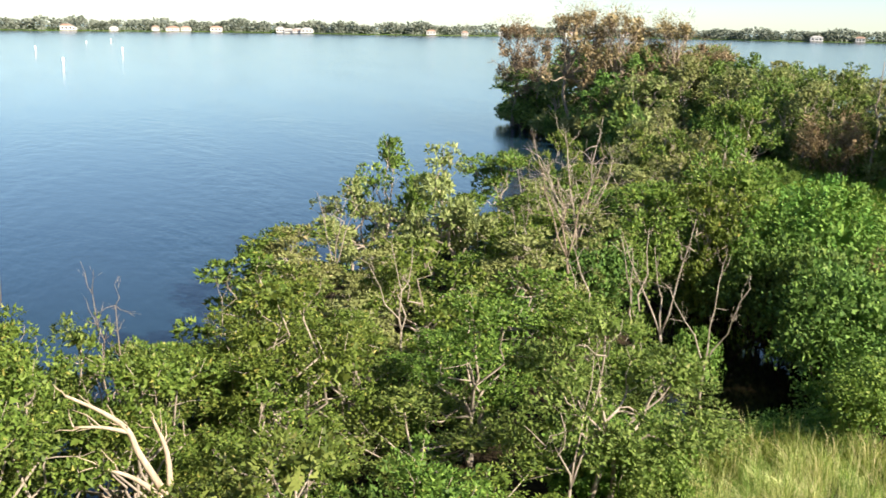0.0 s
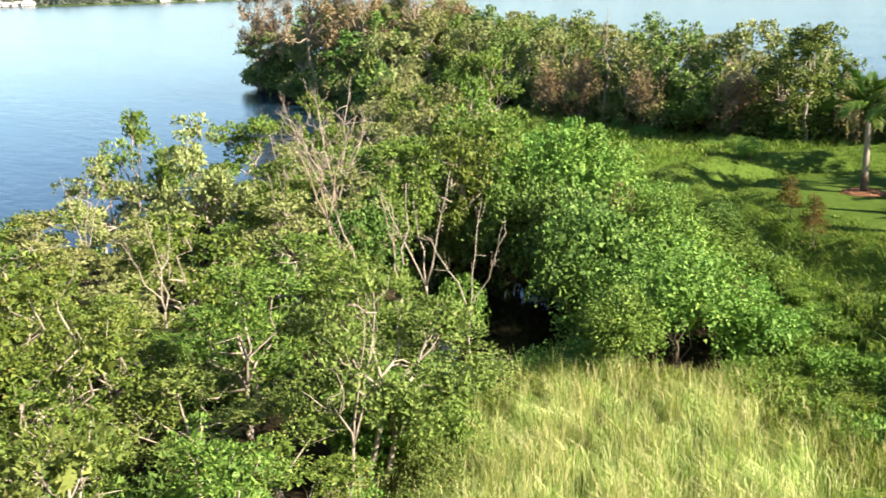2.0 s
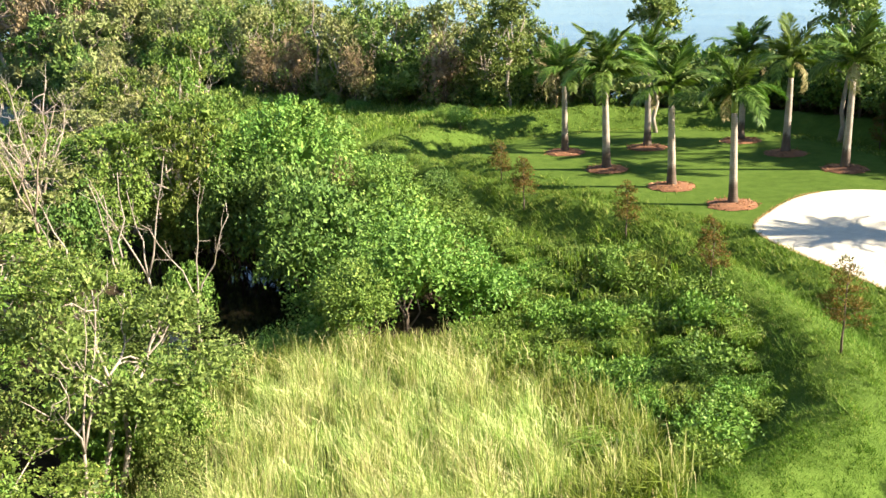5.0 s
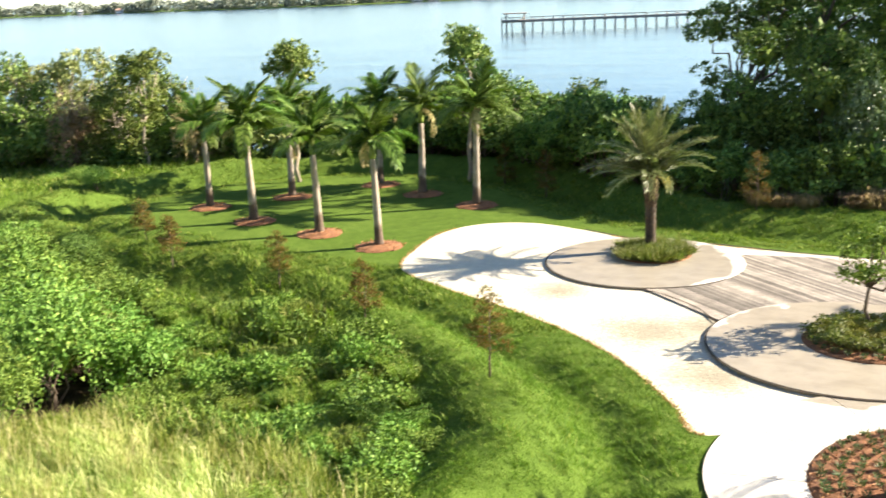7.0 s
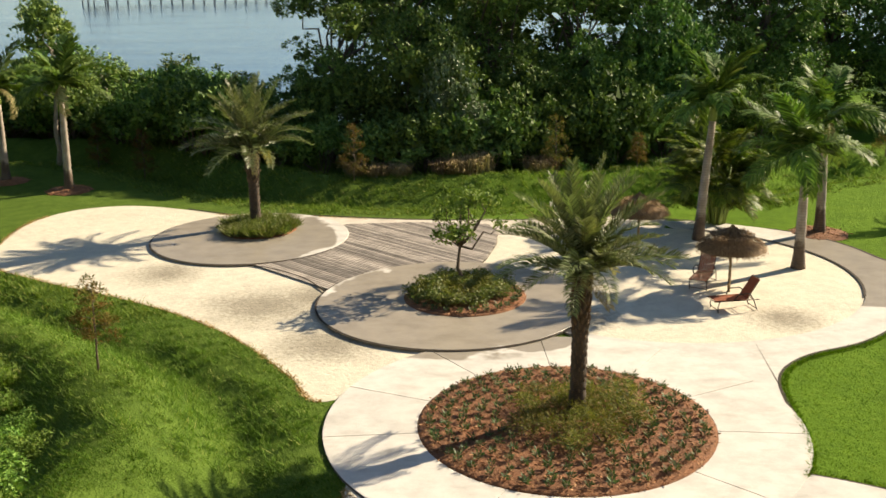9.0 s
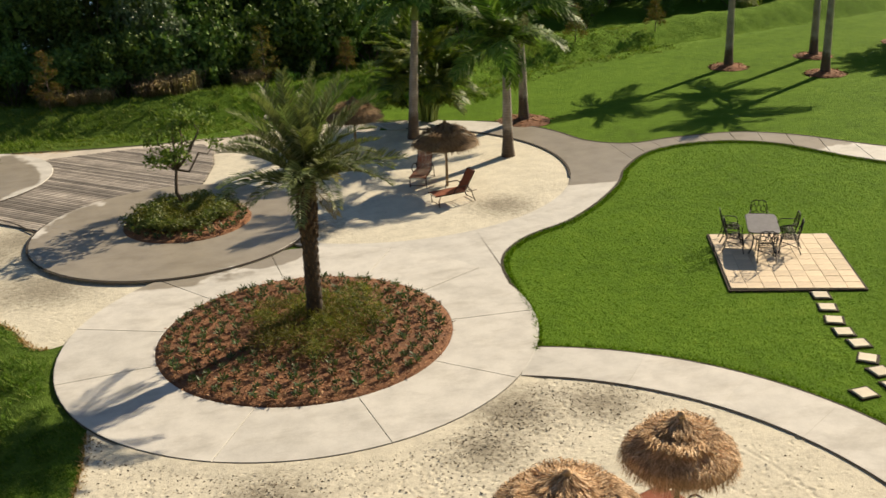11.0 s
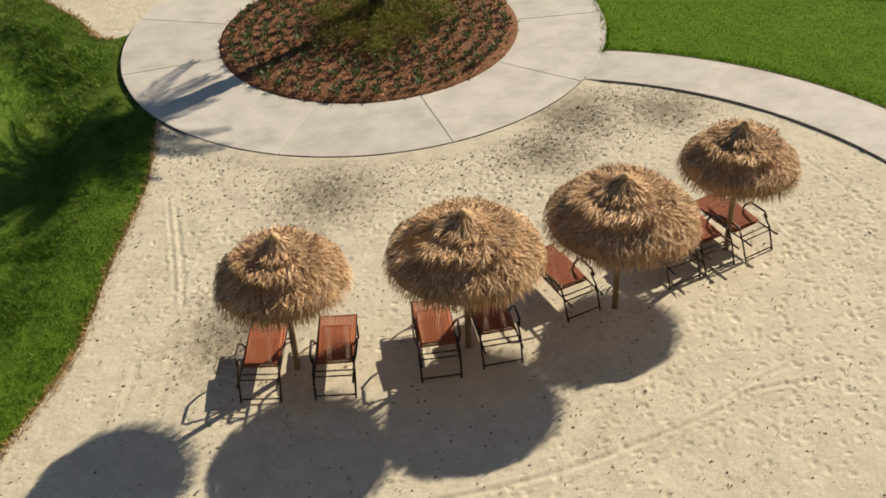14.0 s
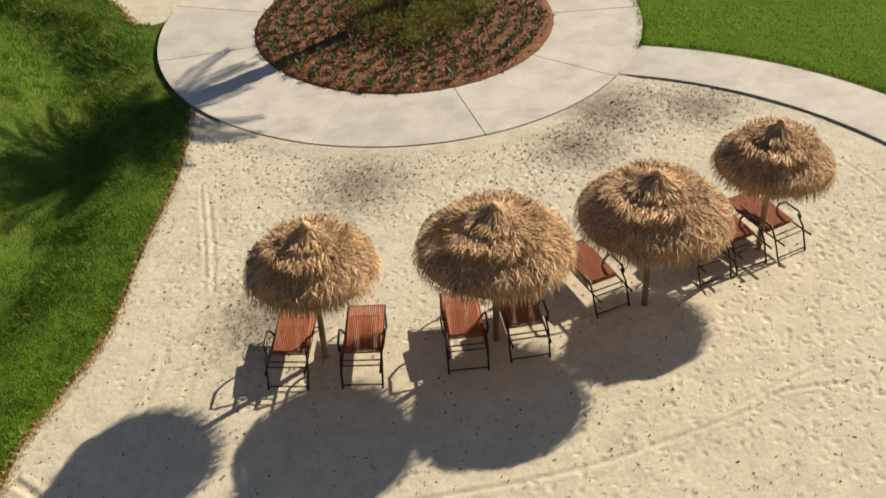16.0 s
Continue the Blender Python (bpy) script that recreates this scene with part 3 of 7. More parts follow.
sand_west = np.vstack([closed_curve([(-17.9, 39.3), (-18.7, 43), (-18.6, 46.2), (-17.2, 48.3), (-14.8, 48.9), (-12, 47.9), (-9.2, 46.5), (-5.8, 46.15), (-1.6, 45.2), (3.5, 44.9), (3.5, 40), (2, 31), (0, 28.3), (-3.2, 25.7), (-4.4, 27.5), (-6.3, 30.3), (-8.7, 32.8), (-11.8, 35.05), (-14.9, 36.9)], 6)])
structure("sand_west", slab_mesh("sand_west", sand_west, 0.008, -0.3, M_SAND), "bright white beach sand with a curved edge", "sand")
structure("sand_north", slab_mesh("sand_north", arc(8.0, 36.45, 6.98, 0, 354, 60), 0.016, -0.3, M_SAND), "round beach of pale raked sand", "sand")

# walks of concrete, slab by slab
def slab(owner, ring, top, label=""):
    return part("slab", slab_mesh("slab", ring, top, -0.25, M_CONC, 0.006), None, owner, label)


walk_ring = thing("pavement_ring", "round pale concrete walk about the palm bed", "pavement", kind="structure")
cuts = (-173, -117, -81.5, -45, -9, 23, 54, 90, 124, 157)
for a0, a1 in zip(cuts, (*cuts[1:], 187)):
    g = math.degrees(0.007 / 5)
    slab(walk_ring, np.vstack([arc(*RING_C, RING_OUT, a0 + g, a1 - g, 14), arc(*BED_C, RING_IN, a1 - g * 1.5, a0 + g * 1.5, 12)]), 0.075)
structure("pavement_bed", slab_mesh("pavement_bed", arc(*RING_C, 6.0, 0, 354, 60), 0.052, -0.28, M_SOIL_SHADE), "dark soil showing in the pavement joints")

walk_front = thing("pavement_front", "curved pale concrete walk beside the beach", "pavement", kind="structure")
inner = arc(4.17, 12.54, 8.1, 67, -45, 60)
outer = arc(4.94, 12.92, 8.92, 69, -45, 60)
joint_at = (0, 9, 17, 24, 31, 38, 45, 52, 59)
for a, b in zip(joint_at, joint_at[1:]):
    s = 0.012 * (inner[b] - inner[a]) / np.linalg.norm(inner[b] - inner[a])
    slab(walk_front, np.vstack([inner[a : b + 1] + (s if a else 0) * 0.5, outer[a : b + 1][::-1] + s * 0.2]), 0.069)
structure("pavement_front_bed", slab_mesh("pavement_front_bed", np.vstack([inner + 0.02, outer[::-1] - 0.02]), 0.045, -0.28, M_SOIL_SHADE), "dark soil under the curved walk")

LAWN_EDGE = open_curve([(8.15, 21.25), (8.65, 22.7), (8.9, 24.5), (9.15, 26.3), (9.7, 27.5), (10.8, 28.5), (12.5, 29.3), (14.1, 30.6), (15.6, 32.2), (16.6, 33.7), (18.2, 35.2), (20.0, 35.75), (22.0, 35.4), (23.6, 34.1), (24.9, 31.5), (27.0, 28.9), (29.5, 27.5), (32.3, 26.6), (35.0, 25.8), (44, 23.5), (60, 20)], 6)
FAR_EDGE = open_curve([(12.5, 43.6), (14.4, 42.4), (15.5, 41.2), (16.3, 39.7), (16.9, 37.8), (18.3, 36.7), (20.3, 36.75), (22.9, 36.4), (24.8, 35.0), (26.5, 32.6), (28.9, 29.9), (32.2, 28.3), (36.6, 27.1), (46, 24.9), (61, 21.3)], 6)
walk_east = thing("pavement_east", "wide pale concrete walk, partly wet from sprinklers", "pavement", kind="structure")
k_e = 9 * 6 + 4
k_f = 4 * 6 + 4
east_ring = np.vstack([LAWN_EDGE[:k_e], FAR_EDGE[:k_f][::-1], [(11.5, 44.2), (9.5, 44.4)], arc(8.0, 36.45, 6.98, 74, -135, 60), arc(*RING_C, 6.0, 78, -28, 14)])
slab(walk_east, east_ring, 0.062)
n_path = 20
ea = np.linspace(k_e - 1, len(LAWN_EDGE) - 1, n_path + 1)
fa = np.linspace(k_f - 1, len(FAR_EDGE) - 1, n_path + 1)
lerp = lambda line, k: np.array([np.interp(k, np.arange(len(line)), line[:, c]) for c in (0, 1)])  # noqa: E731
for k in range(n_path):
    e = [lerp(LAWN_EDGE, v) for v in np.linspace(ea[k] + 0.02, ea[k + 1] - 0.02, 5)]
    f = [lerp(FAR_EDGE, v) for v in np.linspace(fa[k] + 0.02, fa[k + 1] - 0.02, 5)]
    slab(walk_east, np.array(e + f[::-1]), 0.062)

DISC_A, DISC_B = (0.3, 33.67, 4.6), (-8.1, 42.55, 4.12)
for (cx, cy, r), z in ((DISC_A, 0.125), (DISC_B, 0.105)):
    disc = thing("pavement_disc", "round grey concrete terrace, mostly wet", "pavement", kind="structure")
    slab(disc, arc(cx, cy, r, 0, 355, 72), z)
    # dark band stands in for the shaded side of the raised curb
    rim = part("rim", band("rim", arc(cx, cy, r + 0.02, 150, 330, 60), 0.10, z - 0.02, M_SOIL_SHADE, 0.012), None, disc, "dark band painted as the curb's shaded side")
structure("pavement_back", slab_mesh("pavement_back", np.vstack([open_curve([(-6.2, 46.3), (-1.6, 45.35), (3, 44.95), (7, 45.4), (10, 44.7)], 5), open_curve([(9.5, 43.2), (6, 43.0), (2.5, 42.6), (-1.6, 43.5), (-6, 43.5)], 5)]), 0.026, -0.3, M_CONC_DRY), "narrow concrete strip behind the wooden deck", "pavement")

deck = thing("deck", "weathered grey plank deck between two terraces", "deck", kind="structure")
deck_ring = np.vstack([open_curve([(-7.3, 38.5), (-6.3, 37.9), (-5.2, 36.8), (-4.2, 35.2)], 4), [(-2.5, 35.0), (1.0, 37.0), (1.7, 38.9), (2.2, 41), (2.35, 43.0), (2.0, 44.2), (-1, 44.75), (-4.2, 44.6), (-6.0, 43.0), (-7.5, 40.0)]])
u, w = np.array([0.7071, -0.7071]), np.array([0.7071, 0.7071])
gap = 0.145
ks = np.arange(int(np.floor((deck_ring @ w).min() / gap)), int((deck_ring @ w).max() / gap) + 1)
plank_rng = np.random.default_rng(5)
for k in ks:
    ts = np.linspace(-80, 20, 2001)
    line = w * (k + 0.5) * gap + u * ts[:, None]
    hit = inside(line, deck_ring)
    if hit.sum() < 6:
        continue
    t0, t1 = ts[hit].min(), ts[hit].max()
    c = w * (k + 0.5) * gap + u * (t0 + t1) / 2
    bm = box_bm(t1 - t0, 0.125, 0.04, (c[0], c[1], 0.055 + plank_rng.normal(0, 0.002)), 0.006, -45)
    part("plank", bm, M_PLANK, deck)
structure("deck_bed", slab_mesh("deck_bed", deck_ring, 0.034, -0.2, M_SOIL_SHADE), "dark gap under the deck planks")
structure("deck_fascia", band("deck_fascia", open_curve([(-7.4, 38.45), (-6.3, 37.75), (-5.15, 36.65), (-4.2, 35.1)], 6), 0.09, 0.07, M_SOIL_SHADE, 0.02), "dark curved fascia board of the deck")

# dark soil edges where turf meets concrete, dark rims where sand does
structure("trim_lawn_edge", band("trim_lawn_edge", np.vstack([outer[::-1], LAWN_EDGE]), 0.09, 0.064, M_SOIL_SHADE, 0.010), "dark soil edge of the mown lawn", "edging")
structure("trim_far_edge", band("trim_far_edge", FAR_EDGE[4:], 0.12, 0.068, M_SOIL_SHADE, 0.015), "dark soil edge of the far lawn", "edging")
structure("trim_sand_edge", band("trim_sand_edge", arc(8.0, 36.45, 6.96, 68, -24, 60), 0.12, 0.055, M_SOIL_SHADE, 0.02), "dark rim of the round beach", "edging")
# thin dark strip drawn as the shade along the walk's rim
structure("trim_ring_edge", band("trim_ring_edge", arc(*RING_C, 6.04, -45, -205, 60), 0.025, 0.05, M_SOIL_SHADE, 0.01), "dark strip painted as shade along the round walk", "edging")
structure("trim_front_edge", band("trim_front_edge", inner, 0.055, 0.055, M_SOIL_SHADE, 0.01), "dark rim of the curved walk", "edging")
structure("trim_back_edge", band("trim_back_edge", open_curve([(-12, 48.0), (-9.2, 46.65), (-5.9, 46.4), (-1.6, 45.45), (3, 45.05), (7, 45.5), (10, 44.8), (12.5, 43.8)], 6), 0.12, 0.03, M_SOIL_SHADE, 0.02), "dark soil edge behind the terraces", "edging")

# patio of square tiles and its stepping stones
patio = thing("patio", "square patio of cream concrete tiles set in the lawn", "patio", kind="structure")
PA = np.array([(15.87, 26.39), (19.08, 25.05), (17.58, 21.28), (14.29, 22.51)])
ux = (PA[1] - PA[0] + PA[2] - PA[3]) / 2
uy = (PA[3] - PA[0] + PA[2] - PA[1]) / 2
lx, ly = np.linalg.norm(ux), np.linalg.norm(uy)
ang = math.degrees(math.atan2(ux[1], ux[0]))
mid = PA.mean(0)
tx, ty = 8, 10
tile_mesh = bpy.data.meshes.new("tile")
bm = box_bm(lx / tx - 0.008, ly / ty - 0.008, 0.05, bevel=0.006)
bm.to_mesh(tile_mesh)
bm.free()
tile_mesh.materials.append(M_TILE)
tile_rng = np.random.default_rng(3)
for i in range(tx):
    for j in range(ty):
        off = ux / lx * ((i + 0.5) / tx - 0.5) * lx + uy / ly * ((j + 0.5) / ty - 0.5) * ly
        t = part("tile", tile_mesh, None, patio)
        t.matrix_basis = pose(mid[0] + off[0], mid[1] + off[1], 0.055 + tile_rng.normal(0, 0.002), 0, 0, ang)
structure("patio_bed", slab_mesh("patio_bed", mid + (PA - mid) * 1.035, 0.052, -0.2, M_SOIL_SHADE), "dark soil edge round the patio")
stone_at = ((16.25, 21.35, 0), (15.95, 20.65, -4), (15.65, 19.95, -8), (15.45, 19.3, 2), (15.4, 18.65, 8), (15.1, 17.95, -20), (14.95, 17.3, 20), (14.8, 16.65, 15), (14.0, 16.6, 22))
for i, (x, y, r) in enumerate(stone_at):
    t = thing("stepping_stone", "square cream stepping stone in cut turf", "stepping stone", (x, y, 0), ang + r, "stepping stones to the patio")
    part("stone", box_bm(0.39, 0.39, 0.06, (0, 0, 0.04), 0.012), M_STONE, t)
    part("soil_rim", box_bm(0.50, 0.50, 0.05, (0.02, 0.03, 0.012), 0.01), M_SOIL_SHADE, t, "dark soil rim of cut turf")
drain = thing("drain_cover", "small dark drain cover in the lawn", "drain", (36.1, 29.9, 0))
part("lid", box_bm(0.5, 0.3, 0.05, (0, 0, 0.03), 0.02), M_SOIL_SHADE, drain)

# sand banked against the round walk
aa = np.radians(np.linspace(-40, -139, 90))
rim = [(6.052, 0.058), (6.16, 0.054), (6.40, 0.040), (6.75, 0.004)]
v = [(RING_C[0] + r * math.cos(q), RING_C[1] + r * math.sin(q), z) for r, z in rim for q in aa]
f = [[k * 90 + i, k * 90 + i + 1, (k + 1) * 90 + i + 1, (k + 1) * 90 + i] for k in range(3) for i in range(89)]
structure("trim_sand_bank", mesh_from("trim_sand_bank", v, f, M_SAND, True), "sand banked against the round walk", "sand")

# ---------- foliage ----------
M_MANGROVE = leaf_mat("mangrove_leaf", ((0.0, (0.060, 0.105, 0.020)), (0.5, (0.106, 0.170, 0.030)), (0.95, (0.190, 0.262, 0.054)), (1.0, (0.36, 0.34, 0.09))), 0.5, 0.12, gloss=0.15)
M_OLIVE = leaf_mat("olive_leaf", ((0.0, (0.15, 0.172, 0.062)), (0.5, (0.205, 0.232, 0.082)), (0.95, (0.27, 0.29, 0.12)), (1.0, (0.40, 0.35, 0.18))), 0.5, 0.12, gloss=0.12)
M_VINE = leaf_mat("vine_leaf", ((0.0, (0.072, 0.142, 0.028)), (0.5, (0.128, 0.232, 0.044)), (0.95, (0.208, 0.318, 0.068)), (1.0, (0.31, 0.40, 0.10))), 0.5, 0.12, gloss=0.12)
M_FOREST = leaf_mat("forest_leaf", ((0.0, (0.036, 0.072, 0.018)), (0.5, (0.096, 0.176, 0.038)), (0.95, (0.170, 0.262, 0.060)), (1.0, (0.18, 0.24, 0.07))), 0.6, 0.08, gloss=0.15)
M_SHORE = leaf_mat("shore_leaf", ((0.0, (0.055, 0.090, 0.022)), (0.5, (0.124, 0.184, 0.042)), (0.95, (0.205, 0.265, 0.070)), (1.0, (0.27, 0.27, 0.11))), 0.55, 0.1, gloss=0.12)
M_BROWNLEAF = leaf_mat("withered_leaf", ((0.0, (0.13, 0.095, 0.055)), (0.5, (0.27, 0.20, 0.115)), (1.0, (0.42, 0.33, 0.20))), 0.8, 0.15, gloss=0.1)
M_CYPRESS = leaf_mat("cypress_leaf", ((0.0, (0.055, 0.060, 0.014)), (0.45, (0.10, 0.105, 0.022)), (0.7, (0.16, 0.10, 0.035)), (1.0, (0.24, 0.12, 0.045))), 0.7, 0.2, gloss=0.1)
M_LONG = leaf_mat("long_grass", ((0.0, (0.065, 0.105, 0.016)), (0.5, (0.118, 0.188, 0.025)), (0.9, (0.20, 0.27, 0.05)), (1.0, (0.38, 0.34, 0.14))), 0.55, 0.3, patch=0.6, gloss=0.2)
M_PALE_BARK = bark_mat("pale_bark", (0.20, 0.16, 0.125), (0.46, 0.40, 0.33), 8, 0.3)
M_DARK_BARK = bark_mat("dark_bark", (0.06, 0.042, 0.03), (0.17, 0.13, 0.095), 8, 0.2)
M_DEAD = bark_mat("dead_wood", (0.30, 0.22, 0.15), (0.60, 0.50, 0.38), 10, 0.15)
M_DRYTWIG = bark_mat("dry_twig", (0.15, 0.11, 0.08), (0.34, 0.28, 0.21), 10, 0.15)


def unit(v):
    return v / (np.linalg.norm(v, axis=-1, keepdims=True) + 1e-9)


def leaf_quads(rng, base, way, length, width, face=None, three=False):
    """Pointed leaves: four corners each (three far off), turned towards face."""
    n = len(base)
    toward = np.array([0, 0, 0.8]) if face is None else face
    side = unit(np.cross(way, unit(rng.normal(size=(n, 3)) * (1.0 if face is None else 0.33) + toward)))
    nor = np.cross(side, way)
    l, w = np.broadcast_to(length, n)[:, None], np.broadcast_to(width, n)[:, None]
    if three:
        v = np.stack([base - side * w * 0.9, base + side * w * 0.9, base + way * l], 1).reshape(-1, 3)
        return v, np.arange(3 * n).reshape(-1, 3)
    mid = base + way * l * 0.45 - nor * l * 0.05
    v = np.stack([base, mid + side * w, base + way * l - nor * l * 0.12, mid - side * w], 1).reshape(-1, 3)
    return v, np.arange(4 * n).reshape(-1, 4)


def crown_mesh(name, rng, lobes, count, length, width, mat, clump=26, spread=0.2, lift=0.5, shell=0.30, low=-0.55, hang=0.0):
    """A crown of leafy domes over several uneven lobes (x, y, z, radius, flatness)."""
    lobes = np.asarray(lobes, float)
    pick = rng.choice(len(lobes), max(1, count // clump), p=lobes[:, 3] ** 2 / (lobes[:, 3] ** 2).sum())
    d = unit(rng.normal(size=(len(pick), 3)))
    d[:, 2] = np.where(d[:, 2] < low, -d[:, 2], d[:, 2])
    r = lobes[pick, 3] * (1 - shell * rng.random(len(pick)) ** 1.5) * (0.88 + 0.24 * rng.random(len(pick)))
    c = lobes[pick, :3] + d * r[:, None] * np.c_[np.ones(len(pick)), np.ones(len(pick)), lobes[pick, 4]]
    size = spread * (0.6 + 0.8 * rng.random(len(pick)))
    k = np.repeat(np.arange(len(pick)), clump)
    g = unit(rng.normal(size=(len(k), 3)) + d[k] * 0.9 + np.array([0, 0, 0.35]))
    pos = c[k] + g * (size[k] * (0.95 + 0.75 * rng.random(len(k)) ** 0.7))[:, None] * np.array([1.15, 1.15, 0.85 + hang])
    if hang:
        pos[:, 2] -= hang * rng.random(len(k)) ** 1.5 * 2
    way = unit(g * 0.55 + d[k] * 0.3 + rng.normal(size=(len(k), 3)) * 0.75 + np.array([0, 0, 0.5 * lift - hang]))
    s = 0.75 + 0.5 * rng.random(len(k))
    # large leaves added deep inside to block light, so the crown's heart stays dark
    per = 46 if width > 0.025 else 0
    m = per * len(lobes)
    own = np.repeat(np.arange(len(lobes)), per)
    r_in = lobes[own, 3]
    core = lobes[own, :3] + unit(rng.normal(size=(m, 3))) * (r_in * 0.60 * rng.random(m) ** 0.6)[:, None] * np.c_[np.ones(m), np.ones(m), lobes[own, 4]]
    vi, fi = leaf_quads(rng, core, unit(rng.normal(size=(m, 3))), r_in * 0.36, r_in * 0.15, None, True)
    v, f = leaf_quads(rng, pos, way, length * s, width * s, unit(g * 1.1 + d[k] * 0.4 + np.array([0, 0, 0.3])), length > 0.08)
    return mesh_from(name, np.vstack([v, vi]), f.tolist() + (fi + len(v)).tolist(), mat)


def limb(rng, a, b, sag=0.12, n=5):
    t = np.linspace(0, 1, n)[:, None]
    p = a + (b - a) * t
    wob = rng.normal(size=(n, 3)) * sag * np.linalg.norm(b - a) * np.sin(np.pi * t)
    return p + wob


def grow(rng, height, spread, n_lobes, r_lobe, flat=0.75, bottom=0.45):
    """Lobe centres of a crown."""
    out = []
    for i in range(n_lobes):
        a = 2 * np.pi * (i + rng.random() * 0.7) / n_lobes
        z = bottom + (1 - bottom) * rng.random() ** 0.8
        q = spread * (0.35 + 0.65 * rng.random()) * (1.15 - 0.6 * max(0.0, z - 0.5))
        r = r_lobe * (0.7 + 0.6 * rng.random())
        out.append((q * np.cos(a), q * np.sin(a), height * z - r * flat * 0.6, r, flat))
    out.append((rng.normal() * 0.2, rng.normal() * 0.2, height - r_lobe * flat, r_lobe, flat))
    return out


def broad_tree(name, label, seed, height, spread, n_lobes, r_lobe, leaves, length, width, mat, bark, stems=2, girth=0.09, flat=0.75, bottom=0.45, clump=26, twigs=0, sp=0.2, shell=0.3, hang=0.0, category="tree", group=""):
    rng = np.random.default_rng(seed)
    t = thing(name, label, category, group=group)
    lobes = grow(rng, height, spread, n_lobes, r_lobe, flat, bottom)
    wood, twigged = [], []
    feet = [np.array([0.25 * rng.normal() * (stems > 1), 0.25 * rng.normal() * (stems > 1), -0.15]) for _ in range(stems)]
    forks = [f + np.array([rng.normal() * 0.12 * spread, rng.normal() * 0.12 * spread, height * (0.35 + 0.15 * rng.random())]) for f in feet]
    for f, k in zip(feet, forks):
        wood.append((limb(rng, f, k, 0.06), np.linspace(girth * 1.25, girth * 0.8, 5), 7))
    for i, lb in enumerate(lobes):
        k = forks[i % stems]
        twigged.append((limb(rng, k, np.array(lb[:3]), 0.09), np.linspace(girth * 0.7, girth * 0.2, 5), 5))
        for _ in range(twigs):
            e = np.array(lb[:3]) + unit(rng.normal(size=3) + np.array([0, 0, 0.5])) * lb[3] * (0.9 + 0.35 * rng.random())
            twigged.append((limb(rng, np.array(lb[:3]) * 0.8 + k * 0.2, e, 0.08, 4), np.linspace(girth * 0.28, girth * 0.07, 4), 4))
    for w in wood:
        part("trunk", tube_mesh("trunk", [w], bark), None, t)
    tagged(part("branchwork", tube_mesh("branchwork", twigged, bark), None, t), kind="stuff")
    part("crown", crown_mesh("crown", rng, lobes, leaves, length, width, mat, clump, sp, shell=shell, hang=hang), None, t)
    return t


def bush(name, label, seed, height, spread, leaves, length, width, mat, clump=22, n_lobes=6, hang=0.0, group="", category="bush"):
    rng = np.random.default_rng(seed)
    t = thing(name, label, category, group=group)
    lobes = []
    for i in range(n_lobes):
        a = 2 * np.pi * (i + rng.random()) / n_lobes
        q = spread * (0.3 + 0.5 * rng.random())
        r = min(height * 0.6, spread * 0.5) * (0.7 + 0.5 * rng.random())
        lobes.append((q * np.cos(a), q * np.sin(a), max(r * 0.55, height * (0.35 + 0.4 * rng.random()) - r * 0.4), r, 0.85))
    lobes.append((0, 0, height * 0.6, height * 0.42, 0.95))
    wood = []
    for lb in lobes:
        wood.append((limb(rng, np.array([0.1 * rng.normal(), 0.1 * rng.normal(), -0.12]), np.array(lb[:3]), 0.08, 4), np.linspace(0.035, 0.012, 4), 4))
    tagged(part("stem_tangle", tube_mesh("stem_tangle", wood, M_DARK_BARK), None, t), kind="stuff")
    part("foliage", crown_mesh("foliage", rng, lobes, leaves, length, width, mat, clump, min(0.10 + 0.05 * spread, 0.2 * height), shell=0.15, low=-0.3, hang=hang), None, t)
    return t


USED = set()


def plant(proto, x, y, rz, s=1.0, sz=None, z=None, tilt=0.0):
    """Sets a prototype where it grows, then copies of it."""
    h = float(land([(x, y)])[0]) if z is None else z
    m = Matrix.LocRotScale((x, y, h), Euler((radians(tilt), 0, radians(rz))), (s, s, sz or s))
    if proto.name not in USED:
        USED.add(proto.name)
        proto.matrix_basis = m
        return proto
    keep = proto.matrix_basis.copy()
    proto.matrix_basis = Matrix.Identity(4)
    c = copy_thing(proto, m)
    proto.matrix_basis = keep
    return c


def spread_over(rng, protos, spots, s_lo, s_hi, tall=None, **kw):
    for i, (x, y) in enumerate(spots):
        s = s_lo + (s_hi - s_lo) * rng.random()
        k = 1.0 if tall is None else tall(x, y)
        plant(protos[int(rng.integers(len(protos)))], float(x), float(y), float(rng.random() * 360), s, s * k * (0.9 + 0.2 * rng.random()), **kw)


rng = np.random.default_rng(11)
# mangroves along the shore
MANG = np.array([(-11.5, -8), (-25.5, -10), (-26.2, -1.5), (-28.3, 2.6), (-36, 5.2), (-46.5, 8.6), (-54, 17.5), (-55.5, 24), (-62, 34.5), (-70, 41), (-62, 45), (-51, 37), (-40, 28), (-35.5, 25.8), (-38.5, 22), (-34, 16.5), (-28.5, 15.2), (-25.5, 17.6), (-22.5, 15.5), (-19.5, 11), (-14, 4)])
MG = "mangroves along the shore"
near_m = [broad_tree("mangrove", lb, 100 + i, 4.5, 1.8, 13, 0.56, 7000, 0.092, 0.032, M_MANGROVE if i != 2 else M_SHORE, M_PALE_BARK, 2 + i % 2, 0.06, 0.55, bottom=0.25, twigs=2, sp=0.13, shell=0.15, clump=30, group=MG)
          for i, lb in enumerate(("light green mangrove with pale slender stems", "yellow-green mangrove with glossy leaves over mud", "dense mangrove with pale twigs showing", "leafy mangrove with a ragged crown"))]
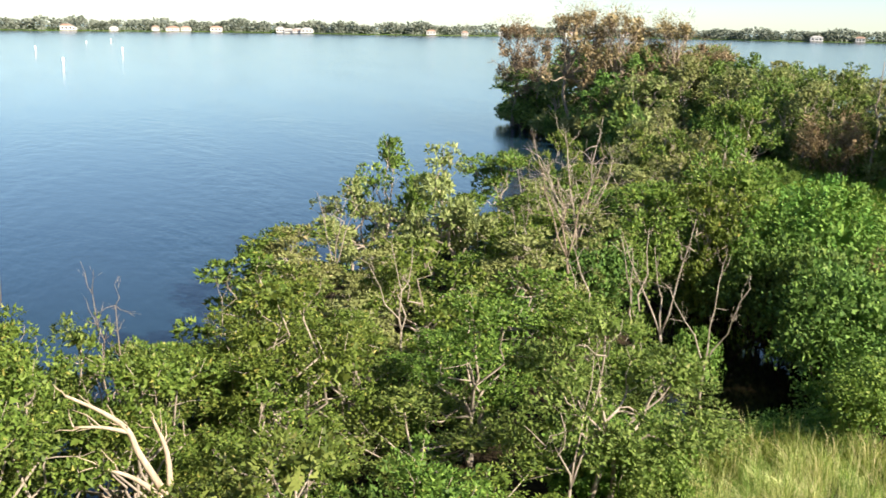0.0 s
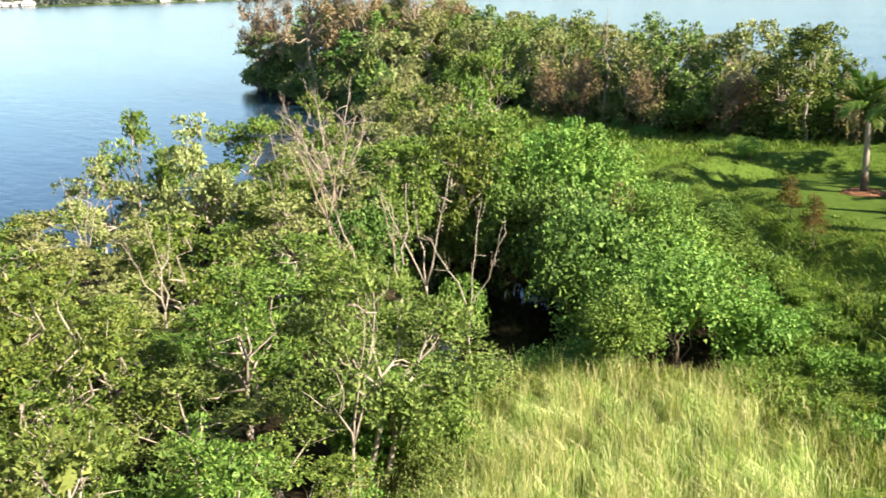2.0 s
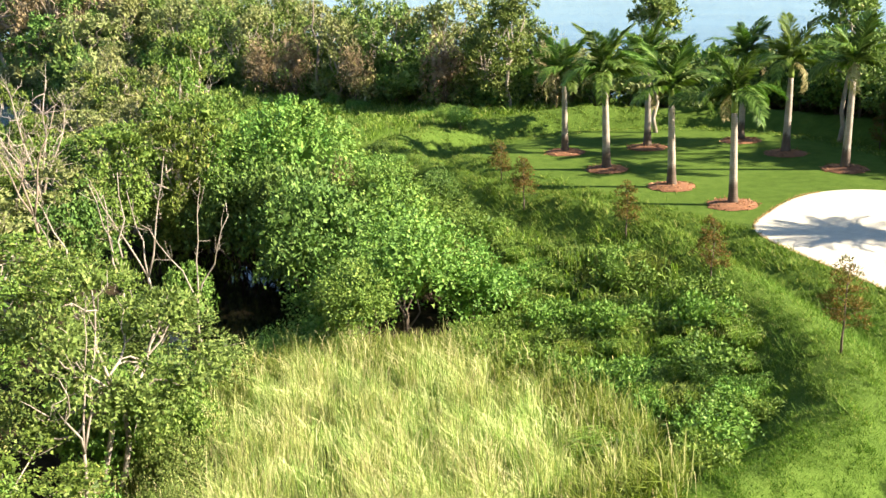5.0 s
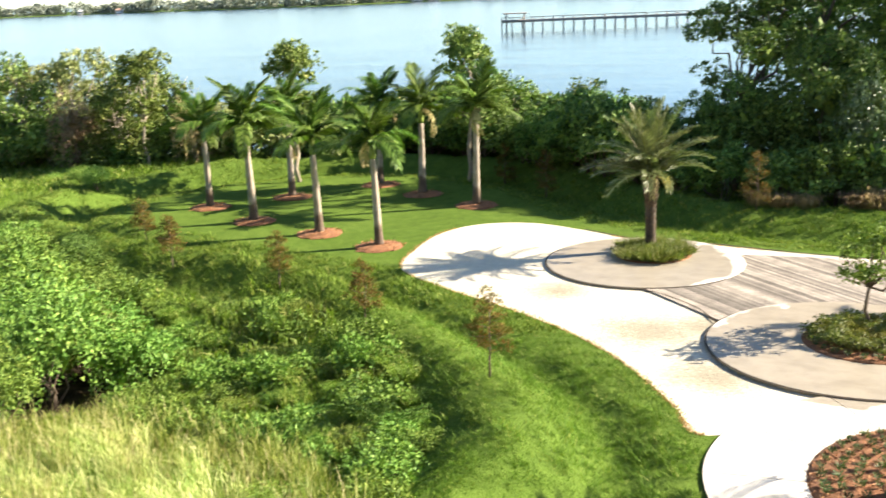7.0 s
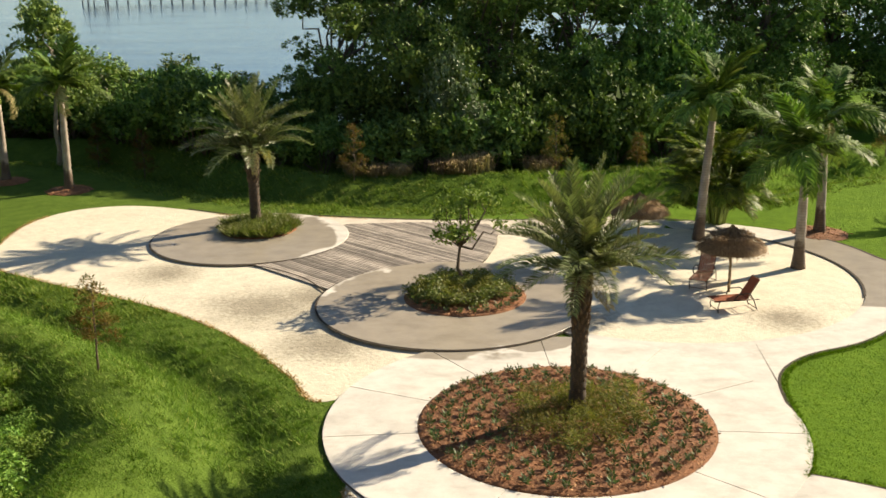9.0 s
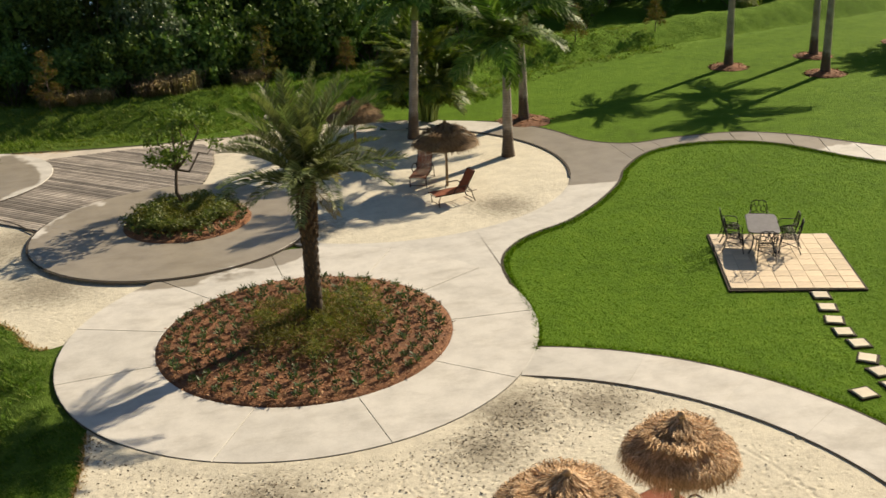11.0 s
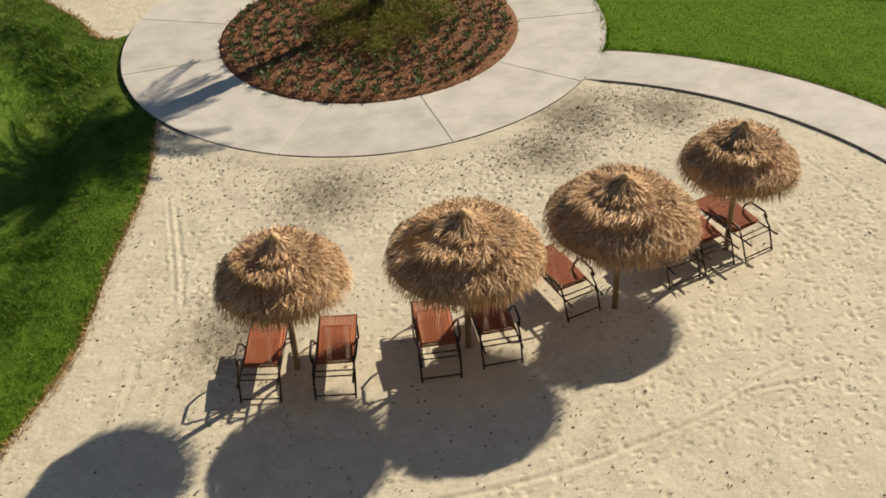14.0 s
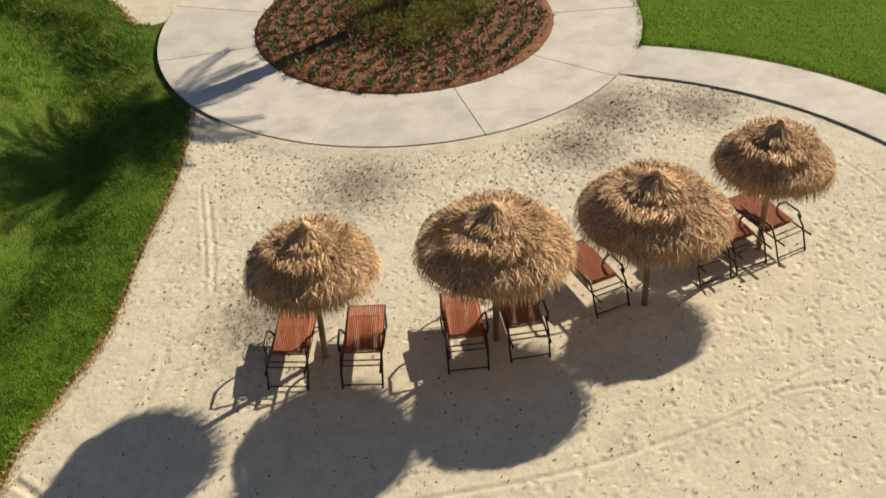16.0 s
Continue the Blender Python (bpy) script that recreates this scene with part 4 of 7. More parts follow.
far_m = [broad_tree("mangrove", lb, 120 + i, 4.8, 1.9, 11, 0.66, 3200, 0.17, 0.058, M_MANGROVE if i else M_OLIVE, M_PALE_BARK, 2, 0.07, 0.58, bottom=0.25, twigs=3, sp=0.17, shell=0.15, clump=28, group=MG)
         for i, lb in enumerate(("olive-grey mangrove with thin pale twigs", "green mangrove beside the lake", "mangrove with a wide broken crown"))]
spots = np.array(spaced(rng, MANG, 3.25, (POOL,)))
dist = np.hypot(spots[:, 0], spots[:, 1])
nearest = dist < 33
hgt = lambda x, y: 0.92 + 0.34 * math.sin(x * 1.3 + y * 0.9) * math.sin(y * 1.1 - x * 0.4) + 0.26 * min(1.0, max(0.0, (y - 20) / 8)) - 0.55 * math.exp(-((x + 25.3) ** 2 + (y - 15.8) ** 2) / 14)  # noqa: E731
snag_gap = np.hypot(spots[:, 0] + 18.6, spots[:, 1] - 0.6) < 2.2  # a gap before the dead tree
spread_over(rng, near_m, spots[nearest & ~snag_gap], 0.85, 1.3, hgt)
spread_over(rng, far_m, spots[~nearest], 0.85, 1.2, hgt)
for k, (x, y) in enumerate(((-24.3, -2.2), (-22.4, -3.6), (-25.2, -0.2), (-20.6, -1.8), (-23.0, -5.2))):
    plant(near_m[k % 4], x, y, 70 * k, 1.1, 1.22)
for x, y in ((-27.7, 3.0), (-26.3, 3.5), (-25.7, 1.7), (-27.7, 2.6), (-26.8, 3.4), (-24.0, 4.0), (-16.0, -2.6), (-22.4, 1.0), (-18.8, -4.6)):
    plant(near_m[int(rng.integers(4))], x, y, rng.random() * 360, 1.0, 0.85)
# undergrowth that closes the ground between the stems
shrub_m = [bush("mangrove_shrub", lb, 140 + i, 2.0, 1.5, 1100, 0.18, 0.06, M_FOREST, 26, 7, 0.1, "mangrove undergrowth") for i, lb in enumerate(("low mangrove shrub in deep shade", "spreading young mangrove shrub"))]
for x, y in spaced(rng, MANG, 3.1, (POOL,), 1500):
    s = 0.6 + 0.35 * rng.random()
    if math.hypot(x + 25.3, y - 15.8) > 2.5 and math.hypot(x + 20.5, y - 10) > 3.2:
        plant(shrub_m[int(rng.integers(2))], x, y, rng.random() * 360, s, s * (0.8 + 0.4 * rng.random()))

# vine-smothered bushes by the pool
VINES = np.array([(-23.0, 20.8), (-26.2, 22.6), (-30.5, 25.8), (-38, 28.5), (-48, 38.5), (-46, 42), (-38, 39.5), (-30, 34), (-24, 29.5), (-20.5, 24.5)])
VG = "vine-grown bushes"
vine_b = [bush("vine_bush", lb, 200 + i, h_, r_, 2 * n_, 0.115, 0.050, m_, 24, k_, g_, VG)
          for i, (lb, h_, r_, n_, m_, k_, g_) in enumerate((("bright green vine-smothered bush", 2.6, 1.6, 2300, M_VINE, 9, 0.24), ("mounded bush under creeping vines", 2.1, 1.9, 2300, M_VINE, 10, 0.3), ("tall vine tangle beside dark water", 3.5, 1.2, 2300, M_VINE, 6, 0.35), ("dark leafy bush among the vines", 2.5, 1.5, 2000, M_FOREST, 6, 0.1), ("light green thicket bush", 2.3, 1.6, 2100, M_MANGROVE, 7, 0.1)))]
for x, y in spaced(rng, VINES, 2.25, (POOL,)):
    e = -float(far_from([(x, y)], VINES)[0])
    s = (0.60 + 0.13 * min(e, 4.0) + 0.50 * rng.random()) * (1 - 0.55 * float(smoothstep(41, 50, math.hypot(x, y))))
    plant(vine_b[int(rng.choice(5, p=(0.34, 0.24, 0.18, 0.14, 0.10)))], x, y, rng.random() * 360, s, s * (0.8 + 0.5 * rng.random()))
# leafy bushes closing the mangroves' landward edge and hanging over the pool
leafy_b = [bush("leafy_bush", lb, 250 + i, 2.5, 1.5, 4200, 0.095, 0.034, m_, 26, 9, 0.08, "leafy bushes by the cane grass") for i, (lb, m_) in enumerate((("bright green leafy bush beside cane grass", M_VINE), ("dark green leafy bush beside cane grass", M_SHORE)))]
for x, y in open_curve([(-13.6, 3.0), (-15.0, 6.2), (-16.6, 8.6), (-18.4, 10.6), (-20.6, 12.6), (-23.2, 14.2)], 3):
    for k in range(2):
        if 6 < y < 11.6 and k:
            continue
        s = (0.75 + 0.45 * rng.random() - 0.4 * (y > 12)) * (0.55 if 6 < y < 11.6 else 1.0)
        plant(leafy_b[int(rng.random() > 0.65)], float(x) - k * 1.3 + rng.normal() * 0.35, float(y) - k * 0.4 + rng.normal() * 0.35, rng.random() * 360, s, s * (0.9 + 0.4 * rng.random()))
for x, y in ((-24.1, 21.2), (-24.9, 19.6), (-23.4, 20.3)):
    plant(vine_b[int(rng.integers(2))], x, y, rng.random() * 360, 0.55 + 0.1 * rng.random(), 0.5)
for x, y in ((-28.4, 24.4), (-29.8, 25.4), (-31.2, 26.2), (-33.0, 26.6)):
    plant(vine_b[3], x, y, rng.random() * 360, 1.25 + 0.2 * rng.random(), 1.65, z=-0.7)
for x, y in ((-36.8, 25.4), (-38.4, 22.8), (-35.6, 27.0), (-34.4, 25.8), (-38.0, 20.4)):
    s = 1.0 + 0.3 * rng.random()
    plant(vine_b[(3, 2, 4)[int(rng.integers(3))]], x, y, rng.random() * 360, s, s * 1.25, z=-0.9)
# low rank growth on the slope
LOW = np.array([(-21, 24), (-24.5, 30), (-31, 35), (-40, 41), (-44, 45), (-38, 44), (-30, 39.5), (-24.5, 36.5), (-18, 32.5), (-12, 29), (-9.6, 25), (-8.6, 20.5), (-8.8, 15), (-10.5, 13), (-13.5, 20.5), (-17, 22.5)])
LG = "low rank growth"
low_b = [bush("weed_clump", lb, 230 + i, 0.8, 0.95, 1100, 0.115, 0.042, m_, 16, 6, 0.05, LG, "weeds")
         for i, (lb, m_) in enumerate((("low bright green creeping weeds", M_VINE),))]


def tussock(label, seed, blades, h, mat=M_LONG):
    """A swathe of long arching blades."""
    rg = np.random.default_rng(seed)
    t = thing("weed_clump", label, "weeds", group=LG)
    b = rg.random(blades) * 2 * np.pi
    q = 0.75 * np.sqrt(rg.random(blades))
    p0 = np.c_[q * np.cos(b), q * np.sin(b), np.full(blades, -0.05)]
    a = rg.random(blades) * 2 * np.pi
    ln = h * (0.6 + 0.7 * rg.random(blades))
    out = np.c_[np.cos(a), np.sin(a), 0 * a] * (0.25 + 0.5 * rg.random(blades))[:, None] + np.array([-0.22, -0.05, 0])
    p1 = p0 + out * (ln * 0.4)[:, None] + np.c_[0 * a, 0 * a, ln * 0.75]
    p2 = p0 + out * (ln * 1.2)[:, None] + np.c_[0 * a, 0 * a, ln * 0.72]
    w = np.c_[-np.sin(a), np.cos(a), 0 * a] * 0.015
    v = np.stack([p0, p1 + w, p2, p1 - w], 1).reshape(-1, 3)
    tagged(part("grass", mesh_from("grass", v, np.arange(4 * blades).reshape(-1, 4), mat), None, t), kind="stuff")
    return t


low_b += [tussock("swathe of long arching green grass", 241, 420, 0.75), tussock("knee-high tangle of rank grass", 242, 420, 0.55)]
dry_t = tussock("withered brown tangle of grass and creepers", 243, 380, 0.85, M_BROWNLEAF)
for x, y in spaced(rng, LOW, 0.90, tries=6000):
    if float(far_from([(x, y)], PARK)[0]) < 5.8 + 1.5 * rng.random() + 2.0 * float(smoothstep(-16, -24, x)):
        continue
    s = 0.5 + 0.6 * rng.random() ** 1.5
    plant(low_b[(0, 0, 1, 2)[int(rng.integers(4))]], x, y, rng.random() * 360, s, s * (0.7 + 0.5 * rng.random()))

# the same on the bank before the wood
for x, y in spaced(rng, np.array([(-24, 58.5), (-14, 53), (-6, 49.8), (3, 49), (9, 50), (15, 49.4), (24, 54.5), (40, 59), (40, 63), (22, 58.5), (12, 55.5), (0, 52), (-6, 53), (-14, 57), (-22, 62.5)]), 1.9, tries=2600):
    if float(far_from([(x, y)], PARK)[0]) < 6.6:
        continue
    s = 0.5 + 0.5 * rng.random()
    plant(low_b[(0, 1, 1, 2)[int(rng.integers(4))]], x, y, rng.random() * 360, s, s * (0.8 + 0.4 * rng.random()))

# trees along the far shore of the spit
STRIP = np.array([(-104, 60), (-80, 60), (-62, 57.5), (-54, 59), (-45, 62), (-33, 66), (-24, 69), (-17.5, 63), (-11.5, 58), (-9, 63), (-15, 71), (-27, 77), (-45, 71.5), (-62, 67), (-80, 71), (-100, 74)])
SG = "trees on the spit"
strip_t = [broad_tree("spit_tree", lb, 300 + i, 7.0, 2.3, 13, 0.95, 2300, 0.26, 0.095, m_, M_PALE_BARK if i != 2 else M_DARK_BARK, 2, 0.10, twigs=3, sp=0.24, shell=0.2, clump=30, bottom=0.12, hang=h_, group=SG)
           for i, (lb, m_, h_) in enumerate((("grey-green shore tree with pale limbs", M_OLIVE, 0.1), ("green shore tree with drooping sprays", M_SHORE, 0.2), ("dark green shore tree", M_FOREST, 0.1), ("olive shore tree hung with creepers", M_SHORE, 0.3)))]
spots = np.array(spaced(rng, STRIP, 3.4))


def strip_rise(x, y):
    """The trees stand low behind the royal palms, where the lake shows over them."""
    a = math.degrees(math.atan2(x, y))
    low = float(smoothstep(-37, -34, a) * smoothstep(-19.5, -22.5, a))
    return 1.06 - 0.55 * low - 0.34 * float(smoothstep(-22, -19, a))


dark_end = np.degrees(np.arctan2(spots[:, 0], spots[:, 1])) > -27
spread_over(rng, [strip_t[0], strip_t[1], strip_t[3]], spots[~dark_end], 0.8, 1.12, strip_rise)
spread_over(rng, strip_t[1:3], spots[dark_end], 0.8, 1.12, strip_rise)
under = [bush("shore_bush", lb, 320 + i, 2.8, 1.7, 1000, 0.32, 0.12, m_, 16, 6, 0.15, "bushes under the spit trees")
         for i, (lb, m_) in enumerate((("grey-green bush under shore trees", M_OLIVE), ("dark bush under shore trees", M_FOREST), ("leafy green bush under shore trees", M_SHORE)))]
for k, off in enumerate((0.0, 3.2)):
    for x, y in open_curve([(-104, 60), (-88, 60.5), (-76, 59.5), (-62, 58), (-54, 59), (-45, 62), (-33, 66), (-24, 69), (-17.5, 63.5), (-11.5, 59)], 6):
        s = 0.75 + 0.45 * rng.random() + 0.15 * k
        plant(under[1 if x > -27 else (0, 2, 1, 1)[int(rng.integers(4))] if k == 0 else int(rng.integers(3))], float(x) + rng.normal() * 0.5, float(y) + off + 0.4 + rng.normal() * 0.4, rng.random() * 360, s, s * (0.8 + 0.5 * rng.random()))
dry = [bush("dry_vine_bush", "withered brown creepers hanging in a bush", 340, 4.2, 0.9, 1700, 0.42, 0.026, M_BROWNLEAF, 14, 7, 0.9, "withered creepers")]
for x, y in ((-66, 56.5), (-71, 57.2), (-59, 56.6), (-51.5, 58.4), (-43, 61.0)):
    plant(dry[0], x, y, rng.random() * 360, 0.7 + 0.3 * rng.random(), 1.0 + 0.4 * rng.random())

# thickets on the meadow between the mangroves and the spit
MEADOW = np.array([(-48, 44), (-56, 42), (-66, 44), (-78, 50), (-82, 57), (-66, 56), (-56, 56), (-47, 57), (-42, 50)])
for x, y in spaced(rng, MEADOW, 2.6, tries=900):
    s = 0.3 + 0.35 * rng.random()
    plant(vine_b[int(rng.integers(3))] if rng.random() < 0.45 else low_b[int(rng.integers(3))], x, y, rng.random() * 360, s, s * 0.8)
# the wooded islet at the point
ISLET = np.array([(-130, 54), (-110, 52), (-97, 56), (-90, 66), (-97, 79), (-120, 82), (-135, 66)])
for x, y in spaced(rng, ISLET, 4.8):
    e = -float(far_from([(x, y)], ISLET)[0])
    plant(strip_t[int(rng.integers(3))], x, y, rng.random() * 360, 1.15 + 0.25 * rng.random(), 0.95 + 0.07 * min(6, e) + 0.1 * rng.random(), z=-0.8)
for x, y in open_curve([(-133, 63), (-130, 56), (-126, 54), (-117, 52.8), (-108, 51.8), (-99, 52.8), (-90, 51), (-82, 48), (-74, 43.5), (-66, 38.5)], 4):
    s = 0.9 + 0.5 * rng.random()
    plant(under[int(rng.integers(3))], float(x), float(y) + 0.3, rng.random() * 360, s, s * (0.9 + 0.5 * rng.random()), z=-1.1)
pine = [broad_tree("dead_pine", lb, 360 + i, 13.0, 2.7, 24, 0.85, 1000, 0.60, 0.026, M_BROWNLEAF, M_DRYTWIG, 1, 0.16, 1.3, 0.45, clump=12, twigs=3, sp=0.42, shell=0.9, group="brown pines")
        for i, lb in enumerate(("tall brown withered pine with sparse sprays", "half-bare brown pine on the islet"))]
for k, (a, r, s) in enumerate(((-66.9, 133, 1.0), (-65.6, 128, 0.92), (-63.9, 118, 1.10), (-62.6, 119, 1.14), (-61.2, 118, 1.10), (-60.1, 121, 1.0), (-58.6, 120, 1.04), (-57.3, 122, 0.86), (-56.2, 122, 0.78))):
    plant(pine[k % 2], r * math.sin(radians(a)), r * math.cos(radians(a)), 47 * k, s, z=-0.6)

# the dark wood behind the park
WOOD = np.array([(-6.5, 63), (-2, 61.5), (4, 62), (10, 64), (18, 66.5), (28, 69), (46, 73), (60, 76.5), (58, 85), (40, 82), (20, 77), (2, 73), (-5, 70)])
WG = "trees of the dark wood"
wood_t = [broad_tree("wood_tree", lb, 400 + i, 11.5, 3.3, 16, 1.55, 14500, 0.18, 0.078, M_FOREST, M_DARK_BARK, 1 + i % 2, 0.16, twigs=1, sp=0.24, shell=0.06, bottom=0.14, hang=0.03 * i, clump=40, group=WG)
          for i, lb in enumerate(("tall dark green tree of the wood", "broad dark tree hung with creepers", "tall leafy tree with a billowing crown"))]
spots = np.array(spaced(rng, WOOD, 4.7))
spread_over(rng, wood_t, spots, 0.9, 1.2, lambda x, y: 0.98 + 0.012 * max(0, y - 66) - 0.04 * (x > 8))
# lower bushes at its foot
edge_b = [bush("wood_edge_bush", lb, 430 + i, 3.0, 1.7, 2400, 0.18, 0.075, m_, 26, 7, 0.10, "bushes at the wood's foot")
          for i, (lb, m_) in enumerate((("dark creeper-grown bush at the wood's foot", M_FOREST), ("green bush at the wood's foot", M_FOREST)))]
for x, y in open_curve([(-36, 66), (-31, 68), (-26, 66), (-21, 63), (-16, 58.6), (-12, 56), (-5.5, 54.6), (0.3, 53.8), (6, 55.6), (12, 57.4), (22, 60), (40, 64.5), (58, 69)], 3):
    s = 0.75 + 0.6 * rng.random()
    plant(edge_b[0 if rng.random() < 0.95 else 1], float(x) + rng.normal() * 0.5, float(y) + 0.6 + abs(rng.normal()) * 0.5, rng.random() * 360, s, s * (0.8 + 0.6 * rng.random()))
tall_b = bush("wood_edge_bush", "tall dark thicket in the wood", 436, 5.6, 2.4, 7000, 0.17, 0.072, M_FOREST, 34, 9, 0.12, "bushes at the wood's foot")
for x, y in open_curve([(-8, 60), (-4, 59.4), (2, 59), (8, 60.5), (14, 62), (22, 64), (40, 68.5), (58, 73)], 2):
    s = 0.7 + 0.5 * rng.random()
    plant(tall_b, float(x) + rng.normal() * 0.5, float(y) + rng.normal() * 0.6, rng.random() * 360, s, s * (1.0 + 0.4 * rng.random()) * (1 + 0.12 * float(smoothstep(2, 8, x))))
# a tree under a pale creeper, and dry tufts before it
creeper = bush("creeper_tree", "mound of grey-green glossy creeper over a tree", 450, 6.6, 1.5, 5500, 0.22, 0.10, leaf_mat("creeper_leaf", ((0.0, (0.075, 0.125, 0.055)), (0.5, (0.125, 0.190, 0.088)), (1.0, (0.20, 0.27, 0.145))), 0.45, 0.1, gloss=0.5), 24, 11, 0.3, category="tree")
plant(creeper, 0.4, 56.2, 30, 0.52, 0.98)
plant(creeper, 1.6, 55.4, 200, 0.42, 0.62)
plant(creeper, -1.7, 54.6, 140, 0.36, 0.40)
for x, y, s in ((0.9, 52.6, 1.3), (1.6, 52.8, 1.6), (-3.2, 52.4, 0.9), (-4.4, 52.5, 0.8), (-2.2, 52.4, 0.9), (0.2, 52.5, 1.0), (5.0, 53.3, 1.0), (5.3, 53.5, 1.2)):
    plant(dry_t, x, y, 100 * s * x, s, s * 1.15)
# the round-topped tree behind the palms
round_t = broad_tree("round_tree", "round-topped light green shade tree", 470, 8.6, 1.6, 9, 1.15, 5200, 0.22, 0.08, M_SHORE, M_PALE_BARK, 1, 0.13, sp=0.24, bottom=0.4, clump=32)
plant(round_t, -33.0, 57.5, 10, 0.98)
plant(round_t, -46.5, 60.0, 100, 0.92)
plant(round_t, -22.4, 60.0, 200, 0.95, 1.05)

# ---------- palms ----------
M_ROYAL_LEAF = leaf_mat("royal_frond", ((0.0, (0.045, 0.088, 0.015)), (0.5, (0.096, 0.178, 0.028)), (0.9, (0.160, 0.248, 0.05)), (1.0, (0.22, 0.26, 0.08))), 0.55, 0.2, gloss=0.2)
M_DATE_LEAF = leaf_mat("date_frond", ((0.0, (0.075, 0.10, 0.036)), (0.5, (0.145, 0.18, 0.070)), (0.9, (0.23, 0.26, 0.115)), (1.0, (0.34, 0.33, 0.17))), 0.42, 0.2)
M_DRY_FROND = leaf_mat("dry_frond", ((0.0, (0.20, 0.16, 0.07)), (1.0, (0.42, 0.36, 0.20))), 0.7, 0.2, gloss=0.1)
M_SHAFT = plain_mat("green_crownshaft", (0.19, 0.26, 0.05), 0.45, vary=0.25, scale=3)
M_BOOT = bark_mat("leaf_base_bark", (0.035, 0.023, 0.014), (0.15, 0.098, 0.055), 9, 0.6)
M_RACHIS = plain_mat("frond_rib", (0.20, 0.22, 0.07), 0.5, vary=0.2)


def ringed_bark(name, dark, light, rings=7.0, stain=0.0):
    m, nt, b = mat_new(name)
    p = obj_pos(nt)
    w = nt.nodes.new("ShaderNodeTexWave")
    w.bands_direction = "Z"
    w.inputs["Scale"].default_value = rings
    w.inputs["Distortion"].default_value = 1.2
    w.inputs["Detail"].default_value = 3
    nt.links.new(p, w.inputs["Vector"])
    n = noise_tex(nt, 3.0, 5, 0.65, stretch(nt, p, 1, 1, 0.6))
    c = ramp(nt, n, ((0.32, dark), (0.68, light)))
    c = blend(nt, "MULTIPLY", 0.35, c, ramp(nt, w.outputs["Fac"], ((0.0, (0.6, 0.6, 0.6)), (0.5, (1, 1, 1)))))
    if stain:  # sprinklers have darkened the foot of the trunk
        z = nt.nodes.new("ShaderNodeSeparateXYZ")
        nt.links.new(p, z.inputs[0])
        k = calc(nt, "ADD", calc(nt, "DIVIDE", z.outputs[2], stain), calc(nt, "MULTIPLY", calc(nt, "SUBTRACT", n, 0.5), 0.8))
        c = blend(nt, "MULTIPLY", 1.0, c, ramp(nt, k, ((0.75, (0.36, 0.30, 0.26)), (1.0, (1, 1, 1)))))
    nt.links.new(c, b.inputs["Base Color"])
    b.inputs["Roughness"].default_value = 0.8
    bump(nt, b, calc(nt, "ADD", w.outputs["Fac"], n), 0.5, 0.015)
    return m


M_ROYAL_BARK = ringed_bark("royal_palm_bark", (0.22, 0.18, 0.14), (0.44, 0.38, 0.32), 3.0, 1.25)
M_DATE_BARK = ringed_bark("date_palm_bark", (0.03, 0.022, 0.016), (0.10, 0.072, 0.05), 6.5)


def frond_mesh(name, seed, length, droop, n, leaf_len, leaf_w, mat, vee=0.5, sag=0.3, bare=0.12, twist=0.0):
    """A feather frond that starts upward along +x in the xz plane and bends down by droop (radians)."""
    rng = np.random.default_rng(seed)
    t = np.linspace(0, 1, 15)
    a = -droop * t**1.4
    seg = length / 14
    x = np.r_[0, np.cumsum(np.cos(a[:-1]) * seg)]
    z = np.r_[0, np.cumsum(np.sin(a[:-1]) * seg)]
    y = 0.05 * length * np.sin(t * 2.0) * twist
    path = np.c_[x, y, z]
    pv, pf = tube(path, np.linspace(0.028, 0.005, 15), 4, False)
    k = np.repeat(np.linspace(bare, 0.99, n), 2) + rng.normal(size=2 * n) * 0.006
    k = np.clip(k, bare, 0.995)
    sgn = np.tile([1.0, -1.0], n)
    base = np.c_[np.interp(k, t, x), np.interp(k, t, y), np.interp(k, t, z)]
    ak = np.interp(k, t, a)
    ahead = np.c_[np.cos(ak), 0 * ak, np.sin(ak)]
    up_ = np.c_[-np.sin(ak), 0 * ak, np.cos(ak)]
    out = np.array([0, 1.0, 0]) * sgn[:, None]
    fwd = 0.45 + 0.75 * k
    v_ = vee * (0.6 + 0.8 * rng.random(2 * n)) - sag * rng.random(2 * n)
    way = unit(out + ahead * fwd[:, None] + up_ * v_[:, None] + rng.normal(size=(2 * n, 3)) * 0.10)
    ll = leaf_len * (0.45 + 0.75 * np.sin(np.pi * np.clip(k * 0.92 + 0.06, 0, 1)) ** 0.8) * (0.85 + 0.3 * rng.random(2 * n))
    # two-piece leaflets that nod at the tip
    side = unit(np.cross(way, up_))
    m1 = base + way * (ll * 0.5)[:, None]
    tip = m1 + unit(way + np.array([0, 0, -1.0]) * (sag * 1.6)) * (ll * 0.5)[:, None]
    w = side * leaf_w
    v = np.stack([base - w * 0.5, base + w * 0.5, m1 + w, tip, m1 - w], 1).reshape(-1, 3)
    i5 = np.arange(2 * n) * 5
    f = [[int(q), int(q) + 1, int(q) + 2, int(q) + 3, int(q) + 4] for q in i5]
    vv, ff = joined([(pv, pf), (v, f)])
    return mesh_from(name, vv, ff, mat)


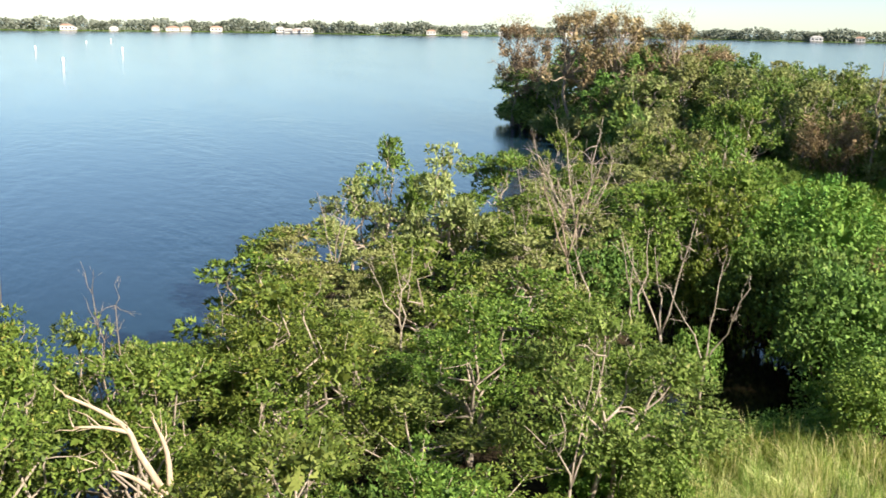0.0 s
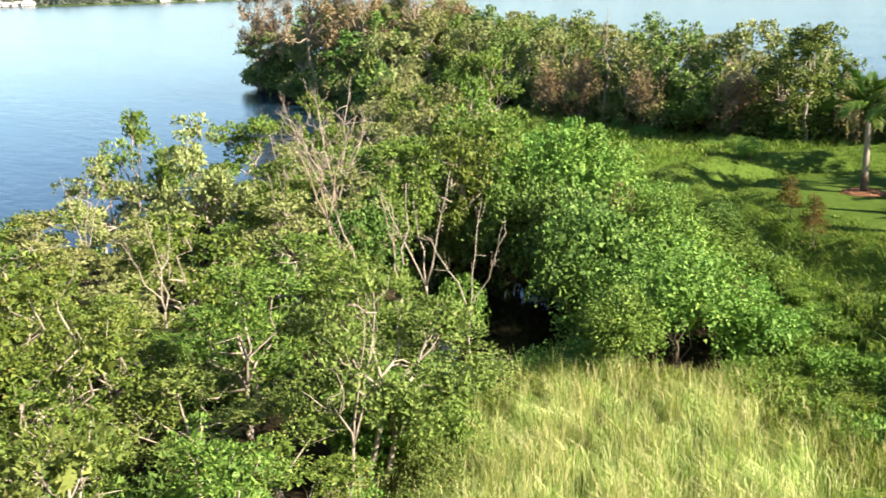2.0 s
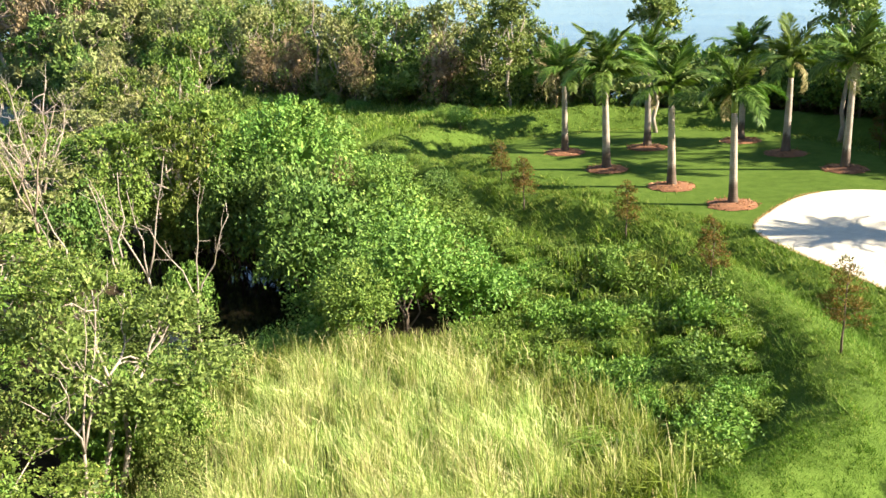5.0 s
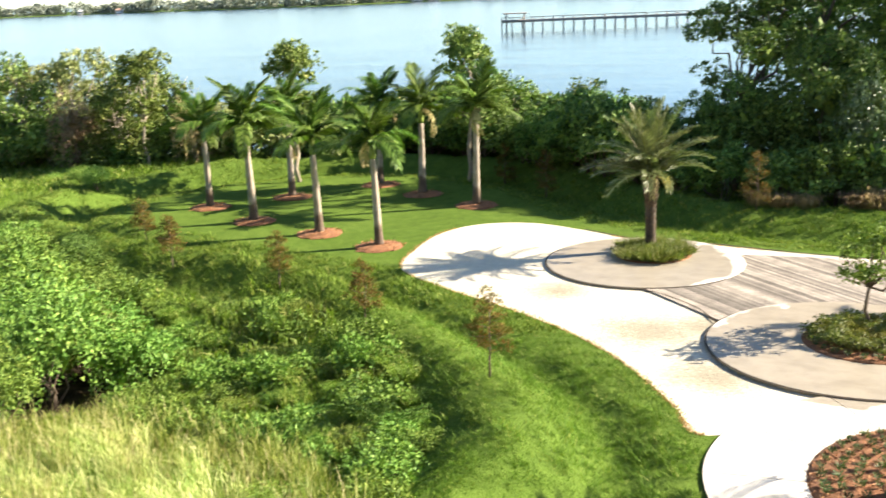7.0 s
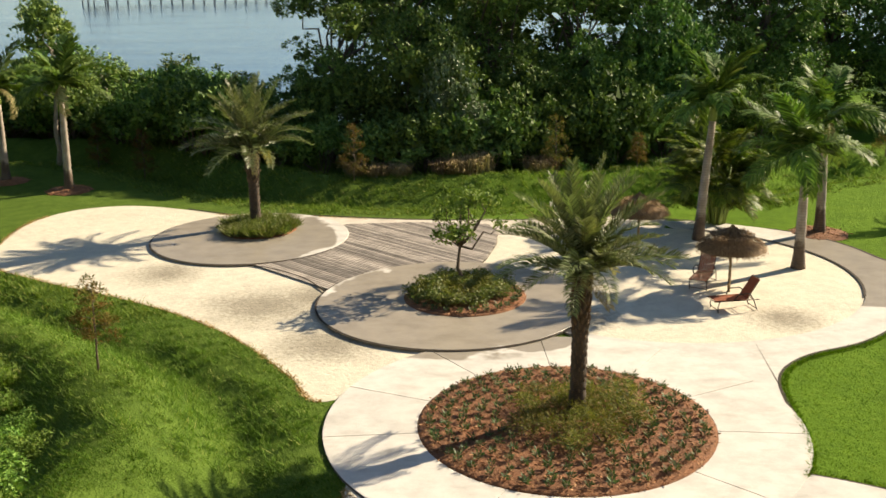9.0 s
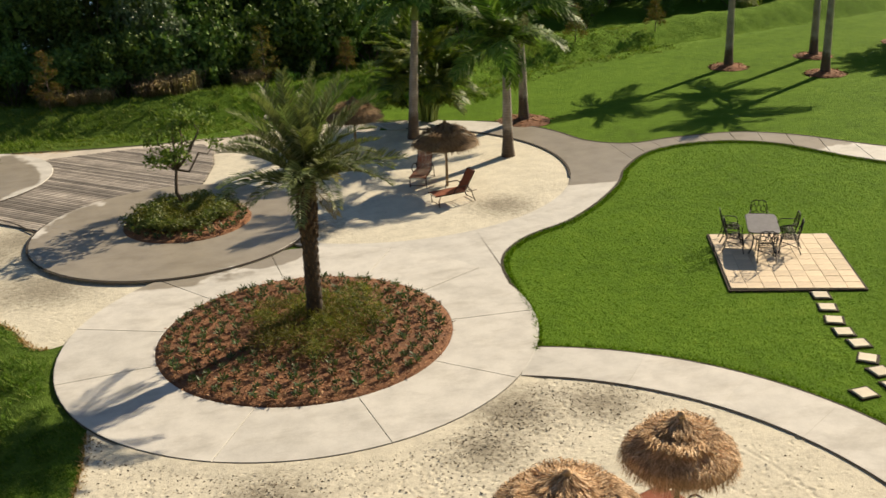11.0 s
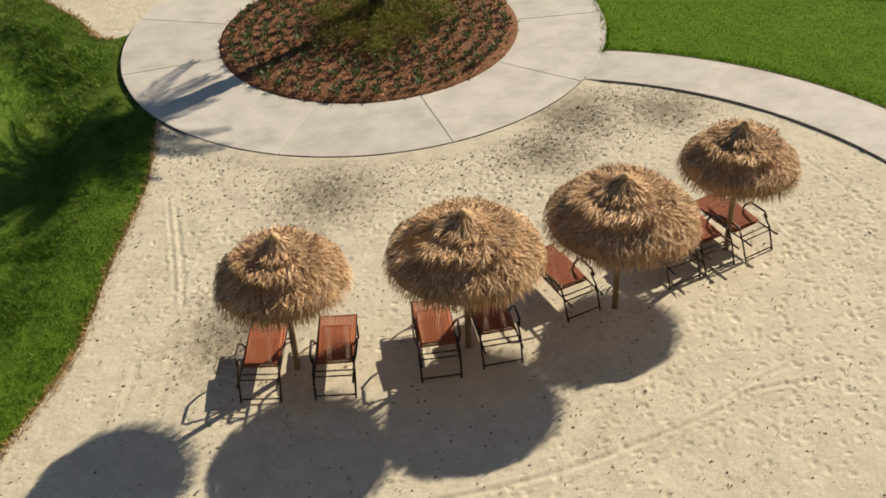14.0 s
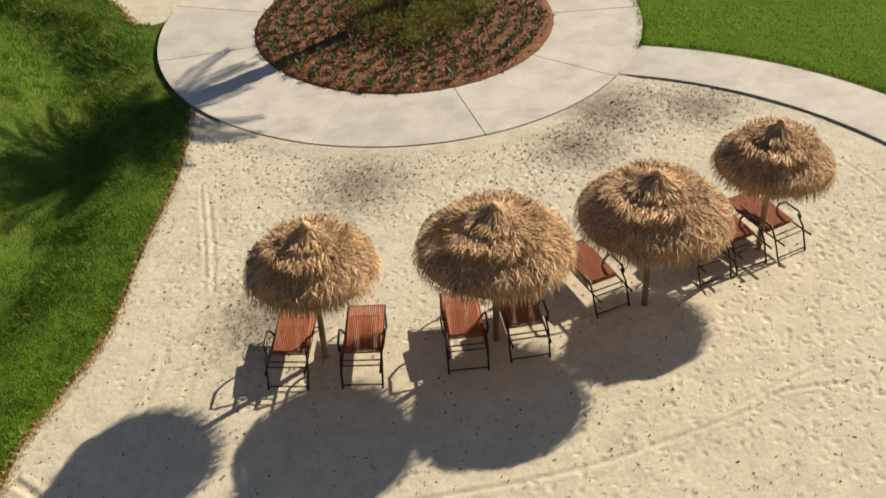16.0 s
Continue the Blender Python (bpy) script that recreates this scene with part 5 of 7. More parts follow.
ROYAL_FRONDS = [frond_mesh("frond", 500 + i, 2.75, d, 60, 0.66, 0.027, M_ROYAL_LEAF, 0.35, s, 0.10, tw) for i, (d, s, tw) in enumerate(((0.75, 0.3, 0.6), (1.3, 0.5, -0.6), (1.75, 0.7, 0.4), (1.0, 0.6, -0.3)))]
ROYAL_DRY = frond_mesh("dry_frond", 520, 2.0, 2.0, 40, 0.45, 0.018, M_DRY_FROND, 0.1, 0.9, 0.1, 0.4)
DATE_FRONDS = [frond_mesh("frond", 540 + i, 2.75, d, 62, 0.42, 0.015, M_DATE_LEAF, 0.75, s, 0.14, tw) for i, (d, s, tw) in enumerate(((0.35, 0.05, 0.4), (0.7, 0.12, -0.5), (1.15, 0.3, 0.5), (0.5, 0.1, -0.2)))]
DATE_DRY = frond_mesh("dry_frond", 560, 2.0, 1.6, 40, 0.34, 0.014, M_DRY_FROND, 0.3, 0.6, 0.14, -0.4)


def mulch_ring(owner, seed, r, chips=260):
    """A low mound of red bark chips."""
    rg = np.random.default_rng(seed)
    rings = []
    for q, z in ((1.0, 0.0), (0.86, 0.07), (0.5, 0.13), (0.0, 0.15)):
        a = np.linspace(0, 2 * np.pi, 24, endpoint=False)
        rr = r * q * (1 + 0.05 * rg.normal(size=24))
        rings.append(np.c_[rr * np.cos(a), rr * np.sin(a), np.full(24, z) + 0.02])
    v = np.vstack(rings)
    f = [[k * 24 + i, k * 24 + (i + 1) % 24, (k + 1) * 24 + (i + 1) % 24, (k + 1) * 24 + i] for k in range(3) for i in range(24)]
    part("mulch", mesh_from("mulch", v, f, M_MULCH_BED, True), None, owner, "ring of red-brown bark mulch")
    a, q = rg.random(chips) * 2 * np.pi, r * np.sqrt(rg.random(chips)) * 1.06
    pos = np.c_[q * np.cos(a), q * np.sin(a), 0.02 + 0.16 * (1 - (q / r / 1.06) ** 2) + 0.02]
    d = unit(rg.normal(size=(chips, 3)) * [1, 1, 0.35])
    v, f = leaf_quads(rg, pos, d, 0.10 + 0.10 * rg.random(chips), 0.022)
    tagged(part("bark_mulch", mesh_from("bark_mulch", v, f, M_MULCH), None, owner), kind="stuff")


def royal_palm(seed, x, y, trunk_h, lean=(0.0, 0.0), size=1.0, ring=1.0, label="royal palm with a smooth grey trunk", fronds=15, rz=0.0):
    rg = np.random.default_rng(seed)
    t = thing("royal_palm", label, "palm tree", (x, y, float(land([(x, y)])[0])), rz, "royal palms")
    h = np.linspace(-0.15, trunk_h, 12)
    k = np.clip(h / trunk_h, 0, 1)
    path = np.c_[lean[0] * k**1.2 * trunk_h, lean[1] * k**1.2 * trunk_h, h]
    rad = np.interp(k, (0, 0.06, 0.2, 0.55, 1.0), (0.30, 0.25, 0.20, 0.175, 0.135)) * size
    part("trunk", tube_mesh("trunk", [(path, rad, 14)], M_ROYAL_BARK), None, t)
    top = path[-1]
    sh = np.linspace(0, 0.95 * size, 7)
    sp = top + np.c_[lean[0] * sh, lean[1] * sh, sh]
    part("crownshaft", tube_mesh("crownshaft", [(sp, np.interp(np.linspace(0, 1, 7), (0, 0.15, 0.7, 1), (0.15, 0.165, 0.12, 0.06)) * size, 10)], M_SHAFT), None, t, "smooth yellow-green crownshaft")
    apex = sp[-1] - np.array([0, 0, 0.12])
    for i in range(fronds):
        q = (i + 0.5) / fronds
        el = 84 - 92 * q**1.05 + rg.normal() * 5
        az = i * 137.5 + rg.normal() * 9
        me = ROYAL_FRONDS[int(np.clip(q * 3.6 + rg.normal() * 0.5, 0, 3))] if q < 0.93 or ring == 0 else ROYAL_DRY
        f = part("frond", me, None, t)
        s = size * (0.88 + 0.2 * rg.random()) * (0.8 if q < 0.1 else 1)
        f.matrix_basis = Matrix.LocRotScale(Vector(apex), Euler((rg.normal() * 0.25, -radians(el), radians(az)), "XYZ"), (s, s, s))
    if ring:
        mulch_ring(t, seed + 7, ring)
    return t


PALMS = ((-20.5, 42.65, 4.15, -0.03, 0.02), (-24.6, 44.45, 4.0, -0.02, 0.0), (-29.5, 46.3, 4.3, -0.02, 0.01), (-34.1, 49.1, 3.9, -0.01, 0.0), (-19.2, 52.5, 4.6, -0.03, 0.0), (-23.4, 54.9, 4.2, -0.02, 0.01), (-27.2, 57.3, 4.3, -0.02, 0.0), (-30.8, 52.7, 4.5, -0.01, 0.0))
for i, (x, y, h, lx_, ly_) in enumerate(PALMS):
    royal_palm(600 + i, x, y, h, (lx_, ly_), 1.0 + 0.05 * (i % 3 - 1), 1.15, "royal palm with a grey trunk in a red mulch ring", rz=40 * i)
royal_palm(620, 10.55, 41.4, 4.9, (0.075, 0.0), 0.98, 0, "tall royal palm standing in beach sand", 15, 20)
royal_palm(621, 13.27, 37.2, 3.6, (0.03, 0.0), 1.0, 0, "royal palm with a swollen grey trunk in sand", 15, 75)
royal_palm(622, 15.75, 42.0, 4.0, (0.03, 0.0), 1.02, 1.2, "royal palm in a red mulch ring by the walk", 15, 130)
for i, (x, y, h) in enumerate(((29.4, 47.9, 4.6), (34.8, 48.3, 4.8), (32.7, 44.3, 4.5), (31.6, 21.6, 4.6), (59.0, 44.6, 4.6), (50.0, 36.4, 4.4))):
    royal_palm(630 + i, x, y, h, (0.0, 0.0), 1.0, 1.0, "royal palm with a dark trunk on the mown lawn", 14, 50 * i)


def date_palm(seed, x, y, trunk_h, label, size=1.0, fronds=46, lean=0.0):
    rg = np.random.default_rng(seed)
    t = thing("date_palm", label, "palm tree", (x, y, 0.05), group="date palms")
    h = np.linspace(-0.1, trunk_h, 26)
    k = np.clip(h / trunk_h, 0, 1)
    path = np.c_[lean * k * trunk_h, 0 * h, h]
    rad = np.interp(k, (0, 0.08, 0.2, 0.68, 0.74, 1.0), (0.29, 0.24, 0.215, 0.205, 0.215, 0.20)) * (1 + 0.05 * np.cos(np.arange(26) * np.pi)) * size
    part("trunk", tube_mesh("trunk", [(path, rad, 12)], M_DATE_BARK), None, t)
    # old leaf bases, small below and rough near the crown
    pieces = []
    for i in range(230):
        q = 0.05 + 0.97 * (i / 230)
        big = 0.45 + 0.55 * float(smoothstep(0.5, 0.75, q))
        a = i * 2.39996
        c = np.array([lean * q * trunk_h, 0, q * trunk_h - 0.12])
        o = np.array([math.cos(a), math.sin(a), 0])
        p0, p1 = c + o * 0.15 * size, c + o * (0.17 + (0.09 + 0.09 * rg.random()) * (big - 0.2)) * size + np.array([0, 0, (0.20 + 0.08 * rg.random()) * big])
        pieces.append((np.array([p0, (p0 + p1) / 2 + o * 0.03, p1]), (0.06 * size, 0.05 * size * big, 0.022), 5))
    tagged(part("boot_bark", tube_mesh("boot_bark", pieces, M_BOOT, False), None, t, "rough brown stubs of cut fronds"), kind="stuff")
    apex = np.array([lean * trunk_h, 0, trunk_h + 0.05])
    for i in range(fronds):
        q = (i + 0.5) / fronds
        el = 86 - 70 * q**0.9 + rg.normal() * 5
        az = i * 137.5 + rg.normal() * 9
        me = DATE_DRY if q > 0.95 else DATE_FRONDS[int(np.clip(q * 3.2 + rg.normal() * 0.6, 0, 2))]
        f = part("frond", me, None, t)
        s = size * (0.85 + 0.22 * rg.random())
        f.matrix_basis = Matrix.LocRotScale(Vector(apex) + Vector((0, 0, -0.35 * q)), Euler((rg.normal() * 0.3, -radians(el), radians(az)), "XYZ"), (s, s, s))
    return t


date_palm(700, 3.38, 24.55, 4.0, "date palm with a dark ringed trunk in the round bed", 0.95, lean=0.015)
date_palm(701, -8.2, 44.4, 3.55, "date palm with a dense crown on the terrace", 1.08)


M_CLUMP = leaf_mat("clump_frond", ((0.0, (0.050, 0.080, 0.014)), (0.5, (0.110, 0.165, 0.026)), (0.9, (0.21, 0.25, 0.045)), (1.0, (0.34, 0.32, 0.07))), 0.5, 0.25, gloss=0.3)
CLUMP_FRONDS = [frond_mesh("frond", 570 + i, 2.4, d, 44, 0.55, 0.026, M_CLUMP, 0.3, s, 0.10, tw) for i, (d, s, tw) in enumerate(((0.9, 0.4, 0.5), (1.4, 0.6, -0.5), (1.9, 0.8, 0.3)))]


def clump_palm(seed, x, y, s, label):
    """Many arching canes from one root."""
    rg = np.random.default_rng(seed)
    t = thing("clump_palm", label, "palm clump", (x, y, 0.0), group="clump palms")
    canes = []
    for i in range(30):
        a = i * 2.4
        o = np.array([math.cos(a), math.sin(a), 0]) * (0.6 + 0.5 * rg.random())
        h = (0.5 + 2.1 * rg.random()) * s
        p = np.array([o * 0.25 * s + [0, 0, -0.1], o * 0.4 * s + [0, 0, h * 0.5], o * 0.6 * s + [0, 0, h]])
        canes.append((p, (0.05, 0.04, 0.03), 6))
        for j in range(4):
            f = part("frond", CLUMP_FRONDS[int(rg.integers(3))], None, t)
            q = s * (0.50 + 0.25 * rg.random())
            f.matrix_basis = Matrix.LocRotScale(Vector(p[-1]), Euler((rg.normal() * 0.3, -radians(58 + 26 * rg.random() - 11 * j), math.radians(math.degrees(a) + rg.normal() * 40)), "XYZ"), (q, q, q))
    part("cane", tube_mesh("cane", canes, M_SHAFT), None, t)
    return t


clump_palm(720, 11.9, 43.9, 1.3, "dense green palm clump beside the walk")
big_clump = clump_palm(721, 42.4, 48.4, 1.35, "dark bushy palm clump on the lawn")
mulch_ring(big_clump, 722, 2.4, 300)


def cypress(seed, x, y, h, label, bare=0.25):
    rg = np.random.default_rng(seed)
    t = thing("young_cypress", label, "sapling", (x, y, float(land([(x, y)])[0])), group="young cypresses")
    wood = [(limb(rg, np.array([0, 0, -0.1]), np.array([0.05, 0.03, h]), 0.01, 6), np.linspace(0.035, 0.008, 6) * h / 2.4, 6)]
    lobes = []
    for i in range(16):
        z = h * (bare + (0.97 - bare) * (i + 0.5) / 16)
        r = 0.30 * h * (1 - z / h) ** 0.6 * (0.7 + 0.5 * rg.random()) + 0.08
        a = i * 2.4
        e = np.array([math.cos(a) * r, math.sin(a) * r, z + 0.1])
        wood.append((limb(rg, np.array([0.02, 0, z - 0.1]), e, 0.05, 4), (0.010, 0.008, 0.006, 0.003), 4))
        lobes.append((*(e * [0.7, 0.7, 1]), 0.11 * h * (1.15 - 0.6 * z / h), 0.8))
    part("trunk", tube_mesh("trunk", wood[:1], M_DARK_BARK), None, t)
    tagged(part("branchwork", tube_mesh("branchwork", wood[1:], M_DARK_BARK), None, t), kind="stuff")
    part("foliage", crown_mesh("foliage", rg, lobes, 2300, 0.11, 0.015, M_CYPRESS, 12, 0.055, shell=0.9), None, t)
    return t


for i, (x, y, h) in enumerate(((-9.1, 25.5, 2.5), (-14.8, 29.4, 2.3), (-20.2, 33.1, 2.1), (-26.4, 34.9, 2.2), (-29.2, 36.9, 1.9))):
    cypress(740 + i, x, y, h, "young reddish-brown cypress on the grass bank", 0.3)
for i, (x, y, h) in enumerate(((-20.2, 60.4, 2.6), (-16.4, 56.4, 2.7), (-4.4, 51.4, 2.8), (5.9, 53.2, 3.0), (10.2, 53.4, 1.8), (24.5, 56.6, 2.2), (30.5, 58.2, 2.0))):
    cypress(760 + i, x, y, h, "young green cypress before the wood", 0.12)

# ---------- thatched umbrellas ----------
def umbrella(x, y, radius, tip, label, mat=M_THATCH, seed=800, rz=0.0, ground=0.01, dense=1.0, torn=None):
    """A low dome of shaggy straw in three ragged tiers; torn: heading of a hole in the thatch."""
    rg = np.random.default_rng(seed)
    t = thing("thatched_umbrella", label, "umbrella", (x, y, ground), rz, "thatched umbrellas on the beach")
    part("pole", tube_mesh("pole", [(np.array([(0, 0, -0.3), (0.01, 0, 0.9), (0, 0.01, tip - 0.12)]), (0.055, 0.052, 0.045), 10)], M_POLE), None, t, "round weathered wooden pole")
    rise = tip - 0.30

    def roof(r):
        q = r / radius
        return rise - 0.54 * (0.42 * q + 0.58 * q**2.4) + 0.24 * np.exp(-((q / 0.16) ** 2))

    def open_at(b, r):
        if torn is None:
            return np.zeros(np.shape(b), bool)
        w = (b - radians(torn) + np.pi) % (2 * np.pi) - np.pi
        return (w / 0.48) ** 2 + ((r / radius - 0.52) / 0.17) ** 2 < 1

    n = 48
    a = np.linspace(0, 2 * np.pi, n, endpoint=False)
    rr = np.linspace(0.02, 0.93, 13) * radius
    v = np.vstack([np.c_[r * np.cos(a), r * np.sin(a), roof(r) - 0.07 - 0.30 * open_at(a, r)] for r in rr])
    f = [[k * n + i, (k + 1) * n + i, (k + 1) * n + (i + 1) % n, k * n + (i + 1) % n] for k in range(12) for i in range(n)]
    part("under_thatch", mesh_from("under_thatch", v, f, mat, True), None, t, "dense dark underside of the thatch")
    for b in np.linspace(0, 2 * np.pi, 8, endpoint=False):
        s = (np.array([(0.04 * math.cos(b), 0.04 * math.sin(b), roof(0.0) - 0.16), (0.9 * radius * math.cos(b), 0.9 * radius * math.sin(b), roof(0.9 * radius) - 0.11)]), (0.018, 0.014), 5)
        part("rib", tube_mesh("rib", [s], M_POLE), None, t)
    # tiers of straw: start and end of the tier, thickness of its butt, strands
    tiers = ((0.56, 1.00, 0.06, 3300), (0.30, 0.70, 0.19, 2600), (0.02, 0.42, 0.13, 1700))
    for k, (r0, r1, butt, m) in enumerate(tiers):
        m = int(m * dense * radius)
        b = rg.random(m) * 2 * np.pi
        q = rg.random(m) ** 0.75
        wave = 1 + 0.035 * np.sin(b * 7 + k * 2 + seed) + 0.025 * np.sin(b * 13 + k)
        end = radius * (r0 + (r1 * wave - r0) * (0.30 + 0.70 * q)) * (0.97 + 0.07 * rg.random(m))
        start = np.maximum(radius * 0.012, end - radius * (0.13 + 0.11 * rg.random(m)))
        keep = ~open_at(b, end) & ~open_at(b, start)
        b, q, end, start = b[keep], q[keep], end[keep], start[keep]
        m = len(b)
        thick = butt * q * (0.55 + 0.65 * rg.random(m))
        shag = 0.10 * rg.random(m) ** 1.8
        tw = rg.normal(size=m) * 0.17 * (radius / np.maximum(end, 0.25)) ** 0.5
        over = np.maximum(0, end - radius * 0.95)
        mid = start + (end - start) * 0.6
        p0 = np.c_[start * np.cos(b), start * np.sin(b), roof(start) + thick * 0.35]
        p1 = np.c_[mid * np.cos(b + tw * 0.5), mid * np.sin(b + tw * 0.5), roof(mid) + thick + 0.018 + shag * 0.6]
        p2 = np.c_[(end - over * 0.55) * np.cos(b + tw), (end - over * 0.55) * np.sin(b + tw), roof(np.minimum(end, radius)) + thick * 0.8 + shag - over * 1.5]
        roll = rg.normal(size=m) * 0.3
        w = np.c_[-np.sin(b) * np.cos(roll), np.cos(b) * np.cos(roll), np.sin(roll)] * (0.005 + 0.008 * rg.random(m))[:, None]
        vv = np.stack([p0, p1 + w, p2, p1 - w], 1).reshape(-1, 3)
        part("thatch_tier", mesh_from("thatch", vv, np.arange(4 * m).reshape(-1, 4), mat), None, t)
    # hanging fringe under the rim
    m = int(1500 * dense * radius)
    b = rg.random(m) * 2 * np.pi
    r = radius * (0.90 + 0.08 * rg.random(m))
    ln = 0.08 + 0.10 * rg.random(m)
    p0 = np.c_[r * np.cos(b), r * np.sin(b), roof(r) - 0.02]
    p1 = p0 + np.c_[np.cos(b) * ln * 0.45, np.sin(b) * ln * 0.45, -ln]
    w = np.c_[-np.sin(b), np.cos(b), 0 * b] * 0.005
    vv = np.stack([p0 - w, p0 + w, p1], 1).reshape(-1, 3)
    part("fringe", mesh_from("fringe", vv, np.arange(3 * m).reshape(-1, 3), mat), None, t, "hanging straw fringe")
    if torn is not None:
        b = radians(torn) + np.array((0.30, 0.42, -0.2))
        straps = [(np.array([(0.62 * radius * math.cos(q), 0.62 * radius * math.sin(q), roof(0.62 * radius) + 0.06), (0.50 * radius * math.cos(q - 0.1), 0.50 * radius * math.sin(q - 0.1), roof(0.5 * radius) + 0.02), (0.34 * radius * math.cos(q), 0.34 * radius * math.sin(q), roof(0.34 * radius) + 0.10)]), 0.009, 5) for q in b]
        part("loose_straps", tube_mesh("loose_straps", straps, M_POLE), None, t, "pale loose battens in the torn thatch")
    part("cap", tube_mesh("cap", [(np.array([(0, 0, roof(0.0) - 0.05), (0, 0, roof(0.0) + 0.06), (0.01, 0, tip)]), (0.09, 0.055, 0.022), 9)], mat), None, t, "bound straw tip")
    return t


umbrella(-0.09, 12.33, 1.05, 2.68, "pale straw umbrella over two loungers", seed=801)
umbrella(2.66, 12.1, 1.26, 2.72, "wide straw umbrella with a torn thatch", seed=802, rz=50, torn=125)
umbrella(5.25, 12.38, 1.25, 2.68, "wide pale straw umbrella on the beach", seed=803, rz=120)
umbrella(7.69, 13.35, 1.03, 2.62, "small pale straw umbrella near the walk", seed=804, rz=200)
umbrella(9.95, 34.5, 1.26, 2.42, "brown straw umbrella in the round beach", M_THATCH_OLD, 805, 20, dense=0.4)
umbrella(7.75, 39.8, 1.23, 2.40, "brown straw umbrella by the palm clump", M_THATCH_OLD, 806, 80, dense=0.4)


# ---------- sun loungers ----------
def bar(pts, r=0.017, sides=6):
    return (np.array(pts, float), r, sides)


SLATS = {}


def sling(name, owner, w, length, label):
    """A panel of slats between two end rails; it starts at the origin and runs along +y."""
    loop = np.array([(-w / 2, 0.012, 0.006), (w / 2, 0.012, 0.006), (w / 2, length - 0.012, 0.006), (-w / 2, length - 0.012, 0.006), (-w / 2, 0.012, 0.006)])
    p = part(name, mesh_from(name, *tube(loop, 0.013, 6), M_SLING, True), None, owner, label)
    n = 17
    if (w, length) not in SLATS:
        me = bpy.data.meshes.new("slat")
        bm = box_bm(w / n - 0.007, length, 0.012, (0, length / 2, 0.008), 0.003)
        bm.to_mesh(me)
        bm.free()
        me.materials.append(M_SLING)
        SLATS[(w, length)] = me
    for i in range(n):
        q = part("slat", SLATS[(w, length)], None, p)
        q.matrix_basis = pose(-w / 2 + w * (i + 0.5) / n, 0, 0)
    return p


def lounger(label, back=None):
    """The foot end lies along +y, the hinge at the origin; back: degrees of the raised backrest, or None when folded over the seat."""
    t = thing("sun_lounger", label, "sun lounger", group="sun loungers")
    w = 0.30
    h = 0.40
    s = sling("seat", t, 0.56, 1.12, "terracotta slatted seat")
    s.matrix_basis = pose(0, 0.0, h)
    if back is None:
        b = sling("backrest", t, 0.50, 0.74, "terracotta backrest folded over the seat")
        b.matrix_basis = pose(0, 0.02, h + 0.05, 4, 0, 0)
        edge = [bar([(-0.26, 0.0, h + 0.05), (-0.26, 0.70, h + 0.10), (-0.20, 0.76, h + 0.105), (0.20, 0.76, h + 0.105), (0.26, 0.70, h + 0.10), (0.26, 0.0, h + 0.05)], 0.013)]
    else:
        b = sling("backrest", t, 0.52, 0.76, "terracotta backrest set upright")
        b.matrix_basis = pose(0, 0.0, h, 180 - back, 0, 0)
        c, s_ = math.cos(radians(back)), math.sin(radians(back))
        edge = [bar([(-0.27, 0, h), (-0.27, -0.74 * c, h + 0.74 * s_), (-0.2, -0.79 * c, h + 0.79 * s_), (0.2, -0.79 * c, h + 0.79 * s_), (0.27, -0.74 * c, h + 0.74 * s_), (0.27, 0, h)], 0.014)]
    part("back_frame", tube_mesh("back_frame", edge, M_SLING if back is None else M_BRONZE), None, t)
    part("seat_frame", tube_mesh("seat_frame", [bar([(-w, -0.42, h - 0.02), (-w, 1.14, h - 0.01), (w, 1.14, h - 0.01), (w, -0.42, h - 0.02)]), bar([(-w, -0.12, h - 0.03), (w, -0.12, h - 0.03)], 0.012), bar([(-w, -0.24, h - 0.03), (w, -0.24, h - 0.03)], 0.012)], M_BRONZE), None, t, "dark bronze tube frame")
    for sx in (-1, 1):
        part("leg", tube_mesh("leg", [bar([(sx * w, 0.95, h), (sx * w, 1.02, 0.2), (sx * w, 1.0, 0.0)])], M_BRONZE), None, t)
        part("leg", tube_mesh("leg", [bar([(sx * w, -0.05, 0.60), (sx * (w + 0.02), -0.20, 0.42), (sx * (w + 0.01), -0.36, 0.0)])], M_BRONZE), None, t)
        part("armrest", tube_mesh("armrest", [bar([(sx * w, 0.46, h), (sx * (w + 0.05), 0.42, 0.52), (sx * (w + 0.06), 0.32, 0.61), (sx * (w + 0.05), -0.02, 0.62), (sx * (w + 0.02), -0.12, 0.55)], 0.02)], M_BRONZE), None, t)
    part("brace", tube_mesh("brace", [bar([(-w, -0.34, 0.06), (w, -0.34, 0.06)], 0.013)], M_BRONZE), None, t)
    part("brace", tube_mesh("brace", [bar([(-w, 1.0, 0.08), (w, 1.0, 0.08)], 0.013)], M_BRONZE), None, t)
    return t


folded = lounger("terracotta slat lounger with its back folded down")
plant(folded, -0.64, 12.08, -13, z=0.02)
for x, y, r in ((0.48, 11.86, -11), (2.11, 11.83, -5), (3.09, 11.88, -1), (4.60, 12.66, 15), (8.05, 13.36, 18), (7.25, 13.18, 15), (6.53, 12.98, 13)):
    plant(folded, x, y, r, z=0.02)
raised = lounger("terracotta slat lounger with its back raised", 58)
plant(raised, 9.4, 35.6, 152, z=0.016)
plant(raised, 9.95, 32.75, 100, z=0.016)

# ---------- the iron table and its chairs ----------
TABLE_AT, TABLE_RZ = (16.71, 24.9), -28


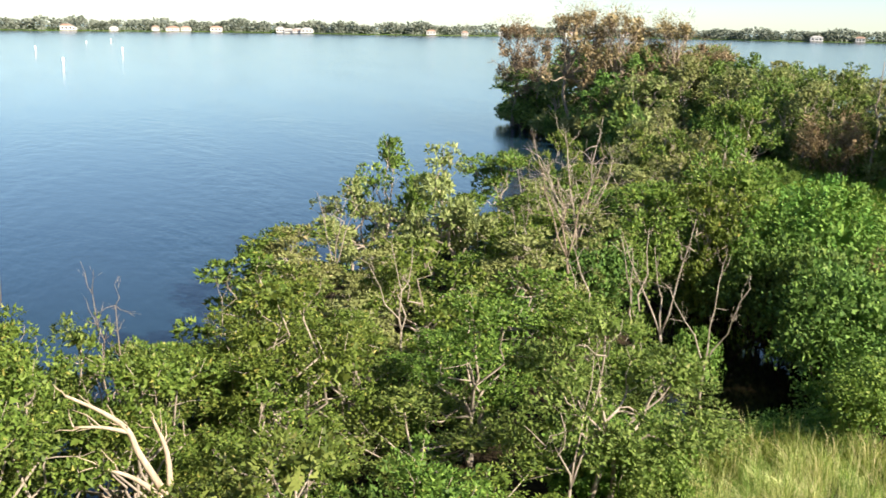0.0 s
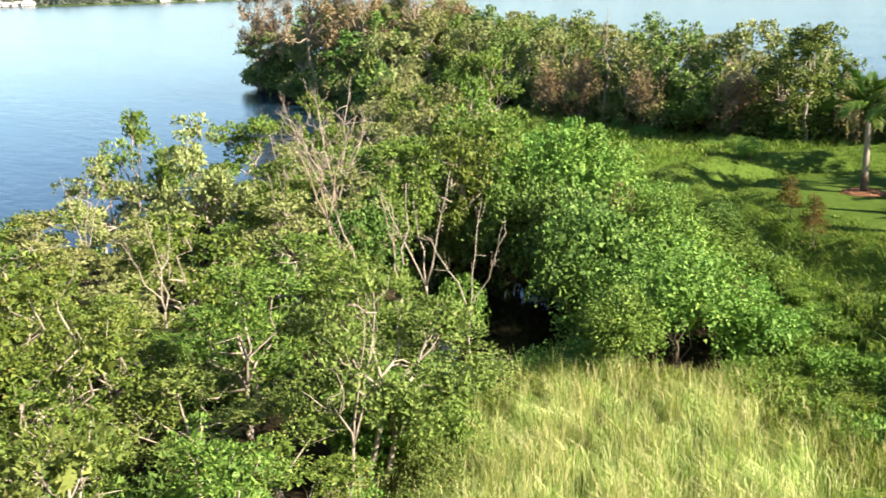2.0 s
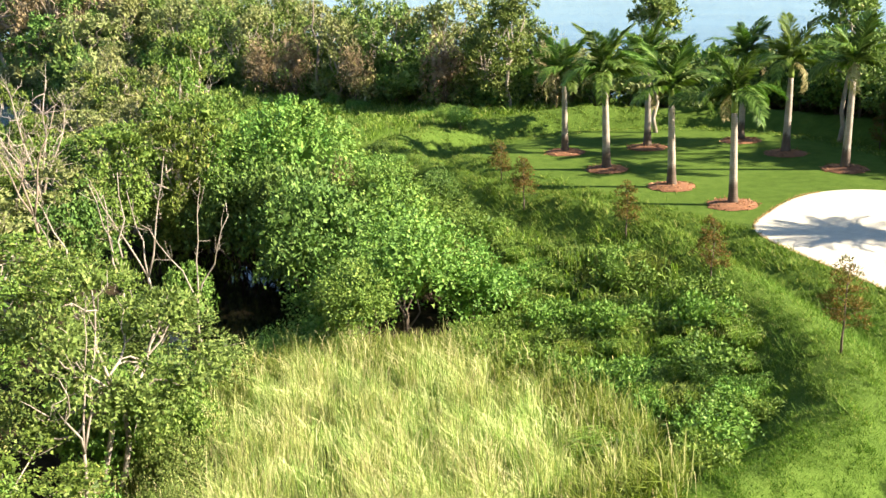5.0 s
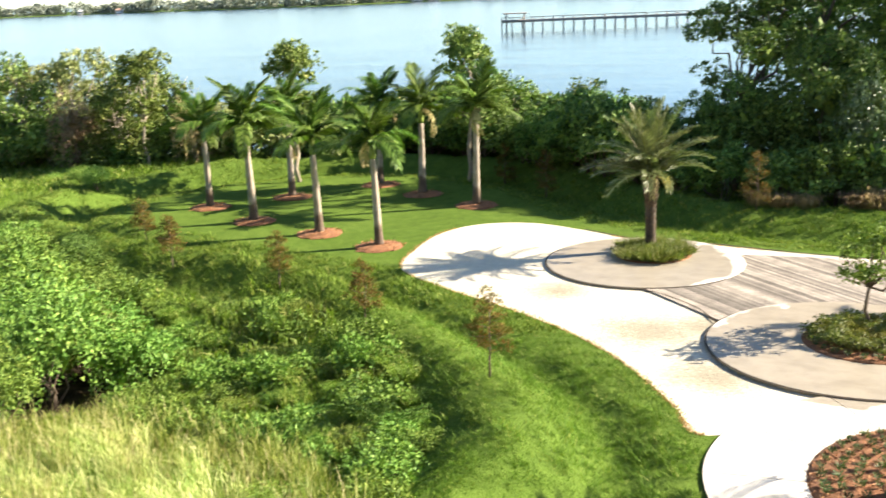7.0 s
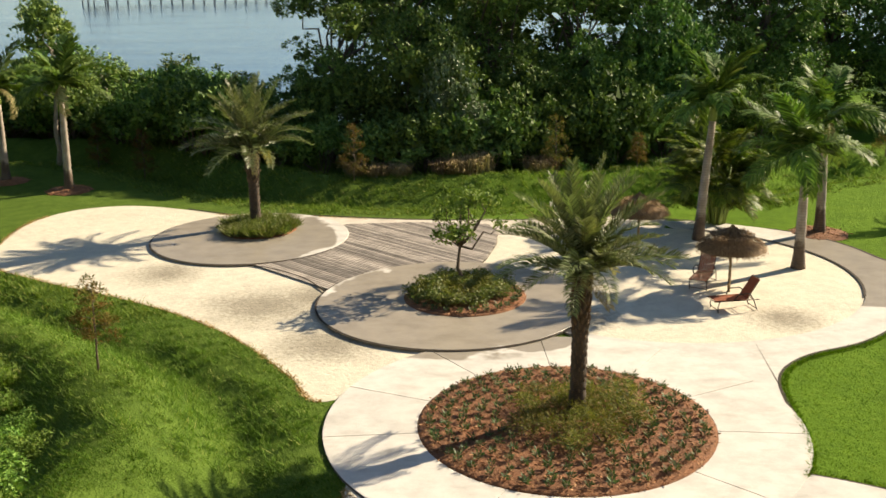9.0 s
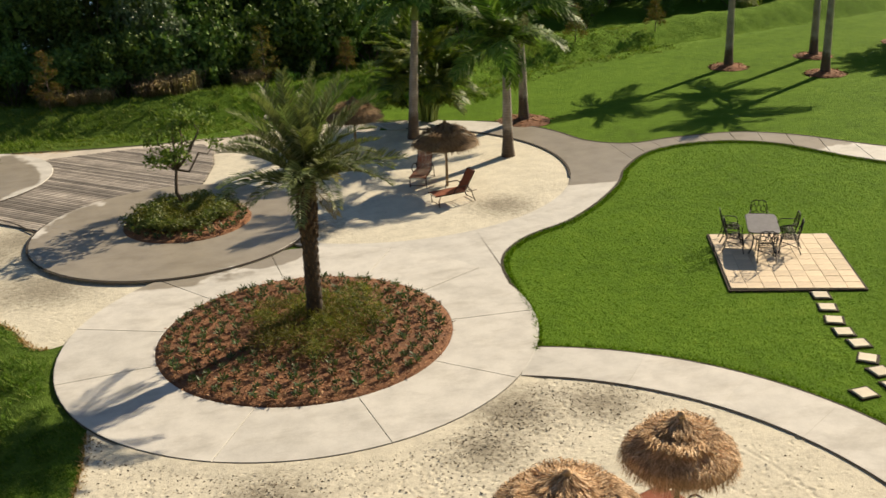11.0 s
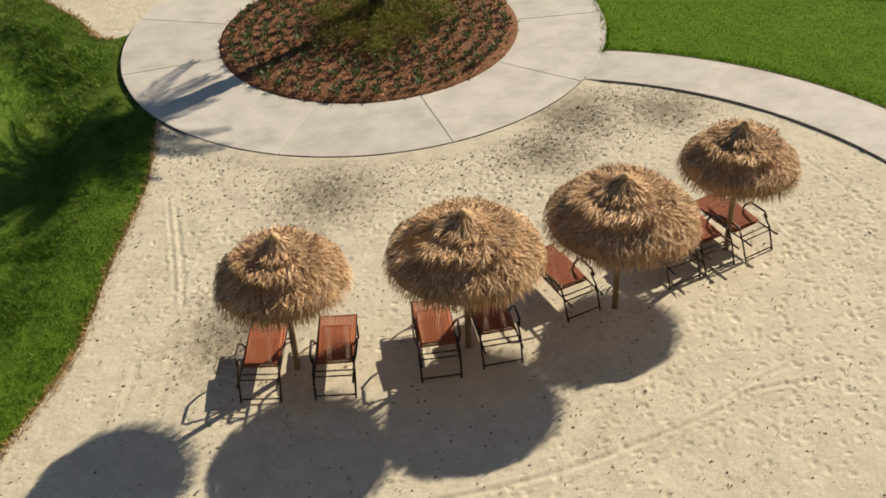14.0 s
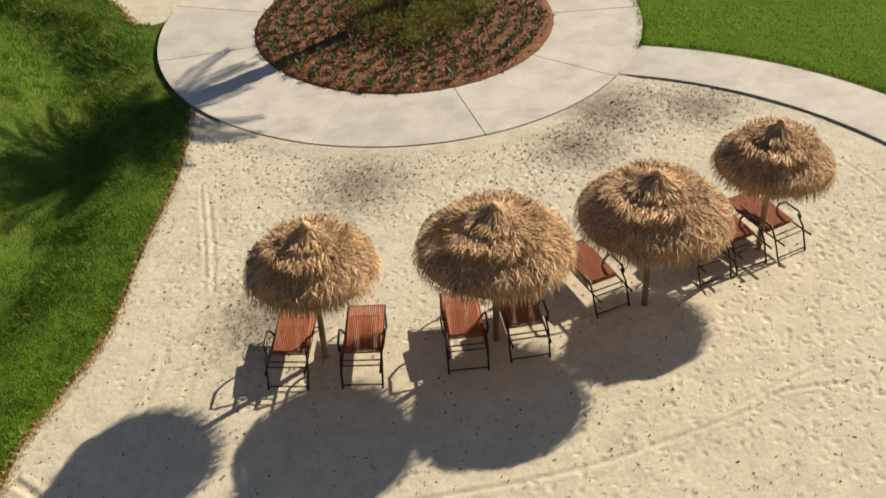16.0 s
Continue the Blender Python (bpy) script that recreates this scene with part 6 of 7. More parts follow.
def iron_table():
    t = thing("garden_table", "dark iron table with a grey mesh top", "table", (*TABLE_AT, 0.08), TABLE_RZ)
    n = 40
    a = np.linspace(0, 2 * np.pi, n, endpoint=False)
    ring = np.c_[0.44 * np.sign(np.cos(a)) * np.abs(np.cos(a)) ** 0.25, 0.82 * np.sign(np.sin(a)) * np.abs(np.sin(a)) ** 0.25]
    part("tabletop", slab_mesh("tabletop", ring, 0.73, 0.715, M_TABLE, 0.004), None, t, "grey metal mesh top")
    part("rim", tube_mesh("rim", [(np.c_[np.vstack([ring, ring[:1]]), np.full(n + 1, 0.715)], 0.016, 6)], M_IRON), None, t)
    for sx in (-1, 1):
        for sy in (-1, 1):
            part("leg", tube_mesh("leg", [bar([(sx * 0.33, sy * 0.58, 0.71), (sx * 0.26, sy * 0.48, 0.45), (sx * 0.30, sy * 0.52, 0.15), (sx * 0.38, sy * 0.62, 0.0)], 0.02)], M_IRON), None, t)
        part("stretcher", tube_mesh("stretcher", [bar([(sx * 0.28, -0.50, 0.22), (sx * 0.20, 0, 0.26), (sx * 0.28, 0.50, 0.22)], 0.012)], M_IRON), None, t)
    part("scroll", tube_mesh("scroll", [bar([(0.2 * math.cos(b), 0.2 * math.sin(b), 0.26) for b in np.linspace(0, 2 * np.pi, 17)], 0.011)], M_IRON), None, t)
    return t


iron_table()


def iron_chair():
    t = thing("garden_chair", "black wrought iron chair with a scrolled back", "chair", group="chairs round the garden table")
    w, h = 0.24, 0.44
    seat = []
    for i in range(9):
        x = -w + 2 * w * i / 8
        seat.append(bar([(x, -0.22, h), (x, 0.22, h - 0.01)], 0.009, 5))
    for i in range(4):
        y = -0.22 + 0.44 * i / 3
        seat.append(bar([(-w, y, h), (w, y, h)], 0.010, 5))
    part("seat", tube_mesh("seat", seat, M_IRON), None, t, "lattice iron seat")
    for sx in (-1, 1):
        part("leg", tube_mesh("leg", [bar([(sx * w, 0.22, h), (sx * (w + 0.02), 0.24, 0.2), (sx * (w + 0.03), 0.28, 0)], 0.015)], M_IRON), None, t)
        part("leg", tube_mesh("leg", [bar([(sx * w, -0.22, h), (sx * (w + 0.01), -0.26, 0.2), (sx * (w + 0.02), -0.34, 0)], 0.015)], M_IRON), None, t)
        part("armrest", tube_mesh("armrest", [bar([(sx * w, -0.27, 0.68), (sx * (w + 0.05), -0.05, 0.67), (sx * (w + 0.05), 0.14, 0.65), (sx * (w + 0.02), 0.20, 0.58), (sx * w, 0.2, h)], 0.013)], M_IRON), None, t)
    b = [bar([(-w, -0.22, h), (-w, -0.30, 0.75), (-w + 0.03, -0.34, 0.93), (-0.1, -0.35, 0.98), (0, -0.35, 0.955), (0.1, -0.35, 0.98), (w - 0.03, -0.34, 0.93), (w, -0.30, 0.75), (w, -0.22, h)], 0.016)]
    for k in range(3):
        x = (-0.14, 0, 0.14)[k]
        b.append(bar([(x + 0.075 * math.cos(q), -0.31 - 0.02 * math.sin(q), 0.72 + 0.10 * math.sin(q)) for q in np.linspace(0, 2 * np.pi, 13)], 0.009, 5))
        b.append(bar([(x, -0.24, h + 0.04), (x, -0.29, 0.62)], 0.009, 5))
        b.append(bar([(x, -0.325, 0.82), (x, -0.345, 0.95)], 0.009, 5))
    b.append(bar([(-w, -0.25, 0.58), (w, -0.25, 0.58)], 0.010, 5))
    part("backrest", tube_mesh("backrest", b, M_IRON), None, t, "scrolled openwork back")
    part("stretcher", tube_mesh("stretcher", [bar([(-w, 0.24, 0.18), (0, 0, 0.2), (w, -0.25, 0.18)], 0.010), bar([(w, 0.24, 0.18), (0, 0, 0.2), (-w, -0.25, 0.18)], 0.010)], M_IRON), None, t)
    return t


chair = iron_chair()
tm = pose(TABLE_AT[0], TABLE_AT[1], 0, 0, 0, TABLE_RZ)
for lx_, ly_, r in ((0.0, 1.02, 180), (0.05, -1.02, 2), (-0.84, 0.45, -88), (-0.78, -0.38, -95), (0.72, 0.34, 92), (0.76, -0.28, 84)):
    q = tm @ Vector((lx_, ly_, 0))
    plant(chair, q.x, q.y, TABLE_RZ + r, z=0.082)

# ---------- planted beds ----------
M_LIRIOPE = leaf_mat("bed_plant_leaf", ((0.0, (0.03, 0.055, 0.020)), (0.6, (0.065, 0.105, 0.040)), (1.0, (0.14, 0.19, 0.085))), 0.5, 0.15, gloss=0.25)
M_FEATHER = leaf_mat("feathery_leaf", ((0.0, (0.055, 0.066, 0.014)), (0.5, (0.135, 0.142, 0.028)), (1.0, (0.23, 0.20, 0.05))), 0.6, 0.25, gloss=0.2)
M_BEDGRASS = leaf_mat("bed_grass", ((0.0, (0.06, 0.085, 0.018)), (0.5, (0.12, 0.15, 0.035)), (1.0, (0.20, 0.21, 0.07))), 0.5, 0.25, gloss=0.3)


def bed(name, label, x, y, r, chips, seed, base=0.08, rise=0.14):
    rg = np.random.default_rng(seed)
    t = thing(name, label, "planting bed", (x, y, base), kind="structure")
    n = 56
    a = np.linspace(0, 2 * np.pi, n, endpoint=False)
    rings = [np.c_[r * q * np.cos(a), r * q * np.sin(a), np.full(n, z) + 0.012 * rg.normal(size=n) * (0 < q < 1)] for q, z in ((1.0, -0.2), (1.0, 0.0), (0.97, 0.05), (0.8, rise * 0.6), (0.5, rise), (0.02, rise * 1.1))]
    v = np.vstack(rings)
    f = [[k * n + i, k * n + (i + 1) % n, (k + 1) * n + (i + 1) % n, (k + 1) * n + i] for k in range(5) for i in range(n)]
    part("mulch", mesh_from("mulch", v, f, M_MULCH_BED, True), None, t, "red-brown bark mulch")
    b, q = rg.random(chips) * 2 * np.pi, r * np.sqrt(rg.random(chips)) * 0.99
    pos = np.c_[q * np.cos(b), q * np.sin(b), np.interp(q / r, (0, 0.5, 0.8, 0.97, 1), (rise * 1.1, rise, rise * 0.6, 0.05, 0.0)) + 0.015]
    vv, ff = leaf_quads(rg, pos, unit(rg.normal(size=(chips, 3)) * [1, 1, 0.4]), 0.06 + 0.10 * rg.random(chips), 0.018)
    tagged(part("bark_mulch", mesh_from("bark_mulch", vv, ff, M_MULCH), None, t), kind="stuff")
    return t


def sprig(name, label, seed, count, h, spread, length, width, mat, category="plant", group=""):
    """A tuft of leaves from one root."""
    rg = np.random.default_rng(seed)
    t = thing(name, label, category, group=group)
    b = rg.random(count) * 2 * np.pi
    base = np.c_[np.cos(b) * spread * rg.random(count), np.sin(b) * spread * rg.random(count), rg.random(count) * h]
    way = unit(np.c_[np.cos(b) * (0.5 + rg.random(count)), np.sin(b) * (0.5 + rg.random(count)), 0.5 + 0.9 * rg.random(count)])
    vv, ff = leaf_quads(rg, base, way, length * (0.7 + 0.6 * rg.random(count)), width)
    part("leaves", mesh_from("leaves", vv, ff, mat), None, t)
    part("stem", tube_mesh("stem", [(np.array([(0, 0, -0.04), (0.01, 0, h * 0.5), (0, 0.01, h)]), (0.014, 0.011, 0.006), 5)], M_DARK_BARK), None, t)
    return t


bed("bed_round", "round bed of red mulch set with young plants", *BED_C, RING_IN + 0.01, 5200, 901, 0.062, 0.09)
bp = [sprig("bed_plant", lb, 905 + i, 34, 0.16, 0.07, 0.13, 0.020, M_LIRIOPE, "plant", "young plants in the round bed") for i, lb in enumerate(("young dark green bedding plant in mulch", "small dark glossy bedding plant in mulch"))]
rg = np.random.default_rng(910)
for k, q in enumerate((3.42, 3.02, 2.60, 2.18, 1.78)):
    m = int(2 * np.pi * q / 0.47)
    for i in range(m):
        b = 2 * np.pi * (i + 0.5 * (k % 2)) / m + rg.normal() * 0.02
        s = 0.75 + 0.35 * rg.random()
        plant(bp[int(rg.integers(2))], BED_C[0] + q * math.cos(b), BED_C[1] + q * math.sin(b), rg.random() * 360, s, z=0.062 + float(np.interp(q / RING_IN, (0, 0.5, 0.8, 0.97), (0.099, 0.09, 0.054, 0.05))))
fb = [bush("feather_shrub", "loose yellow-green feathery shrub in the bed", 920 + i, 0.62, 0.42, 900, 0.11, 0.012, M_FEATHER, 15, 6, 0.0, "feathery shrubs", "shrub") for i in range(2)]
for i in range(17):
    b, q = i * 2.39996, 0.42 * math.sqrt(i + 0.6)
    plant(fb[i % 2], BED_C[0] + 0.25 + q * math.cos(b), BED_C[1] + 0.1 + q * math.sin(b), i * 77, 0.8 + 0.3 * rg.random(), 0.6 + 0.25 * rg.random(), z=0.13)

bed("bed_terrace", "oval bed of mulch with low shrubs on the terrace", 0.74, 34.05, 2.12, 1500, 930, 0.115, 0.12)
hb = [bush("low_shrub", lb, 935 + i, 0.60, 0.42, 480, 0.10, 0.032, m_, 18, 6, 0.0, "low shrubs in the terrace bed", "shrub") for i, (lb, m_) in enumerate((("low yellow-green clipped shrub", M_FEATHER), ("low green shrub in mulch", M_BEDGRASS), ("low olive-green shrub in mulch", M_BEDGRASS)))]
for i in range(30):
    b, q = i * 2.39996, 0.285 * math.sqrt(i + 0.5)
    plant(hb[0 if q < 1.25 and i % 3 else (2 if i % 2 else 1)], 0.74 + q * math.cos(b) - 0.15, 34.05 + q * math.sin(b) + 0.25, i * 61, 0.85 + 0.25 * rg.random(), 0.62, z=0.20)
for i in range(26):
    b = 2 * np.pi * i / 26
    plant(bp[i % 2], 0.74 + 1.85 * math.cos(b), 34.05 + 1.85 * math.sin(b), i * 50, 0.8 + 0.4 * rg.random(), z=0.17)
little = broad_tree("young_tree", "young broad-leaved tree with a slim grey trunk", 940, 3.4, 1.35, 11, 0.45, 900, 0.15, 0.055, M_VINE, M_DARK_BARK, 1, 0.065, 0.6, 0.55, clump=14, sp=0.17)
plant(little, 0.70, 35.1, 15, 0.98, z=0.2)

bed("bed_grass", "round bed of low ornamental grass under a palm", -7.95, 43.65, 1.62, 300, 945, 0.095, 0.06)
gt = [sprig("grass_tuft", "tuft of yellow-green ornamental grass", 950 + i, 170, 0.05, 0.22, 0.42, 0.016, M_BEDGRASS, "grass", "ornamental grass tufts") for i in range(2)]
for i in range(46):
    b, q = i * 2.39996, 0.228 * math.sqrt(i + 0.5)
    plant(gt[i % 2], -7.95 + q * math.cos(b), 43.65 + q * math.sin(b), i * 40, 0.95 + 0.3 * rg.random(), z=0.13)

# ---------- bare and dead trees ----------
def snag(name, label, seed, foot, tips, r0, mat, twigs=6, twig_len=0.8, category="tree"):
    """A bare tree: a trunk from foot to a fork, with limbs to the tips."""
    rg = np.random.default_rng(seed)
    foot = np.array(foot, float)
    t = thing(name, label, category, tuple(foot))
    tips = [np.array(q, float) - foot for q in tips]
    fork = sum(tips) / len(tips) * 0.45
    trunk = (limb(rg, np.array([0, 0, -0.2]), fork, 0.022, 6), np.linspace(r0, r0 * 0.7, 6), 7)
    part("trunk", tube_mesh("trunk", [trunk], mat), None, t)
    pieces = []
    for q in tips:
        p = limb(rg, fork, q, 0.03, 6)
        part("limb", tube_mesh("limb", [(p, np.linspace(r0 * 0.62, r0 * 0.18, 6), 6)], mat), None, t)
        for _ in range(twigs):
            a = p[int(rg.integers(2, 6))]
            e = a + unit(unit(q - fork) * 0.7 + rg.normal(size=3) * 0.7 + np.array([0, 0, 0.3])) * twig_len * (0.5 + rg.random())
            pieces.append((limb(rg, a, e, 0.06, 4), np.linspace(r0 * 0.2, r0 * 0.05, 4), 4))
            for _ in range(2):
                a2 = a + (e - a) * (0.4 + 0.5 * rg.random())
                e2 = a2 + unit((e - a) / twig_len + rg.normal(size=3) * 0.6) * twig_len * 0.5
                pieces.append((limb(rg, a2, e2, 0.05, 3), np.linspace(r0 * 0.09, r0 * 0.03, 3), 3))
    tagged(part("twig_work", tube_mesh("twig_work", pieces, mat), None, t), kind="stuff")
    return t


def dead_tree():
    """A bleached tree whose limbs all sweep to one side."""
    rg = np.random.default_rng(1001)
    t = thing("dead_tree", "bleached dead tree with peeling forked limbs", "tree", (-20.3, 1.4, -0.9))
    part("trunk", tube_mesh("trunk", [(open_curve([(0, 0, -0.2), (0.03, 0.04, 1.4), (0, -0.04, 2.9)], 4), np.linspace(0.15, 0.105, 9), 8)], M_DEAD), None, t)
    ways = (([(0, -0.04, 2.85), (0, -0.61, 3.96), (0.02, -0.81, 4.5), (0.05, -1.27, 4.93), (0.10, -1.92, 5.35)], 0.085), ([(0, -0.03, 2.85), (-0.05, -0.07, 3.89), (-0.10, -0.33, 4.67)], 0.08), ([(0, -0.06, 2.8), (0.10, -0.69, 3.46), (0.20, -1.37, 3.86)], 0.075), ([(0.02, -0.80, 4.45), (0.06, -1.30, 4.62), (0.10, -1.80, 4.69)], 0.05), ([(0.02, -0.10, 2.6), (0.20, -0.60, 2.9), (0.30, -1.10, 2.98)], 0.05))
    small = []
    for way, r in ways:
        p = open_curve(way, 4)
        part("limb", tube_mesh("limb", [(p, np.linspace(r, r * 0.35, len(p)), 7)], M_DEAD), None, t)
        for _ in range(5):
            a = p[int(rg.integers(len(p) // 2, len(p)))]
            e = a + unit(unit(p[-1] - p[0]) + rg.normal(size=3) * 0.45) * (0.3 + 0.4 * rg.random())
            small.append((limb(rg, a, e, 0.06, 4), np.linspace(0.018, 0.006, 4), 4))
    tagged(part("twig_work", tube_mesh("twig_work", small, M_DEAD), None, t), kind="stuff")


dead_tree()
snag("bare_sapling", "thin bare sapling above the mangroves", 1002, (-25.0, 0.8, -0.9), ((-25.0, 0.1, 5.2), (-25.0, 0.6, 4.9)), 0.045, M_DRYTWIG, 9, 0.6)
snag("bare_tree", "bare pale tree with a fan of twigs", 1003, (-40.1, 20.6, -1.0), ((-40.9, 18.8, 6.0), (-40.4, 19.8, 6.5), (-39.8, 20.9, 6.6), (-39.5, 21.5, 5.8), (-40.7, 19.1, 5.0)), 0.10, M_PALE_BARK, 16, 1.0)
snag("leaning_trunk", "pale leaning mangrove trunk over the pool", 1004, (-30.6, 17.4, -1.2), ((-31.7, 15.8, 4.4), (-31.3, 15.6, 3.6)), 0.075, M_PALE_BARK, 4, 0.6)
snag("forked_trunk", "pale forked trunk rising from the pool", 1005, (-30.45, 18.0, -1.6), ((-30.9, 17.3, 4.6), (-30.4, 18.1, 4.9), (-30.6, 17.6, 4.2)), 0.07, M_PALE_BARK, 4, 0.6)
snag("forked_trunk", "slender pale trunk with thin forks", 1006, (-29.95, 18.75, -1.6), ((-30.9, 17.5, 4.4), (-29.6, 19.4, 5.3), (-30.3, 18.3, 4.2)), 0.065, M_PALE_BARK, 5, 0.6)
snag("bare_tree", "grey leafless tree among mangroves", 1007, (-37.6, 18.8, -1.0), ((-38.3, 17.4, 6.6), (-37.9, 18.2, 5.6), (-37.0, 19.8, 6.5)), 0.085, M_DRYTWIG, 9, 0.8)
snag("broken_trunk", "lone broken grey trunk on the spit", 1008, (-64.0, 57.2, 0.0), ((-63.9, 57.3, 9.4), (-63.6, 57.6, 6.4)), 0.16, M_DRYTWIG, 1, 0.6)
rg2 = np.random.default_rng(1010)
for n, (x, y) in enumerate(spaced(rg2, MANG, 7.2, (POOL,), 600)):
    if math.hypot(x, y) > 21:
        z0 = float(land([(x, y)])[0])
        o = rg2.normal(size=(3, 2)) * 0.7
        snag("bare_shrub", "pale leafless shrub between mangrove crowns", 1020 + n, (x, y, z0), [(x + p[0], y + p[1], z0 + 4.4 + 1.0 * rg2.random()) for p in o], 0.05, M_PALE_BARK, 5, 0.6)
# climbers: a pillar of vines over a dead trunk, and a hanging one by the pool
pillar = bush("vine_pillar", "pillar of leafy vines over a dead trunk", 1050, 6.4, 0.55, 2600, 0.20, 0.08, M_VINE, 20, 7, 0.5)
plant(pillar, -34.9, 29.9, 0, 0.95, 0.98)
plant(pillar, -35.5, 29.3, 80, 0.8, 1.0)
plant(pillar, -29.4, 19.6, 60, 0.33, 0.52)
plant(pillar, -30.4, 18.1, 200, 0.25, 0.40)
plant(dry[0], -33.9, 31.1, 20, 0.55, 0.8)

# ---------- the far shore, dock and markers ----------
# leaf colour paled and greyed to put the distance haze into it
M_FARWOOD_HAZE = leaf_mat("hazed_far_wood_leaf", ((0.0, (0.15, 0.18, 0.15)), (0.5, (0.22, 0.25, 0.205)), (1.0, (0.28, 0.31, 0.25))), 0.8, 0.1, gloss=0.05)
M_WHITEWALL = plain_mat("pale_house_wall", (0.72, 0.70, 0.66), 0.8, vary=0.1, scale=0.3)
M_FARROOF = plain_mat("clay_roof", (0.42, 0.27, 0.20), 0.8, vary=0.25, scale=0.4)
M_FARROOF2 = plain_mat("grey_roof", (0.48, 0.46, 0.44), 0.8, vary=0.2, scale=0.4)
M_DARKWIN = plain_mat("dark_window", (0.05, 0.06, 0.07), 0.25, vary=0.2)
M_PILE = bark_mat("dock_wood", (0.16, 0.145, 0.13), (0.32, 0.29, 0.26), 3, 0.3)
rg = np.random.default_rng(1200)
az = np.linspace(-112, 14, 260)
dist_far = 1420 + 120 * np.sin(np.radians(az) * 5) + 60 * np.sin(np.radians(az) * 17 + 1)
front = np.c_[np.sin(np.radians(az)) * dist_far, np.cos(np.radians(az)) * dist_far]
backl = front * 1.35
shore_v = np.vstack([np.c_[front, np.full(260, -1.6)], np.c_[front * 1.004, np.full(260, -0.2)], np.c_[backl, np.full(260, 0.5)]])
i = np.arange(259)
structure("far_shore", mesh_from("far_shore", shore_v, np.vstack([np.c_[i, i + 1, 260 + i + 1, 260 + i], np.c_[260 + i, 261 + i, 521 + i, 520 + i]]), M_TURF, True), "low far shore across the lake", "shore")
n_clump = 2200
ca = -112 + 126 * rg.random(n_clump)
cd = np.interp(ca, az, dist_far) * (1.008 + 0.05 * rg.random(n_clump) ** 2)
ch = (10.5 + 5.0 * rg.random(n_clump)) * (0.85 + 0.25 * np.sin(ca * 0.9) * np.sin(ca * 2.3 + 1))
k = np.repeat(np.arange(n_clump), 34)
c = np.c_[np.sin(np.radians(ca)) * cd, np.cos(np.radians(ca)) * cd, ch * 0.5]
d = unit(rg.normal(size=(len(k), 3)))
pos = c[k] + d * np.c_[5 + 0 * k, 5 + 0 * k, ch[k] * 0.5]
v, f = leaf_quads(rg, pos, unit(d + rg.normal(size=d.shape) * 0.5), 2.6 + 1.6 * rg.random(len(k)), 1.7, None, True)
tagged(new("far_wood", mesh_from("far_wood", v, f, M_FARWOOD_HAZE)), "low woods along the far shore, paled grey-green by painted haze", "woods", kind="stuff")


def house(x, y, rz, w, dp, h, roof, label):
    t = thing("lake_house", label, "house", (x, y, -0.3), rz, "houses on the far shore")
    part("wall", box_bm(w, dp, h, (0, 0, h / 2)), M_WHITEWALL, t)
    bm = bmesh.new()
    o = 0.6
    q = [bm.verts.new(p) for p in ((-w / 2 - o, -dp / 2 - o, h), (w / 2 + o, -dp / 2 - o, h), (w / 2 + o, dp / 2 + o, h), (-w / 2 - o, dp / 2 + o, h), (-w / 4, 0, h + dp * 0.28), (w / 4, 0, h + dp * 0.28))]
    for fc in ((0, 1, 5, 4), (1, 2, 5), (2, 3, 4, 5), (3, 0, 4), (3, 2, 1, 0)):
        bm.faces.new([q[m] for m in fc])
    part("roof", bm, roof, t)
    for m in range(3):
        part("window", box_bm(w * 0.16, 0.2, h * 0.4, (w * (-0.3 + 0.3 * m), -dp / 2 - 0.06, h * 0.55)), M_DARKWIN, t)
    return t


for n in range(30):
    a = -97 + 36 * rg.random() if n < 20 else -52 + 46 * rg.random()
    dd = float(np.interp(a, az, dist_far)) * 1.003
    house(math.sin(radians(a)) * dd, math.cos(radians(a)) * dd, -a, 7 + 9 * rg.random(), 7 + 2 * rg.random(), 3.0 + 2.0 * rg.random() ** 2, M_FARROOF if rg.random() < 0.45 else M_FARROOF2, "pale lakeside house among trees")

# a long pier with a shelter at its end
dock = thing("pier", "long wooden pier on piles with an open shelter", "pier", (0, 0, 0))
A, B = np.array([-104.0, 312.0]), np.array([-18.0, 345.0])
run = (B - A) / np.linalg.norm(B - A)
heading = math.degrees(math.atan2(run[1], run[0]))
ln = float(np.linalg.norm(B - A))
mid2 = (A + B) / 2
part("walkway", box_bm(ln, 2.4, 0.8, (mid2[0], mid2[1], 1.45), 0.04, heading), M_PILE, dock)
for sy in (-1.1, 1.1):
    nrm = np.array([-run[1], run[0]]) * sy
    part("rail", box_bm(ln, 0.12, 0.14, (mid2[0] + nrm[0], mid2[1] + nrm[1], 2.55), 0, heading), M_PILE, dock)
for n in range(30):
    for sy in (-1.0, 1.0):
        p = A + run * (n * ln / 29) + np.array([-run[1], run[0]]) * sy
        part("pier_post", tube_mesh("pier_post", [(np.array([(p[0], p[1], -3.0), (p[0], p[1], 2.6)]), (0.16, 0.15), 8)], M_PILE), None, dock)
for sx in (0, 5.5):
    for sy in (-1.8, 1.8):
        p = A + run * (sx + 1.5) + np.array([-run[1], run[0]]) * sy
        part("shelter_post", tube_mesh("shelter_post", [(np.array([(p[0], p[1], -3), (p[0], p[1], 3.7)]), 0.16, 8)], M_PILE), None, dock)
p = A + run * 4.2
part("shelter_roof", box_bm(7.5, 5.0, 0.3, (p[0], p[1], 3.8), 0.1, heading), M_PILE, dock)
part("shelter_deck", box_bm(8.5, 5.0, 0.35, (p[0], p[1], 1.58), 0.04, heading), M_PILE, dock)
M_MARK = plain_mat("white_marker_paint", (0.8, 0.8, 0.78), 0.5, vary=0.1)
